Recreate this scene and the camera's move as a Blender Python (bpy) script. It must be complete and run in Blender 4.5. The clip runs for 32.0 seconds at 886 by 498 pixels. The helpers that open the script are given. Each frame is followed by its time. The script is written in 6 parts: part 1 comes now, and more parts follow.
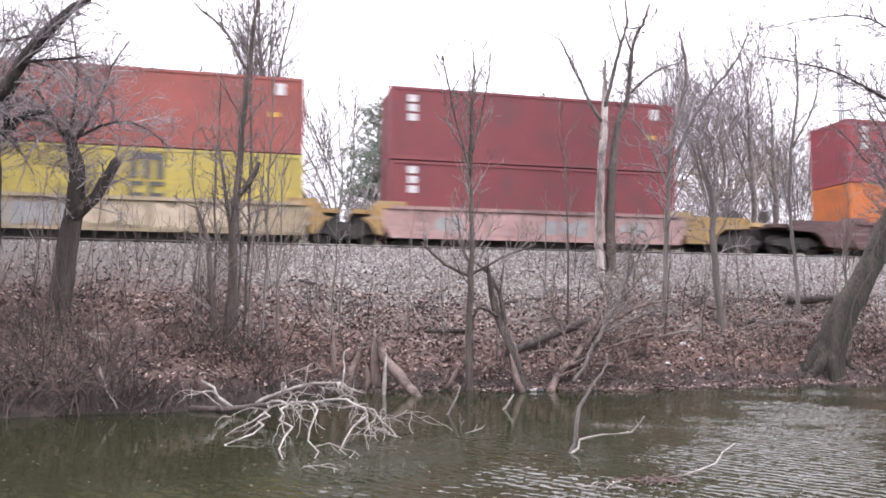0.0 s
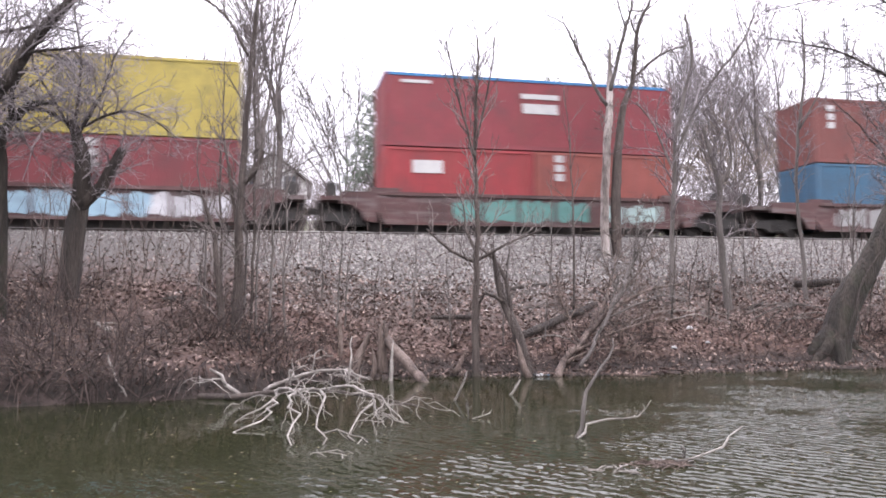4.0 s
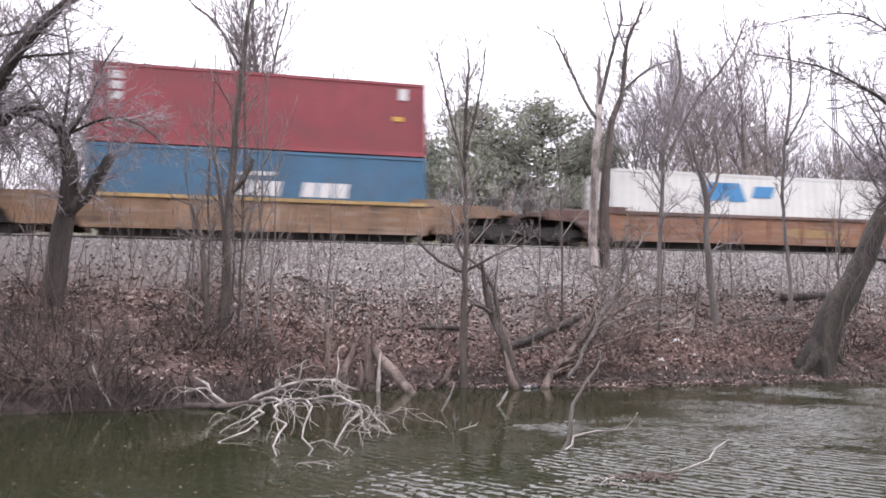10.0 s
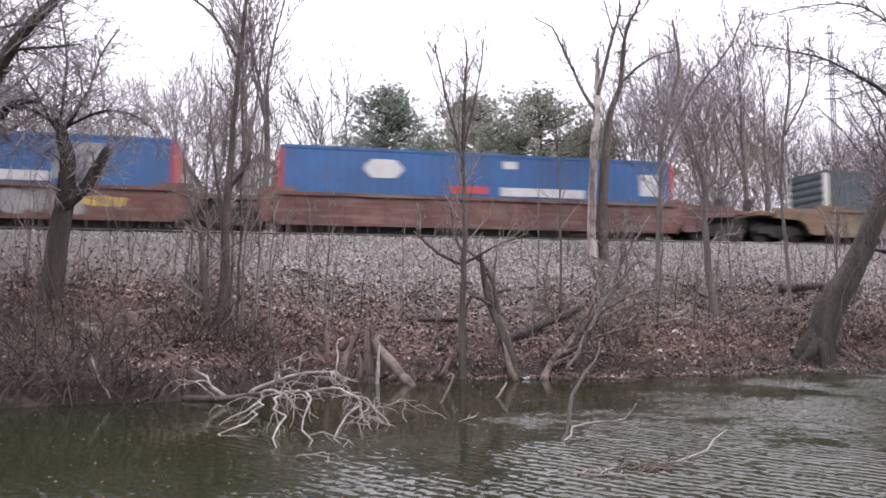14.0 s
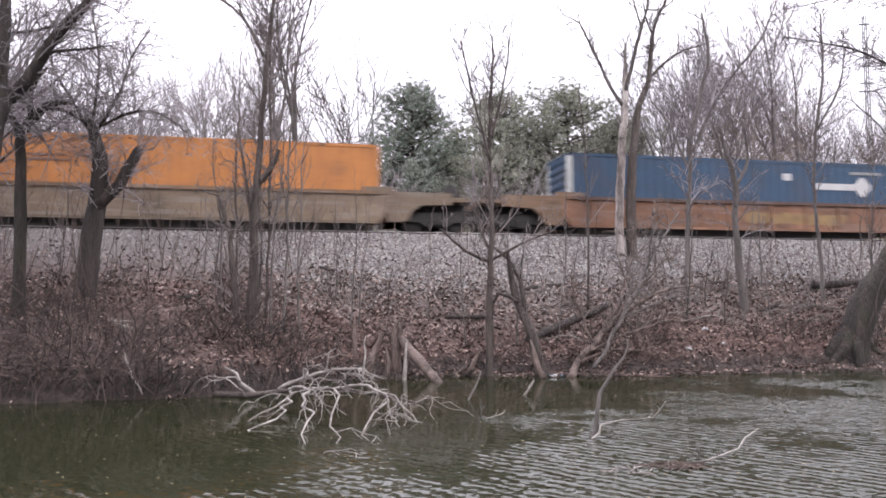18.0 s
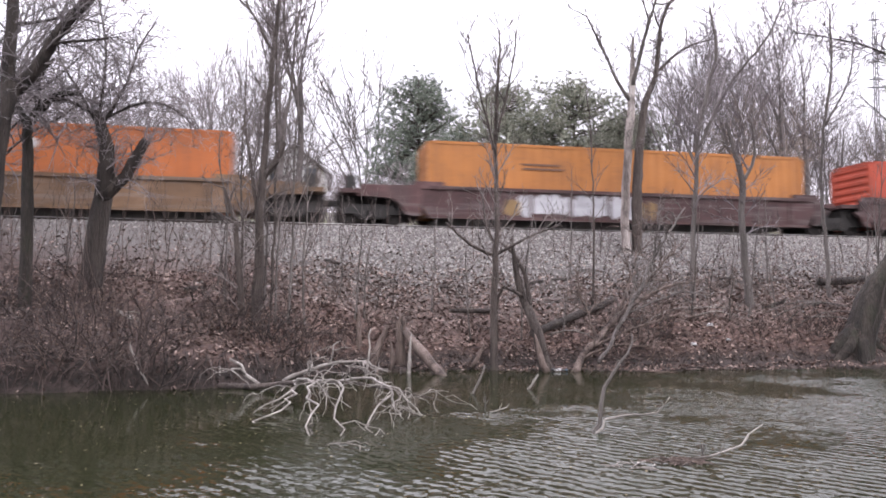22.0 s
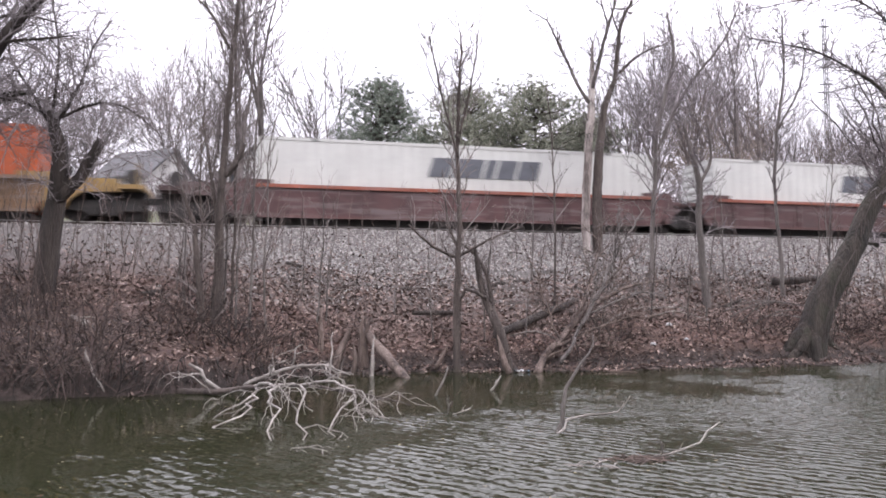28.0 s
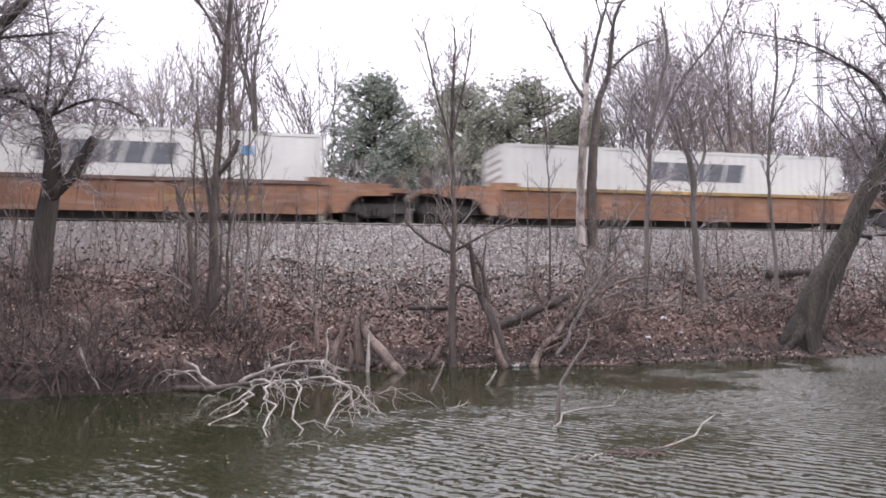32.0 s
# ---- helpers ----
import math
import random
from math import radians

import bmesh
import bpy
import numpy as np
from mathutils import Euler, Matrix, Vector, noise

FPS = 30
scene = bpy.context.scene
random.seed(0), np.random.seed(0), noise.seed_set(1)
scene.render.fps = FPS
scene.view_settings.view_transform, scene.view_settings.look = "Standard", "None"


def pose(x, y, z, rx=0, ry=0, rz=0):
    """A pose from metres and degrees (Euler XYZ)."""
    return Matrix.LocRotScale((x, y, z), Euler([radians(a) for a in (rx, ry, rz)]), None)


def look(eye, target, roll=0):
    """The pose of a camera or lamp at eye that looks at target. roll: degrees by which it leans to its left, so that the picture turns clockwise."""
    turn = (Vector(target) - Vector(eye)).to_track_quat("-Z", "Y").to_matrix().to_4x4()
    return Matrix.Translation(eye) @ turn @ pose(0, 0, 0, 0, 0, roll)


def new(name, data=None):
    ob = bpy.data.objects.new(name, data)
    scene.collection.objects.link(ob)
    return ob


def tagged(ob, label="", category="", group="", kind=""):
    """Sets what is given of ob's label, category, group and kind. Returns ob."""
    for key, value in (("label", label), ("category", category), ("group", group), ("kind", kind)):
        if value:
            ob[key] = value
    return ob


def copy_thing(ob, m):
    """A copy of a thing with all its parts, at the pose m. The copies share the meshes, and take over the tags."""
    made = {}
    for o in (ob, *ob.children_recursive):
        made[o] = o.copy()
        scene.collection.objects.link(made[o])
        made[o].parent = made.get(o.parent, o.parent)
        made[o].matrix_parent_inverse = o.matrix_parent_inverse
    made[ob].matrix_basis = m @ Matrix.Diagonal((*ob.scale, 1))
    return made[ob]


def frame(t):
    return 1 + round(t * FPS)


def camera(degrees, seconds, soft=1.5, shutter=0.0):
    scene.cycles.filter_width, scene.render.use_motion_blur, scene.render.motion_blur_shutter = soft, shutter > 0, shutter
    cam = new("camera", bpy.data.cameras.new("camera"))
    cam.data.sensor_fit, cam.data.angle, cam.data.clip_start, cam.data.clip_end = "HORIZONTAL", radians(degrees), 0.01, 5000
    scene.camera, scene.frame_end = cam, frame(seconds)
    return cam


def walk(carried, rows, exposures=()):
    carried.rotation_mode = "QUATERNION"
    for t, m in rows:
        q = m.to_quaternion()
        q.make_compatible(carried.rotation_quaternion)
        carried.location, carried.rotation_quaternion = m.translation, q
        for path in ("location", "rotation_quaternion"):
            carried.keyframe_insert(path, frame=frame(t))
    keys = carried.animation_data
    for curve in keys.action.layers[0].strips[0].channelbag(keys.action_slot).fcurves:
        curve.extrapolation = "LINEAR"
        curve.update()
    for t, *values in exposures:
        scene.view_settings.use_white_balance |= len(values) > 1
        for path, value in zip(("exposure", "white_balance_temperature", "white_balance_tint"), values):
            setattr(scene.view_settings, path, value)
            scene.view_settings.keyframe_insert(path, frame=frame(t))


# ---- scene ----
THETA = 13.1                    # the track's bearing, degrees from the x axis
TC, TS = math.cos(radians(THETA)), math.sin(radians(THETA))
EYE = (0.0, 0.0, 2.0)
WATER_Z, RAIL_Z = 0.30, 4.90
TRACK_N = 28.90                 # the track's centre line


def uvn(u, n, z=0.0):
    """A place from metres along and across the track."""
    return Vector((u * TC - n * TS, u * TS + n * TC, z))


def aim(yaw, pitch, roll):
    y, p = radians(yaw), radians(pitch)
    e = Vector(EYE)
    return look(e, e + Vector((-math.sin(y) * math.cos(p), math.cos(y) * math.cos(p), math.sin(p))), roll)


# seconds, yaw, pitch, roll of the hand-held camera
TURNS = [
    (0, 0.000, 5.545, -0.000), (0.5, 0.093, 5.596, 0.189), (1, 0.091, 5.764, -0.088), (1.5, 0.560, 5.992, -0.064),
    (2, 1.075, 6.093, -0.155), (2.5, 1.241, 6.199, -0.699), (3, 1.253, 5.897, -0.162), (3.5, 0.485, 4.885, -0.461),
    (5.5, 0.405, 4.202, -0.542), (6, 0.244, 4.660, -0.157), (6.5, 0.065, 4.902, -0.078), (7, 0.042, 4.960, -0.031),
    (7.5, -0.014, 4.925, -0.119), (8, -0.070, 4.995, -0.326), (8.5, -0.213, 5.098, -0.033), (9, -0.347, 5.189, 0.115),
    (9.5, -0.428, 5.301, -0.029), (10, -0.448, 5.305, -0.012), (10.5, -0.459, 5.380, -0.074), (11, -0.530, 5.463, -0.029),
    (11.5, -0.626, 5.536, -0.028), (12, -0.663, 5.519, 0.005), (12.5, -0.674, 5.418, -0.461), (13, -0.651, 5.014, -0.466),
    (13.5, -0.618, 4.805, -0.202), (14, -0.549, 4.681, -0.205), (14.5, -0.158, 4.652, -0.005), (16.5, 1.074, 4.536, -0.086),
    (17, 1.245, 4.521, -0.051), (17.5, 1.420, 4.520, 0.038), (18, 1.534, 4.471, -0.227), (18.5, 1.568, 4.479, -0.165),
    (19, 1.341, 4.463, 0.159), (19.5, 1.000, 4.404, -0.098), (20, 0.896, 4.293, -0.056), (20.5, 0.893, 4.174, 0.308),
    (21, 1.584, 4.184, -0.047), (21.5, 1.941, 4.071, 0.246), (22, 1.933, 3.981, 0.240), (22.5, 1.682, 3.936, 0.096),
    (23, 1.099, 3.929, 0.168), (23.5, 0.611, 4.011, 0.152), (24, 0.448, 4.294, 0.058), (24.5, 0.220, 4.510, -0.131),
    (25, 0.040, 4.568, -0.110), (25.5, -0.217, 4.611, -0.261), (27.5, -0.966, 4.264, -0.299), (28, -0.980, 4.143, -0.217),
    (28.5, -1.066, 4.083, -0.420), (29, -1.160, 3.989, -0.558), (29.5, -1.231, 3.961, -0.790), (30, -1.310, 3.953, -0.539),
    (30.5, -1.443, 3.940, -0.533), (31, -1.407, 3.913, -0.393), (31.5, -1.384, 3.874, -0.587), (32, -1.369, 3.772, -0.594),
]
cam = camera(62.0, 32.0, soft=1.75, shutter=0.45)
# the automatic exposure of the camera
EXPOSURE = [(0, 0.98), (3, 0.89), (6, 0.80), (8.5, 0.73), (10.3, 0.74), (12, 0.50), (14, 0.48), (19, 0.54), (25, 0.55), (32, 0.52)]
walk(cam, [(t, aim(y, p, r)) for t, y, p, r in TURNS], EXPOSURE)

# ---- light: a white overcast sky and a very soft sun ----
world = bpy.data.worlds.new("world")
scene.world = world
world.use_nodes = True
wn, wl = world.node_tree.nodes, world.node_tree.links
sky = wn.new("ShaderNodeTexSky")
sky.sky_type, sky.sun_disc = "NISHITA", False
sky.sun_elevation, sky.sun_rotation = radians(38), radians(150)
sky.dust_density = 4.0
cloud = wn.new("ShaderNodeTexNoise")
cloud.inputs["Scale"].default_value, cloud.inputs["Detail"].default_value = 2.5, 4
cramp = wn.new("ShaderNodeValToRGB")
cramp.color_ramp.elements[0].position, cramp.color_ramp.elements[0].color = 0.3, (9.0, 8.6, 9.8, 1)
cramp.color_ramp.elements[1].position, cramp.color_ramp.elements[1].color = 0.7, (10.5, 9.95, 11.15, 1)
up = wn.new("ShaderNodeTexCoord")
rise = wn.new("ShaderNodeSeparateXYZ")
zen = wn.new("ShaderNodeMapRange")
zen.interpolation_type = "SMOOTHSTEP"
zen.inputs[1].default_value, zen.inputs[2].default_value, zen.inputs[3].default_value, zen.inputs[4].default_value = 0.2, 0.68, 0.84, 2.8
wl.new(up.outputs["Generated"], rise.inputs[0])
wl.new(rise.outputs[2], zen.inputs[0])
dome = wn.new("ShaderNodeVectorMath")
dome.operation = "SCALE"
wl.new(cramp.outputs[0], dome.inputs[0])
wl.new(zen.outputs[0], dome.inputs[3])
cmix = wn.new("ShaderNodeMix")
cmix.data_type = "RGBA"
cmix.inputs[0].default_value = 0.9
wl.new(cloud.outputs[0], cramp.inputs[0])
wl.new(sky.outputs[0], cmix.inputs[6])
wl.new(dome.outputs[0], cmix.inputs[7])
wl.new(cmix.outputs[2], wn["Background"].inputs[0])
wn["Background"].inputs[1].default_value = 0.13
sun = new("sun", bpy.data.lights.new("sun", "SUN"))
sun.data.energy, sun.data.angle, sun.data.color = 0.7, radians(25), (1.0, 0.98, 0.96)
sun.matrix_world = look((0, 0, 0), (-0.25, 0.62, -0.62))


# ---- materials ----
def pbr(name, cols, scale=3.0, rough=0.8, metal=0.0, bump=0.3, bscale=40.0, vary=0.0, island=0.0, streak=False, smear=None, grime=None, gscale=1.2, grain=None, relief=0.02):
    """A surface in two or more colours mixed by noise at two scales, with relief, per-object and per-piece variation, and grime with a shape of its own."""
    m = bpy.data.materials.new(name)
    m.use_nodes = True
    ns, ln = m.node_tree.nodes, m.node_tree.links
    b = ns["Principled BSDF"]
    b.inputs["Roughness"].default_value, b.inputs["Metallic"].default_value = rough, metal
    co = ns.new("ShaderNodeTexCoord")
    src = co.outputs["Object"]
    if vary:
        inf = ns.new("ShaderNodeObjectInfo")
        off = ns.new("ShaderNodeVectorMath")
        off.operation = "MULTIPLY_ADD"
        cmb = ns.new("ShaderNodeCombineXYZ")
        for i in range(3):
            ln.new(inf.outputs["Random"], cmb.inputs[i])
        off.inputs[1].default_value = (37, 53, 71)
        ln.new(cmb.outputs[0], off.inputs[0])
        ln.new(co.outputs["Object"], off.inputs[2])
        src = off.outputs[0]

    def noi(sc, det=5, stretch=None):
        t = ns.new("ShaderNodeTexNoise")
        t.inputs["Scale"].default_value, t.inputs["Detail"].default_value = sc, det
        if stretch:
            mp = ns.new("ShaderNodeMapping")
            mp.inputs["Scale"].default_value = stretch
            ln.new(src, mp.inputs[0])
            ln.new(mp.outputs[0], t.inputs[0])
        else:
            ln.new(src, t.inputs[0])
        return t.outputs[0]

    add = ns.new("ShaderNodeMath")
    add.operation = "MULTIPLY_ADD"
    add.inputs[1].default_value = 0.45
    ln.new(noi(scale * 9, 6, grain), add.inputs[0])
    sub = ns.new("ShaderNodeMath")
    sub.operation = "MULTIPLY_ADD"
    sub.inputs[1].default_value, sub.inputs[2].default_value = 0.9, -0.18
    ln.new(noi(scale, 4, grain), sub.inputs[0])
    ln.new(sub.outputs[0], add.inputs[2])
    ramp = ns.new("ShaderNodeValToRGB")
    els = ramp.color_ramp.elements
    while len(els) < len(cols):
        els.new(0.5)
    for i, c in enumerate(cols):
        els[i].position = 0.3 + 0.42 * i / max(1, len(cols) - 1)
        els[i].color = (*(v * 0.46 for v in c), 1)
    fac = add.outputs[0]
    if island:
        geo = ns.new("ShaderNodeNewGeometry")
        mi = ns.new("ShaderNodeMix")
        mi.inputs[0].default_value = island
        ln.new(fac, mi.inputs[2])
        ln.new(geo.outputs["Random Per Island"], mi.inputs[3])
        fac = mi.outputs[0]
    ln.new(fac, ramp.inputs[0])
    col = ramp.outputs[0]

    def mix(a, colour, f):
        x = ns.new("ShaderNodeMix")
        x.data_type = "RGBA"
        ln.new(f, x.inputs[0])
        ln.new(a, x.inputs[6])
        x.inputs[7].default_value = (*(v * 0.46 for v in colour), 1)
        return x.outputs[2]

    def window(f, lo, hi, top):
        r = ns.new("ShaderNodeMapRange")
        r.inputs[1].default_value, r.inputs[2].default_value, r.inputs[4].default_value = lo, hi, top
        ln.new(f, r.inputs[0])
        return r.outputs[0]

    if grime:
        col = mix(col, grime, window(noi(gscale, 7), 0.5, 0.68, 0.75))
    if streak:
        col = mix(col, streak, window(noi(1.0, 5, (5.5, 5.5, 0.35)), 0.52, 0.75, 0.55))
    if smear:
        col = mix(col, smear, window(noi(1.0, 6, (0.5, 4.0, 5.5)), 0.5, 0.66, 0.6))
    if vary:
        hs = ns.new("ShaderNodeHueSaturation")
        mv = ns.new("ShaderNodeMapRange")
        mv.inputs[3].default_value, mv.inputs[4].default_value = 1 - vary, 1 + vary
        ln.new(inf.outputs["Random"], mv.inputs[0])
        ln.new(mv.outputs[0], hs.inputs["Value"])
        ln.new(col, hs.inputs["Color"])
        col = hs.outputs[0]
    ln.new(col, b.inputs["Base Color"])
    if bump:
        bn = ns.new("ShaderNodeBump")
        bn.inputs["Strength"].default_value, bn.inputs["Distance"].default_value = bump, relief
        ln.new(noi(bscale, 6, grain), bn.inputs["Height"])
        ln.new(bn.outputs[0], b.inputs["Normal"])
    return m


def paint(name, c, rust=(0.16, 0.075, 0.045), dirt=0.62):
    """Faded, streaked coach paint."""
    dirt = 0.86 if min(c) > 0.6 else dirt
    lo = tuple(v * dirt + 0.02 for v in c)
    hi = tuple(min(1, v * 1.08 + 0.015) for v in c)
    return pbr(name, [lo, c, hi], 0.9, 0.7, 0.0, 0.1, 30, vary=0.06, streak=tuple(v * (0.55 if dirt < 0.8 else 0.85) + 0.03 for v in c), grime=tuple((0.75 if dirt < 0.8 else 0.93) * v + (0.25 if dirt < 0.8 else 0.07) * r for v, r in zip(c, rust)), gscale=0.8)


LITTER_COLS = [(0.045, 0.026, 0.021), (0.14, 0.083, 0.068), (0.285, 0.182, 0.148), (0.60, 0.46, 0.395)]
m_leaf = pbr("leaf_litter", [(0.10, 0.06, 0.049), (0.165, 0.102, 0.083), (0.27, 0.175, 0.144), (0.50, 0.385, 0.33)], 1.3, 0.85, 0, 0.2, 60, island=0.6)
m_stone = pbr("ballast_stone", [(0.125, 0.114, 0.105), (0.205, 0.19, 0.178), (0.285, 0.264, 0.25), (0.46, 0.432, 0.41)], 6, 0.9, 0, 0.4, 60, island=0.85)
m_bark = pbr("grey_brown_bark", [(0.055, 0.042, 0.036), (0.115, 0.09, 0.078), (0.20, 0.165, 0.145)], 5, 0.95, 0, 0.9, 30, vary=0.12, grain=(1, 1, 0.16), relief=0.09)
m_bark_dark = pbr("dark_bark", [(0.03, 0.024, 0.021), (0.07, 0.055, 0.047), (0.13, 0.105, 0.088)], 5, 0.95, 0, 1.0, 26, vary=0.1, grain=(1, 1, 0.16), relief=0.09)
m_bark_moss = pbr("mossy_bark", [(0.014, 0.011, 0.009), (0.042, 0.033, 0.026), (0.105, 0.086, 0.068)], 4, 0.95, 0, 1.0, 18, vary=0.1, grime=(0.04, 0.042, 0.023), gscale=2.0, grain=(1, 1, 0.16), relief=0.09)
m_bark_pale = pbr("pale_peeling_bark", [(0.16, 0.13, 0.115), (0.58, 0.50, 0.46), (1.0, 0.93, 0.88)], 2.6, 0.9, 0, 0.8, 30, grime=(0.12, 0.10, 0.09), gscale=2.2, grain=(1, 1, 0.16), relief=0.09)
m_bark_grey = pbr("light_grey_bark", [(0.12, 0.105, 0.097), (0.21, 0.185, 0.17), (0.30, 0.27, 0.25)], 4, 0.95, 0, 0.7, 40, vary=0.1, grain=(1, 1, 0.16), relief=0.09)
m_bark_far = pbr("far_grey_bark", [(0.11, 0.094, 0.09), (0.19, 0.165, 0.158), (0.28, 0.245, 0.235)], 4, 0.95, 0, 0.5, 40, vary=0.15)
m_twig = pbr("brown_twigs", [(0.10, 0.08, 0.072), (0.205, 0.172, 0.158), (0.36, 0.312, 0.292)], 3, 0.95, 0, 0.3, 50, vary=0.2, island=0.6)
m_bramble = pbr("dark_brambles", [(0.022, 0.014, 0.012), (0.048, 0.031, 0.026), (0.13, 0.091, 0.078)], 3, 0.95, 0, 0.3, 50, vary=0.2, island=0.7)
m_dry_brush = pbr("reddish_dry_brush", [(0.045, 0.029, 0.024), (0.105, 0.068, 0.057), (0.225, 0.16, 0.136)], 3, 0.95, 0, 0.3, 50, vary=0.25, island=0.7)
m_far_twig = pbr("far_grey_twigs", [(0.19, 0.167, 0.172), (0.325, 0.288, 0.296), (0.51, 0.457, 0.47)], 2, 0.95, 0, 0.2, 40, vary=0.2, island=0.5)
m_tan_twig = pbr("tan_brown_twigs", [(0.22, 0.175, 0.155), (0.37, 0.295, 0.255), (0.54, 0.44, 0.38)], 2, 0.95, 0, 0.2, 40, vary=0.2, island=0.5)
m_dead = pbr("bleached_dead_wood", [(0.16, 0.14, 0.125), (0.38, 0.345, 0.315), (0.64, 0.595, 0.545)], 3, 0.9, 0, 0.6, 40, vary=0.1, grime=(0.2, 0.17, 0.15), gscale=2.5)
m_split = pbr("split_brown_wood", [(0.06, 0.043, 0.036), (0.17, 0.125, 0.105), (0.34, 0.265, 0.23)], 4, 0.95, 0, 1.0, 24, vary=0.15, grain=(1, 1, 0.15), relief=0.05)
# needle greens paler than real foliage: distance haze is put into the colour
m_needle = pbr("pine_needles", [(0.17, 0.215, 0.175), (0.36, 0.42, 0.34), (0.58, 0.64, 0.53)], 0.7, 0.75, 0, 0, 40, island=0.55, vary=0.15)
m_needle_b = pbr("dull_pine_needles", [(0.25, 0.27, 0.205), (0.45, 0.475, 0.365), (0.68, 0.70, 0.56)], 0.7, 0.8, 0, 0, 40, island=0.55, vary=0.12)
m_steel = pbr("rail_steel", [(0.09, 0.07, 0.06), (0.16, 0.13, 0.115), (0.24, 0.2, 0.18)], 6, 0.5, 0.6, 0.2, 60)
m_galv = pbr("galvanised_steel", [(0.45, 0.45, 0.46), (0.6, 0.6, 0.61)], 3, 0.5, 0.2, 0.1, 30)
m_railhead = pbr("worn_rail_head", [(0.75, 0.73, 0.71), (0.98, 0.96, 0.94)], 8, 0.45, 0.35, 0.05, 60)
m_tie = pbr("weathered_tie", [(0.05, 0.042, 0.038), (0.10, 0.085, 0.076), (0.16, 0.14, 0.125)], 4, 0.95, 0, 0.7, 30, vary=0.15)
m_under = pbr("greasy_black_steel", [(0.012, 0.011, 0.011), (0.03, 0.026, 0.024), (0.06, 0.05, 0.045)], 5, 0.6, 0.2, 0.3, 30, vary=0.1)
m_wheel = pbr("wheel_steel", [(0.03, 0.025, 0.023), (0.07, 0.06, 0.055)], 5, 0.55, 0.5, 0.2, 30)
m_white = pbr("white_lettering", [(0.62, 0.62, 0.62), (0.8, 0.8, 0.79)], 3, 0.6, 0, 0.05, 30)
m_black = pbr("dark_lettering", [(0.05, 0.05, 0.055), (0.085, 0.085, 0.09)], 3, 0.6, 0, 0.05, 30)
m_fleck = pbr("drifting_leaf_bits", [(0.16, 0.13, 0.07), (0.34, 0.28, 0.15)], 3, 0.8, 0, 0, 30, island=0.8)
m_trash = pbr("white_litter", [(0.5, 0.5, 0.5), (0.75, 0.75, 0.75)], 9, 0.6, 0, 0.2, 30)
m_trash_teal = pbr("teal_litter", [(0.05, 0.2, 0.24), (0.12, 0.38, 0.42)], 9, 0.4, 0, 0.2, 30)
m_trash_blue = pbr("blue_litter", [(0.03, 0.07, 0.12), (0.12, 0.2, 0.28)], 9, 0.5, 0, 0.2, 30)


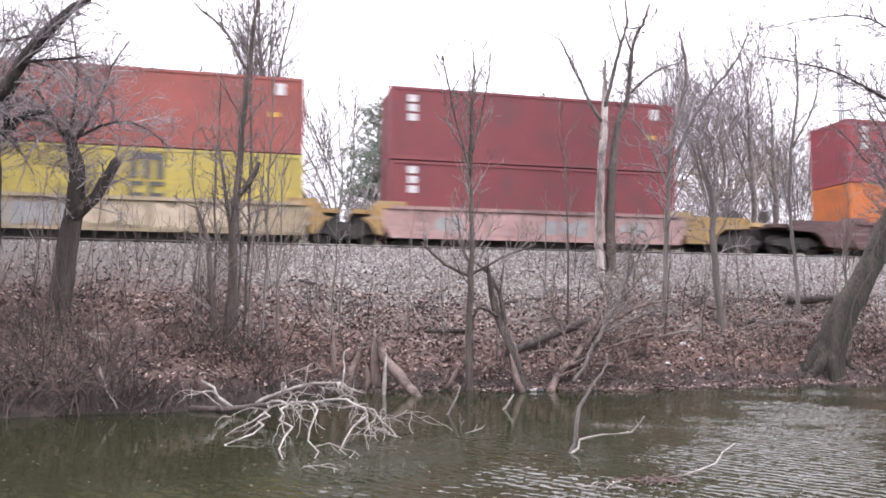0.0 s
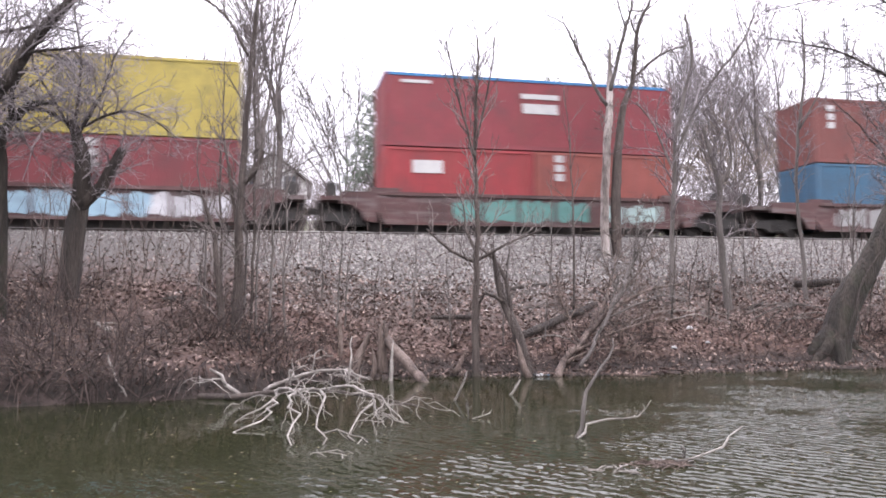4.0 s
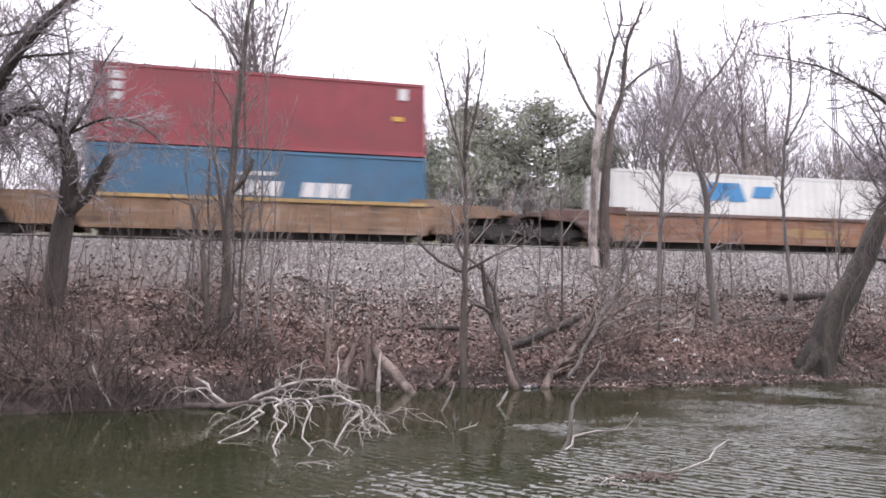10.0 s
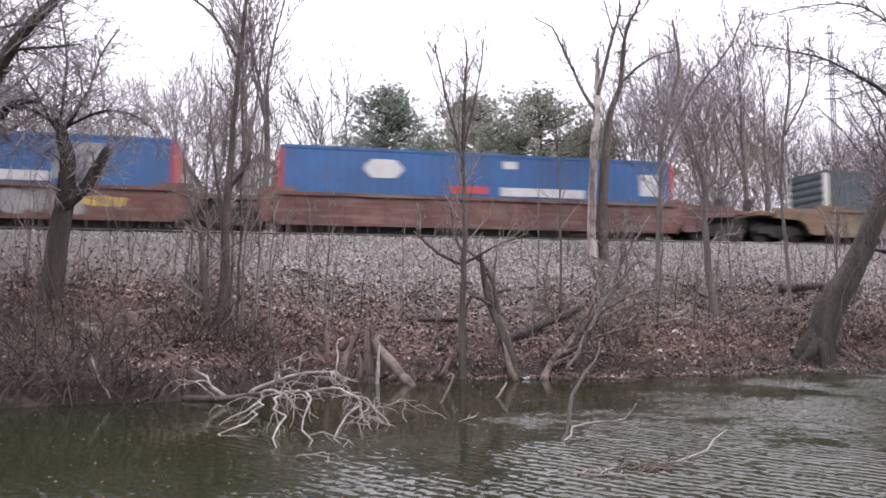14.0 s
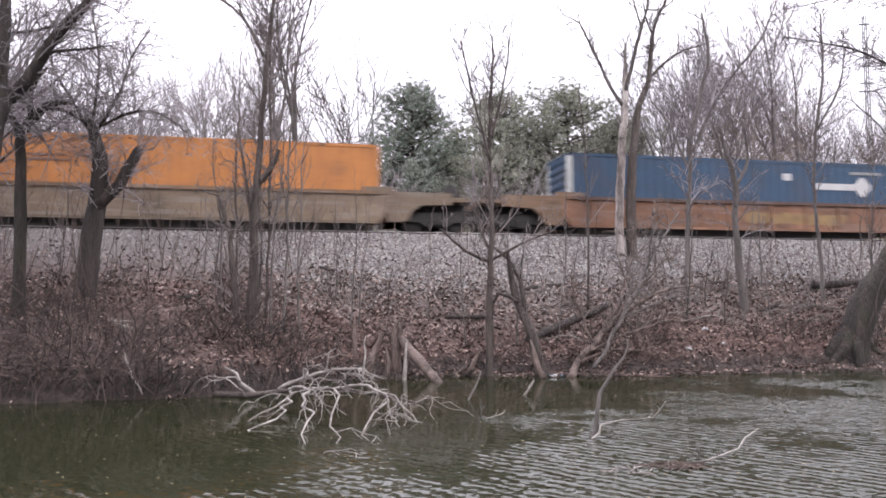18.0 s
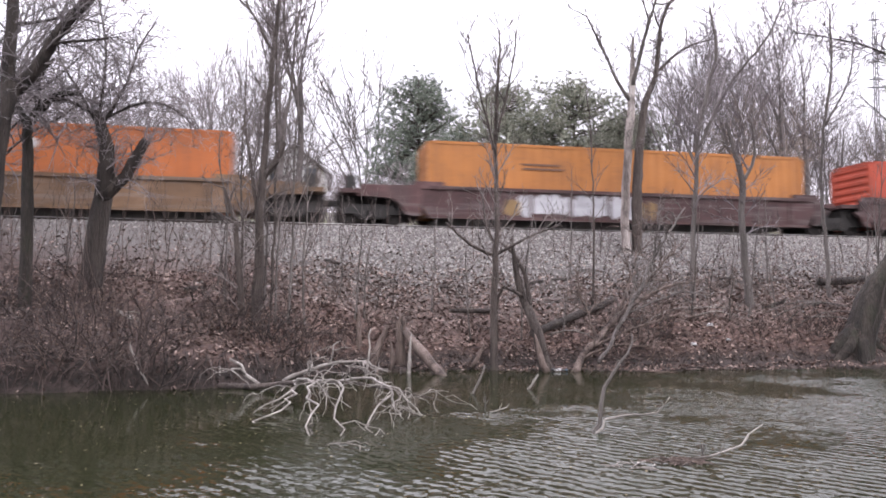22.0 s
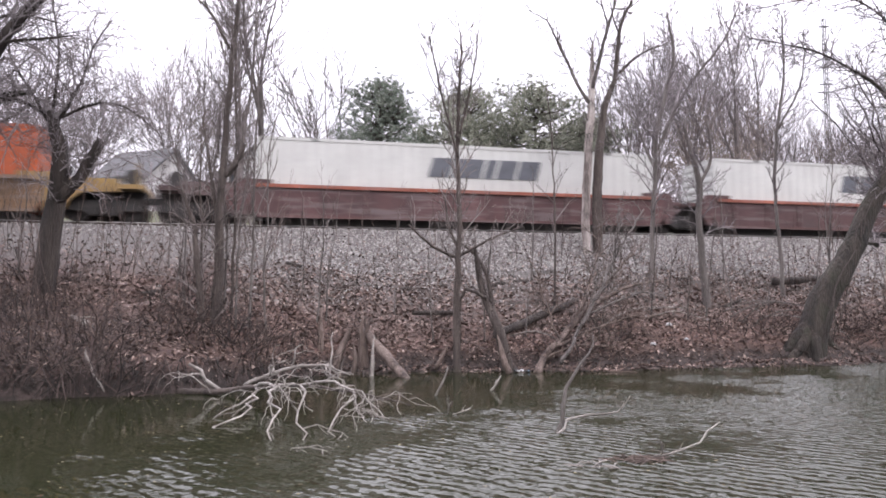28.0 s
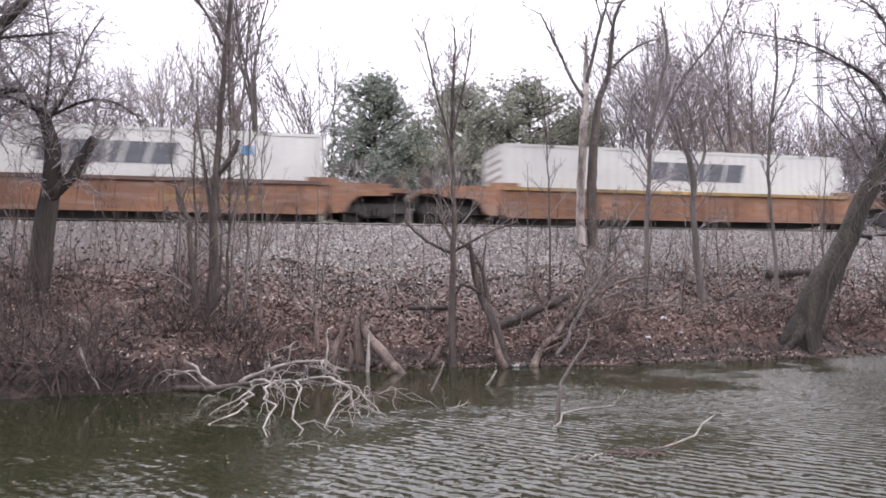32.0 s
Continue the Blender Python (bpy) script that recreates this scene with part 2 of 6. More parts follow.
def ground_material():
    """Leaf litter below, mixed stone above, along a wandering line part of the way up the bank. Shade of the left
    thicket and the undercut edge is put into the colour.
    """
    m = bpy.data.materials.new("bank_soil")
    m.use_nodes = True
    ns, ln = m.node_tree.nodes, m.node_tree.links
    b = ns["Principled BSDF"]
    b.inputs["Roughness"].default_value = 0.95
    co = ns.new("ShaderNodeTexCoord")

    def noi(sc, det=6):
        t = ns.new("ShaderNodeTexNoise")
        t.inputs["Scale"].default_value, t.inputs["Detail"].default_value = sc, det
        ln.new(co.outputs["Object"], t.inputs[0])
        return t.outputs[0]

    def ramp(f, cols):
        r = ns.new("ShaderNodeValToRGB")
        while len(r.color_ramp.elements) < len(cols):
            r.color_ramp.elements.new(0.5)
        for i, c in enumerate(cols):
            r.color_ramp.elements[i].position = 0.3 + 0.4 * i / (len(cols) - 1)
            r.color_ramp.elements[i].color = (*(v * 0.46 for v in c), 1)
        ln.new(f, r.inputs[0])
        return r.outputs[0]

    dot = ns.new("ShaderNodeVectorMath")
    dot.operation = "DOT_PRODUCT"
    dot.inputs[1].default_value = (-TS, TC, 0)
    ln.new(co.outputs["Object"], dot.inputs[0])
    along_u = ns.new("ShaderNodeVectorMath")
    along_u.operation = "DOT_PRODUCT"
    along_u.inputs[1].default_value = (TC, TS, 0)
    ln.new(co.outputs["Object"], along_u.inputs[0])
    skew = ns.new("ShaderNodeMath")
    skew.operation = "MULTIPLY_ADD"
    skew.inputs[1].default_value = 0.19
    west = ns.new("ShaderNodeMath")
    west.operation = "MINIMUM"
    west.inputs[1].default_value = 4.0
    ln.new(along_u.outputs["Value"], west.inputs[0])
    ln.new(west.outputs[0], skew.inputs[0])
    ln.new(dot.outputs["Value"], skew.inputs[2])
    wob = ns.new("ShaderNodeMath")
    wob.operation = "MULTIPLY_ADD"
    wob.inputs[1].default_value = 3.6
    ln.new(noi(0.7, 8), wob.inputs[0])
    ln.new(skew.outputs[0], wob.inputs[2])
    edge = ns.new("ShaderNodeMapRange")
    edge.inputs[1].default_value, edge.inputs[2].default_value = 21.0, 25.0
    ln.new(wob.outputs[0], edge.inputs[0])
    mx = ns.new("ShaderNodeMix")
    mx.data_type = "RGBA"
    ln.new(edge.outputs[0], mx.inputs[0])
    ln.new(ramp(noi(9, 9), LITTER_COLS[:3]), mx.inputs[6])
    ln.new(ramp(noi(14, 9), [(0.09, 0.08, 0.074), (0.17, 0.155, 0.144), (0.27, 0.25, 0.235)]), mx.inputs[7])

    def blend(a, colour, f, lo, hi):
        r = ns.new("ShaderNodeMapRange")
        r.inputs[1].default_value, r.inputs[2].default_value = lo, hi
        ln.new(f, r.inputs[0])
        x = ns.new("ShaderNodeMix")
        x.data_type = "RGBA"
        ln.new(r.outputs[0], x.inputs[0])
        ln.new(a, x.inputs[6])
        ln.new(colour, x.inputs[7])
        return x.outputs[2]

    sep = ns.new("ShaderNodeSeparateXYZ")
    ln.new(co.outputs["Object"], sep.inputs[0])
    low = ns.new("ShaderNodeMath")
    low.operation = "MULTIPLY_ADD"
    low.inputs[1].default_value = -0.5
    ln.new(noi(1.6, 5), low.inputs[0])
    ln.new(sep.outputs[2], low.inputs[2])
    col = blend(mx.outputs[2], ramp(noi(5, 8), [(0.16, 0.15, 0.085), (0.20, 0.21, 0.12), (0.28, 0.27, 0.17)]), dot.outputs["Value"], 34.0, 37.0)
    # dark soil colour holding the shade under the left thicket
    thicket_edge = ns.new("ShaderNodeMath")
    thicket_edge.operation = "MULTIPLY_ADD"
    thicket_edge.inputs[1].default_value = 5.0
    ln.new(noi(0.5, 6), thicket_edge.inputs[0])
    ln.new(along_u.outputs["Value"], thicket_edge.inputs[2])
    thicket_shade = ns.new("ShaderNodeMath")
    thicket_shade.operation = "ADD"
    ln.new(thicket_edge.outputs[0], thicket_shade.inputs[0])
    ln.new(skew.outputs[0], thicket_shade.inputs[1])
    col = blend(col, ramp(noi(8, 9), [(0.022, 0.013, 0.011), (0.07, 0.042, 0.035), (0.15, 0.095, 0.08)]), thicket_shade.outputs[0], 19.0, 14.5)
    # dark mud by the water, with the undercut's shade put into its colour
    col = blend(col, ramp(noi(7, 8), [(0.02, 0.014, 0.012), (0.05, 0.035, 0.03), (0.11, 0.08, 0.07)]), low.outputs[0], 0.60, 0.36)
    ln.new(col, b.inputs["Base Color"])
    bn = ns.new("ShaderNodeBump")
    bn.inputs["Strength"].default_value, bn.inputs["Distance"].default_value = 0.8, 0.05
    ln.new(noi(16, 8), bn.inputs["Height"])
    ln.new(bn.outputs[0], b.inputs["Normal"])
    return m


def water_material():
    """Murky green-brown water. Short wind waves tilt its face; gusts ruffle the open part and leave the lee of the bank smooth."""
    m = bpy.data.materials.new("murky_water")
    m.use_nodes = True
    ns, ln = m.node_tree.nodes, m.node_tree.links
    b = ns["Principled BSDF"]
    b.inputs["Base Color"].default_value = (0.011, 0.0132, 0.0055, 1)
    b.inputs["Roughness"].default_value, b.inputs["IOR"].default_value = 0.03, 1.333
    co = ns.new("ShaderNodeTexCoord")

    def noise(scale, detail, stretch=(1.0, 1.0, 1.0), turn=0.0):
        mp = ns.new("ShaderNodeMapping")
        mp.inputs["Rotation"].default_value = (0, 0, radians(turn))
        mp.inputs["Scale"].default_value = stretch
        ln.new(co.outputs["Object"], mp.inputs[0])
        t = ns.new("ShaderNodeTexNoise")
        t.inputs["Scale"].default_value, t.inputs["Detail"].default_value = scale, detail
        ln.new(mp.outputs[0], t.inputs[0])
        return t

    def calc(op, a, c, d=0.0):
        n = ns.new("ShaderNodeMath")
        n.operation = op
        for i, v in enumerate((a, c, d)):
            if isinstance(v, (int, float)):
                n.inputs[i].default_value = v
            else:
                ln.new(v, n.inputs[i])
        return n.outputs[0]

    def ramp(v, lo, hi, a, c):
        r = ns.new("ShaderNodeMapRange")
        r.interpolation_type = "SMOOTHSTEP"
        for i, k in enumerate((lo, hi, a, c)):
            r.inputs[i + 1].default_value = k
        ln.new(v, r.inputs[0])
        return r.outputs[0]

    sep = ns.new("ShaderNodeSeparateXYZ")
    ln.new(co.outputs["Object"], sep.inputs[0])
    gusts = noise(0.35, 5).outputs[0]
    cats = noise(1.6, 3, (0.5, 1.0, 1.0)).outputs[0]
    lee = calc("ADD", calc("MULTIPLY_ADD", sep.outputs[1], -0.85, sep.outputs[0]), calc("MULTIPLY_ADD", calc("SUBTRACT", gusts, 0.5), 22.0, calc("MULTIPLY", calc("SUBTRACT", cats, 0.5), 9.0)))
    strength = ramp(lee, -10.0, -2.0, 0.05, 1.0)
    waves, small = noise(14.0, 1, (0.55, 1.0, 1.0), 10), noise(29.0, 1, (0.6, 1.0, 1.0), -12)
    # ripples that run slantwise up the creek, in broken rows
    mp, rows = ns.new("ShaderNodeMapping"), ns.new("ShaderNodeTexWave")
    mp.inputs["Rotation"].default_value = (0, 0, radians(-49.5))
    ln.new(co.outputs["Object"], mp.inputs[0])
    ln.new(mp.outputs[0], rows.inputs[0])
    for k, v in (("Scale", 1.9), ("Distortion", 5.0), ("Detail", 2.0), ("Detail Scale", 1.3), ("Detail Roughness", 0.6)):
        rows.inputs[k].default_value = v
    broken = ramp(noise(3.0, 2, (0.6, 1.0, 1.0), 40).outputs[0], 0.3, 0.62, 0.25, 1.0)
    train = calc("MULTIPLY", calc("SUBTRACT", rows.outputs[1], 0.5), calc("MULTIPLY", broken, 0.52))
    slope = []
    for axis, gain in ((0, 0.7), (1, 1.0)):
        parts = []
        for t, k in ((waves, 0.75), (small, 0.75)):
            c = ns.new("ShaderNodeSeparateColor")
            ln.new(t.outputs[1], c.inputs[0])
            parts.append(calc("MULTIPLY", calc("SUBTRACT", c.outputs[axis], 0.5), k * gain))
        parts.append(calc("MULTIPLY", train, axis and 0.76 or 0.65))
        slope.append(calc("MULTIPLY", calc("ADD", calc("ADD", parts[0], parts[1]), parts[2]), strength))
    face, unit = ns.new("ShaderNodeCombineXYZ"), ns.new("ShaderNodeVectorMath")
    unit.operation = "NORMALIZE"
    ln.new(slope[0], face.inputs[0])
    # far out, at a lower angle, wave backs hide; normals are leaned to the near bank instead, which brightens the
    # reflection
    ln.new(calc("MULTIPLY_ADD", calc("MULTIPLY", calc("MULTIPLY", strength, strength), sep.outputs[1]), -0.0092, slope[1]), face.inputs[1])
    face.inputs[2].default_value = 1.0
    ln.new(face.outputs[0], unit.inputs[0])
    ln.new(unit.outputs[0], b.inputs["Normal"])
    return m


# ---- mesh tools ----
class Mesh:
    """Gathers corners and faces for one mesh."""

    def __init__(self):
        self.v, self.f = [], []

    def box(self, x0, x1, y0, y1, z0, z1):
        i = len(self.v)
        self.v += [(x, y, z) for z in (z0, z1) for y in (y0, y1) for x in (x0, x1)]
        self.f += [tuple(i + k for k in q) for q in ((0, 2, 3, 1), (4, 5, 7, 6), (0, 1, 5, 4), (2, 6, 7, 3), (0, 4, 6, 2), (1, 3, 7, 5))]
        return self

    def slab(self, outline, y0, y1):
        """An outline in x and z, given thickness in y."""
        i, n = len(self.v), len(outline)
        self.v += [(x, y0, z) for x, z in outline] + [(x, y1, z) for x, z in outline]
        self.f.append(tuple(range(i, i + n)))
        self.f.append(tuple(range(i + 2 * n - 1, i + n - 1, -1)))
        for k in range(n):
            j = (k + 1) % n
            self.f.append((i + j, i + k, i + n + k, i + n + j))
        return self

    def tube(self, pts, radii, sides=5, cap=True):
        """A tapered tube along a line of points."""
        pts = [Vector(p) for p in pts]
        side = None
        i0 = len(self.v)
        for k, p in enumerate(pts):
            d = (pts[min(k + 1, len(pts) - 1)] - pts[max(k - 1, 0)]).normalized()
            if side is None:
                side = d.cross(Vector((0.31, 0.87, 0.38))).normalized()
            side = (side - d * side.dot(d)).normalized()
            up = d.cross(side)
            for s in range(sides):
                a = 2 * math.pi * s / sides
                self.v.append(tuple(p + (side * math.cos(a) + up * math.sin(a)) * radii[k]))
        for k in range(len(pts) - 1):
            for s in range(sides):
                a, b = i0 + k * sides + s, i0 + k * sides + (s + 1) % sides
                self.f.append((a, b, b + sides, a + sides))
        if cap:
            self.f.append(tuple(range(i0 + sides - 1, i0 - 1, -1)))
            e = i0 + (len(pts) - 1) * sides
            self.f.append(tuple(range(e, e + sides)))
        return self

    def lathe_y(self, profile, cx, cz, sides=20):
        """Rings (y, radius) round an axle that lies along y."""
        i0 = len(self.v)
        for y, r in profile:
            for s in range(sides):
                a = 2 * math.pi * s / sides
                self.v.append((cx + r * math.cos(a), y, cz + r * math.sin(a)))
        for k in range(len(profile) - 1):
            for s in range(sides):
                a, b = i0 + k * sides + s, i0 + k * sides + (s + 1) % sides
                self.f.append((a, b, b + sides, a + sides))
        self.f.append(tuple(range(i0, i0 + sides)))
        e = i0 + (len(profile) - 1) * sides
        self.f.append(tuple(range(e + sides - 1, e - 1, -1)))
        return self

    def data(self, name, mat, smooth=False):
        me = bpy.data.meshes.new(name)
        me.from_pydata(self.v, [], self.f)
        me.materials.append(mat)
        if smooth:
            me.shade_smooth()
        me.update()
        return me


def part(name, mesh, material, parent, label="", smooth=False):
    """Links a mesh as one object under a thing or a part."""
    me = mesh.data(name, material, smooth) if isinstance(mesh, Mesh) else mesh
    ob = new(name, me)
    ob.parent = parent
    if not isinstance(mesh, Mesh):
        ob.material_slots[0].link = "OBJECT"
        ob.material_slots[0].material = material
    if label:
        ob["label"] = label
    return ob


def pieces(name, verts, faces, mat):
    """One object of many small loose pieces, from arrays of equal faces."""
    me = bpy.data.meshes.new(name)
    k = faces.shape[1]
    me.vertices.add(len(verts))
    me.vertices.foreach_set("co", verts.astype(np.float32).ravel())
    me.loops.add(faces.size)
    me.loops.foreach_set("vertex_index", faces.astype(np.int32).ravel())
    me.polygons.add(len(faces))
    me.polygons.foreach_set("loop_start", np.arange(0, faces.size, k, dtype=np.int32))
    me.polygons.foreach_set("loop_total", np.full(len(faces), k, dtype=np.int32))
    me.materials.append(mat)
    me.update()
    return new(name, me)


# ---- the lie of the land ----
def water_n(u):
    """The far water's edge."""
    u = np.asarray(u, float)
    s = np.clip((u + 2.4) / 4.4, 0, 1)
    s = s * s * (3 - 2 * s)
    r = np.clip((u - 4.5) / 3.5, 0, 1)
    return 14.6 + 3.1 * s - 1.0 * r * r * (3 - 2 * r) + 0.12 * np.sin(u * 1.9 + 1.0) - 0.05 * np.clip(-u - 6, 0, 40) - 0.2 * np.exp(-((u - 14.7) / 1.5) ** 2)


def bumps(u, n):
    u, n = np.asarray(u, float), np.asarray(n, float)
    return (np.sin(u * 1.3 + 0.6 * np.sin(n * 1.1)) * np.sin(n * 1.7 + 0.5 * np.sin(u * 0.8)) * 0.13
            + np.sin(u * 3.1 + n * 1.9) * np.sin(n * 3.7 - u * 1.4) * 0.075 + np.sin(u * 0.43 + 1.3) * 0.12)


def ground_z(u, n):
    u, n = np.asarray(u, float), np.asarray(n, float)
    nw = water_n(u)
    near = np.clip((9 - n) / 4, 0, 1)
    n = n + near * (0.35 * np.sin(u * 0.7) + 0.2 * np.sin(u * 1.9 + 2))
    v = (n - nw) / (27.15 - nw)
    shelf = np.interp(v, [0, 0.015, 0.05, 0.075, 0.12, 0.5, 0.62, 1.0], [0.22, 0.33, 0.42, 0.82, 1.08, 2.75, 3.15, 4.70])
    steep = np.interp(v, [0, 0.008, 0.022, 0.06, 0.5, 0.62, 1.0], [0.22, 0.4, 0.85, 1.02, 2.75, 3.15, 4.70])
    w = np.clip((u + 1) / 3, 0, 1)
    bank = steep + (shelf - steep) * w
    mid = np.clip(np.minimum(v / 0.12, (1 - v) / 0.3), 0, 1)
    bank = bank + bumps(u, n) * mid * np.where(v > 0.6, 0.35, 1.0)
    bed = np.interp(n, [-3000, 1.8, 2.6, 4.0], [0.42, 0.42, 0.28, -0.5])
    bed = np.minimum(bed, np.interp(n - nw, [-2.5, 0], [-0.5, 0.25]))
    far = np.interp(n, [27.15, 30.65, 33.0, 47, 400, 3000], [4.70, 4.70, 4.1, 7.6, 9.0, 9.0])
    return np.where(n < nw, np.where(n < 3, np.interp(n, [-3000, 1.8, 2.6, 4.0], [0.42, 0.42, 0.28, -0.5]), bed), np.where(v < 1, bank, far))


def on_ground(x, y, sink=0.0):
    u, n = x * TC + y * TS, -x * TS + y * TC
    return Vector((x, y, float(ground_z(u, n)) - sink))


# ---- ground, water, track ----
def make_ground():
    def spread(lo, hi, step, far):
        fine = list(np.arange(lo, hi + step / 2, step))
        out, d, a = [], step, fine[-1]
        while a < far:
            d *= 1.35
            a += d
            out.append(a)
        left, d, a = [], step, fine[0]
        while a > -far:
            d *= 1.35
            a -= d
            left.append(a)
        return np.array(left[::-1] + fine + out)

    us, nn = spread(-20, 34, 0.22, 2600), spread(13.5, 31.5, 0.16, 2600)
    u, n = np.meshgrid(us, nn)
    z = ground_z(u, n)
    fine = np.clip(1 - np.abs(n - 21) / 8, 0, 1) * np.random.default_rng(3).normal(0, 0.012, u.shape)
    v = np.stack([u * TC - n * TS, u * TS + n * TC, z + fine], -1).reshape(-1, 3)
    w = len(us)
    i = (np.arange(len(nn) - 1)[:, None] * w + np.arange(w - 1)).ravel()
    f = np.stack([i, i + 1, i + w + 1, i + w], 1)
    g = pieces("ground", v, f, ground_material())
    g.data.shade_smooth()
    tagged(g, "leaf-strewn earth bank rising from a creek to a railway", "ground", kind="structure")


make_ground()
wm = Mesh()
wm.v = [(-700, -40, 0), (700, -40, 0), (700, 300, 0), (-700, 300, 0)]
wm.f = [(0, 1, 2, 3)]
water = new("water", wm.data("water", water_material()))
water.location = (0, 0, WATER_Z)
tagged(water, "murky olive-brown creek with wind ripples on it", "water", kind="structure")


def scatter_leaves():
    """Dead leaves lying on the bank, thinning out up the slope."""
    rng = np.random.default_rng(11)
    k = 85000
    u = rng.uniform(-15, 30, k)
    v = rng.beta(1.2, 1.9, k) * 0.98 + 0.004
    v = np.where((v > 0.55) & (rng.random(k) < 0.5), v * 0.6, v)
    bare = (u < -2.5) & (v < 0.3) & (rng.random(k) < 0.6)
    u[bare] = rng.uniform(-2, 24, bare.sum())
    nw = water_n(u)
    n = nw + v * (27.15 - nw)
    size = rng.uniform(0.026, 0.07, k)
    c = np.stack([u * TC - n * TS, u * TS + n * TC, ground_z(u, n) + rng.uniform(0.0, 0.035, k)], 1)
    a = rng.uniform(0, 2 * np.pi, k)
    d = np.stack([np.cos(a), np.sin(a), rng.normal(0, 0.45, k)], 1)
    e = np.stack([-np.sin(a), np.cos(a), rng.normal(0, 0.45, k) + 0.2], 1)
    s = size[:, None]
    q = np.stack([c - d * s, c - e * s * 0.55 + d * s * 0.1, c + d * s, c + e * s * 0.55 - d * s * 0.1], 1).reshape(-1, 3)
    ob = pieces("leaf_litter", q, np.arange(4 * k).reshape(-1, 4), m_leaf)
    tagged(ob, "fallen brown leaves covering the bank", "leaves", kind="stuff")


def scatter_stones():
    """Broken stone of the ballast slope, spilling down among the leaves."""
    rng = np.random.default_rng(12)
    k = 62000
    u = rng.uniform(-18, 34, k)
    v = 1 - np.abs(rng.normal(0, 0.30, k))
    away = (u < -1) & (rng.random(k) < np.where(v < 0.86 - 0.012 * u, 0.93, 0.4))
    u[away] = rng.uniform(0, 30, away.sum())
    v[away] = np.maximum(v[away], rng.uniform(0.35, 1, away.sum()))
    spill = np.arange(k) > 50000
    u[spill] = rng.uniform(-0.5, 27, spill.sum())
    v[spill] = rng.normal(0.58, 0.13, spill.sum())
    nw = water_n(u)
    low = (v < 0.2) | (v > 1)
    v[low] = rng.uniform(0.6, 1, low.sum())
    n = nw + v * (27.15 - nw)
    top = rng.random(k) < 0.1
    n[top] = rng.uniform(27.1, 28.0, top.sum())
    r = rng.uniform(0.02, 0.058, k)
    c = np.stack([u * TC - n * TS, u * TS + n * TC, ground_z(u, n) + r * 0.05], 1)
    base = np.array([(1, 0, 0), (0, 1, 0), (-1, 0, 0), (0, -1, 0), (0, 0, 0.9)], float)
    a = rng.uniform(0, 2 * np.pi, k)
    jit = base[None] * rng.uniform(0.6, 1.25, (k, 5, 1)) + rng.normal(0, 0.16, (k, 5, 3))
    x = jit[..., 0] * np.cos(a)[:, None] - jit[..., 1] * np.sin(a)[:, None]
    y = jit[..., 0] * np.sin(a)[:, None] + jit[..., 1] * np.cos(a)[:, None]
    p = np.stack([x, y, jit[..., 2]], -1) * r[:, None, None] + c[:, None]
    f = np.array([(0, 1, 4), (1, 2, 4), (2, 3, 4), (3, 0, 4)])  # their undersides lie in the ground
    fs = (np.arange(k)[:, None, None] * 5 + f[None]).reshape(-1, 3)
    ob = pieces("ballast", p.reshape(-1, 3), fs, m_stone)
    tagged(ob, "grey crushed stone ballast spilling down the bank", "gravel", kind="stuff")


def make_track():
    track = tagged(new("railway_track"), "steel rails on weathered wooden ties", "track", kind="structure")
    track.matrix_world = Matrix.Translation(uvn(0, TRACK_N, RAIL_Z)) @ pose(0, 0, 0, 0, 0, THETA)
    for s in (-1, 1):
        y = s * 0.755
        r = part("rail", Mesh().box(-400, 700, y - 0.07, y + 0.07, -0.17, -0.145).box(-400, 700, y - 0.009, y + 0.009, -0.145, -0.04).box(-400, 700, y - 0.036, y + 0.036, -0.045, -0.034), m_steel, track)
        part("rail_head", Mesh().box(-400, 700, y - 0.036, y + 0.036, -0.034, -0.006).box(-400, 700, y - 0.03, y + 0.03, -0.006, 0.0), m_railhead, r, "polished running surface")
    tie = Mesh().box(-0.11, 0.11, -1.3, 1.3, -0.35, -0.172).data("tie", m_tie)
    rng = random.Random(5)
    for i in range(105):
        t = part("tie", tie, m_tie, track)
        t.location, t.rotation_euler = (-24 + i * 0.58, rng.uniform(-0.04, 0.04), 0), (0, 0, rng.uniform(-0.015, 0.015))


# ---- bare trees and shrubs ----
def perp(d, rng):
    v = Vector((rng.gauss(0, 1), rng.gauss(0, 1), rng.gauss(0, 1)))
    v -= d * v.dot(d)
    return v.normalized()


def along(pts, radii, t):
    f = t * (len(pts) - 1)
    i = min(int(f), len(pts) - 2)
    a = f - i
    return pts[i].lerp(pts[i + 1], a), radii[i] * (1 - a) + radii[i + 1] * a, (pts[i + 1] - pts[i]).normalized()


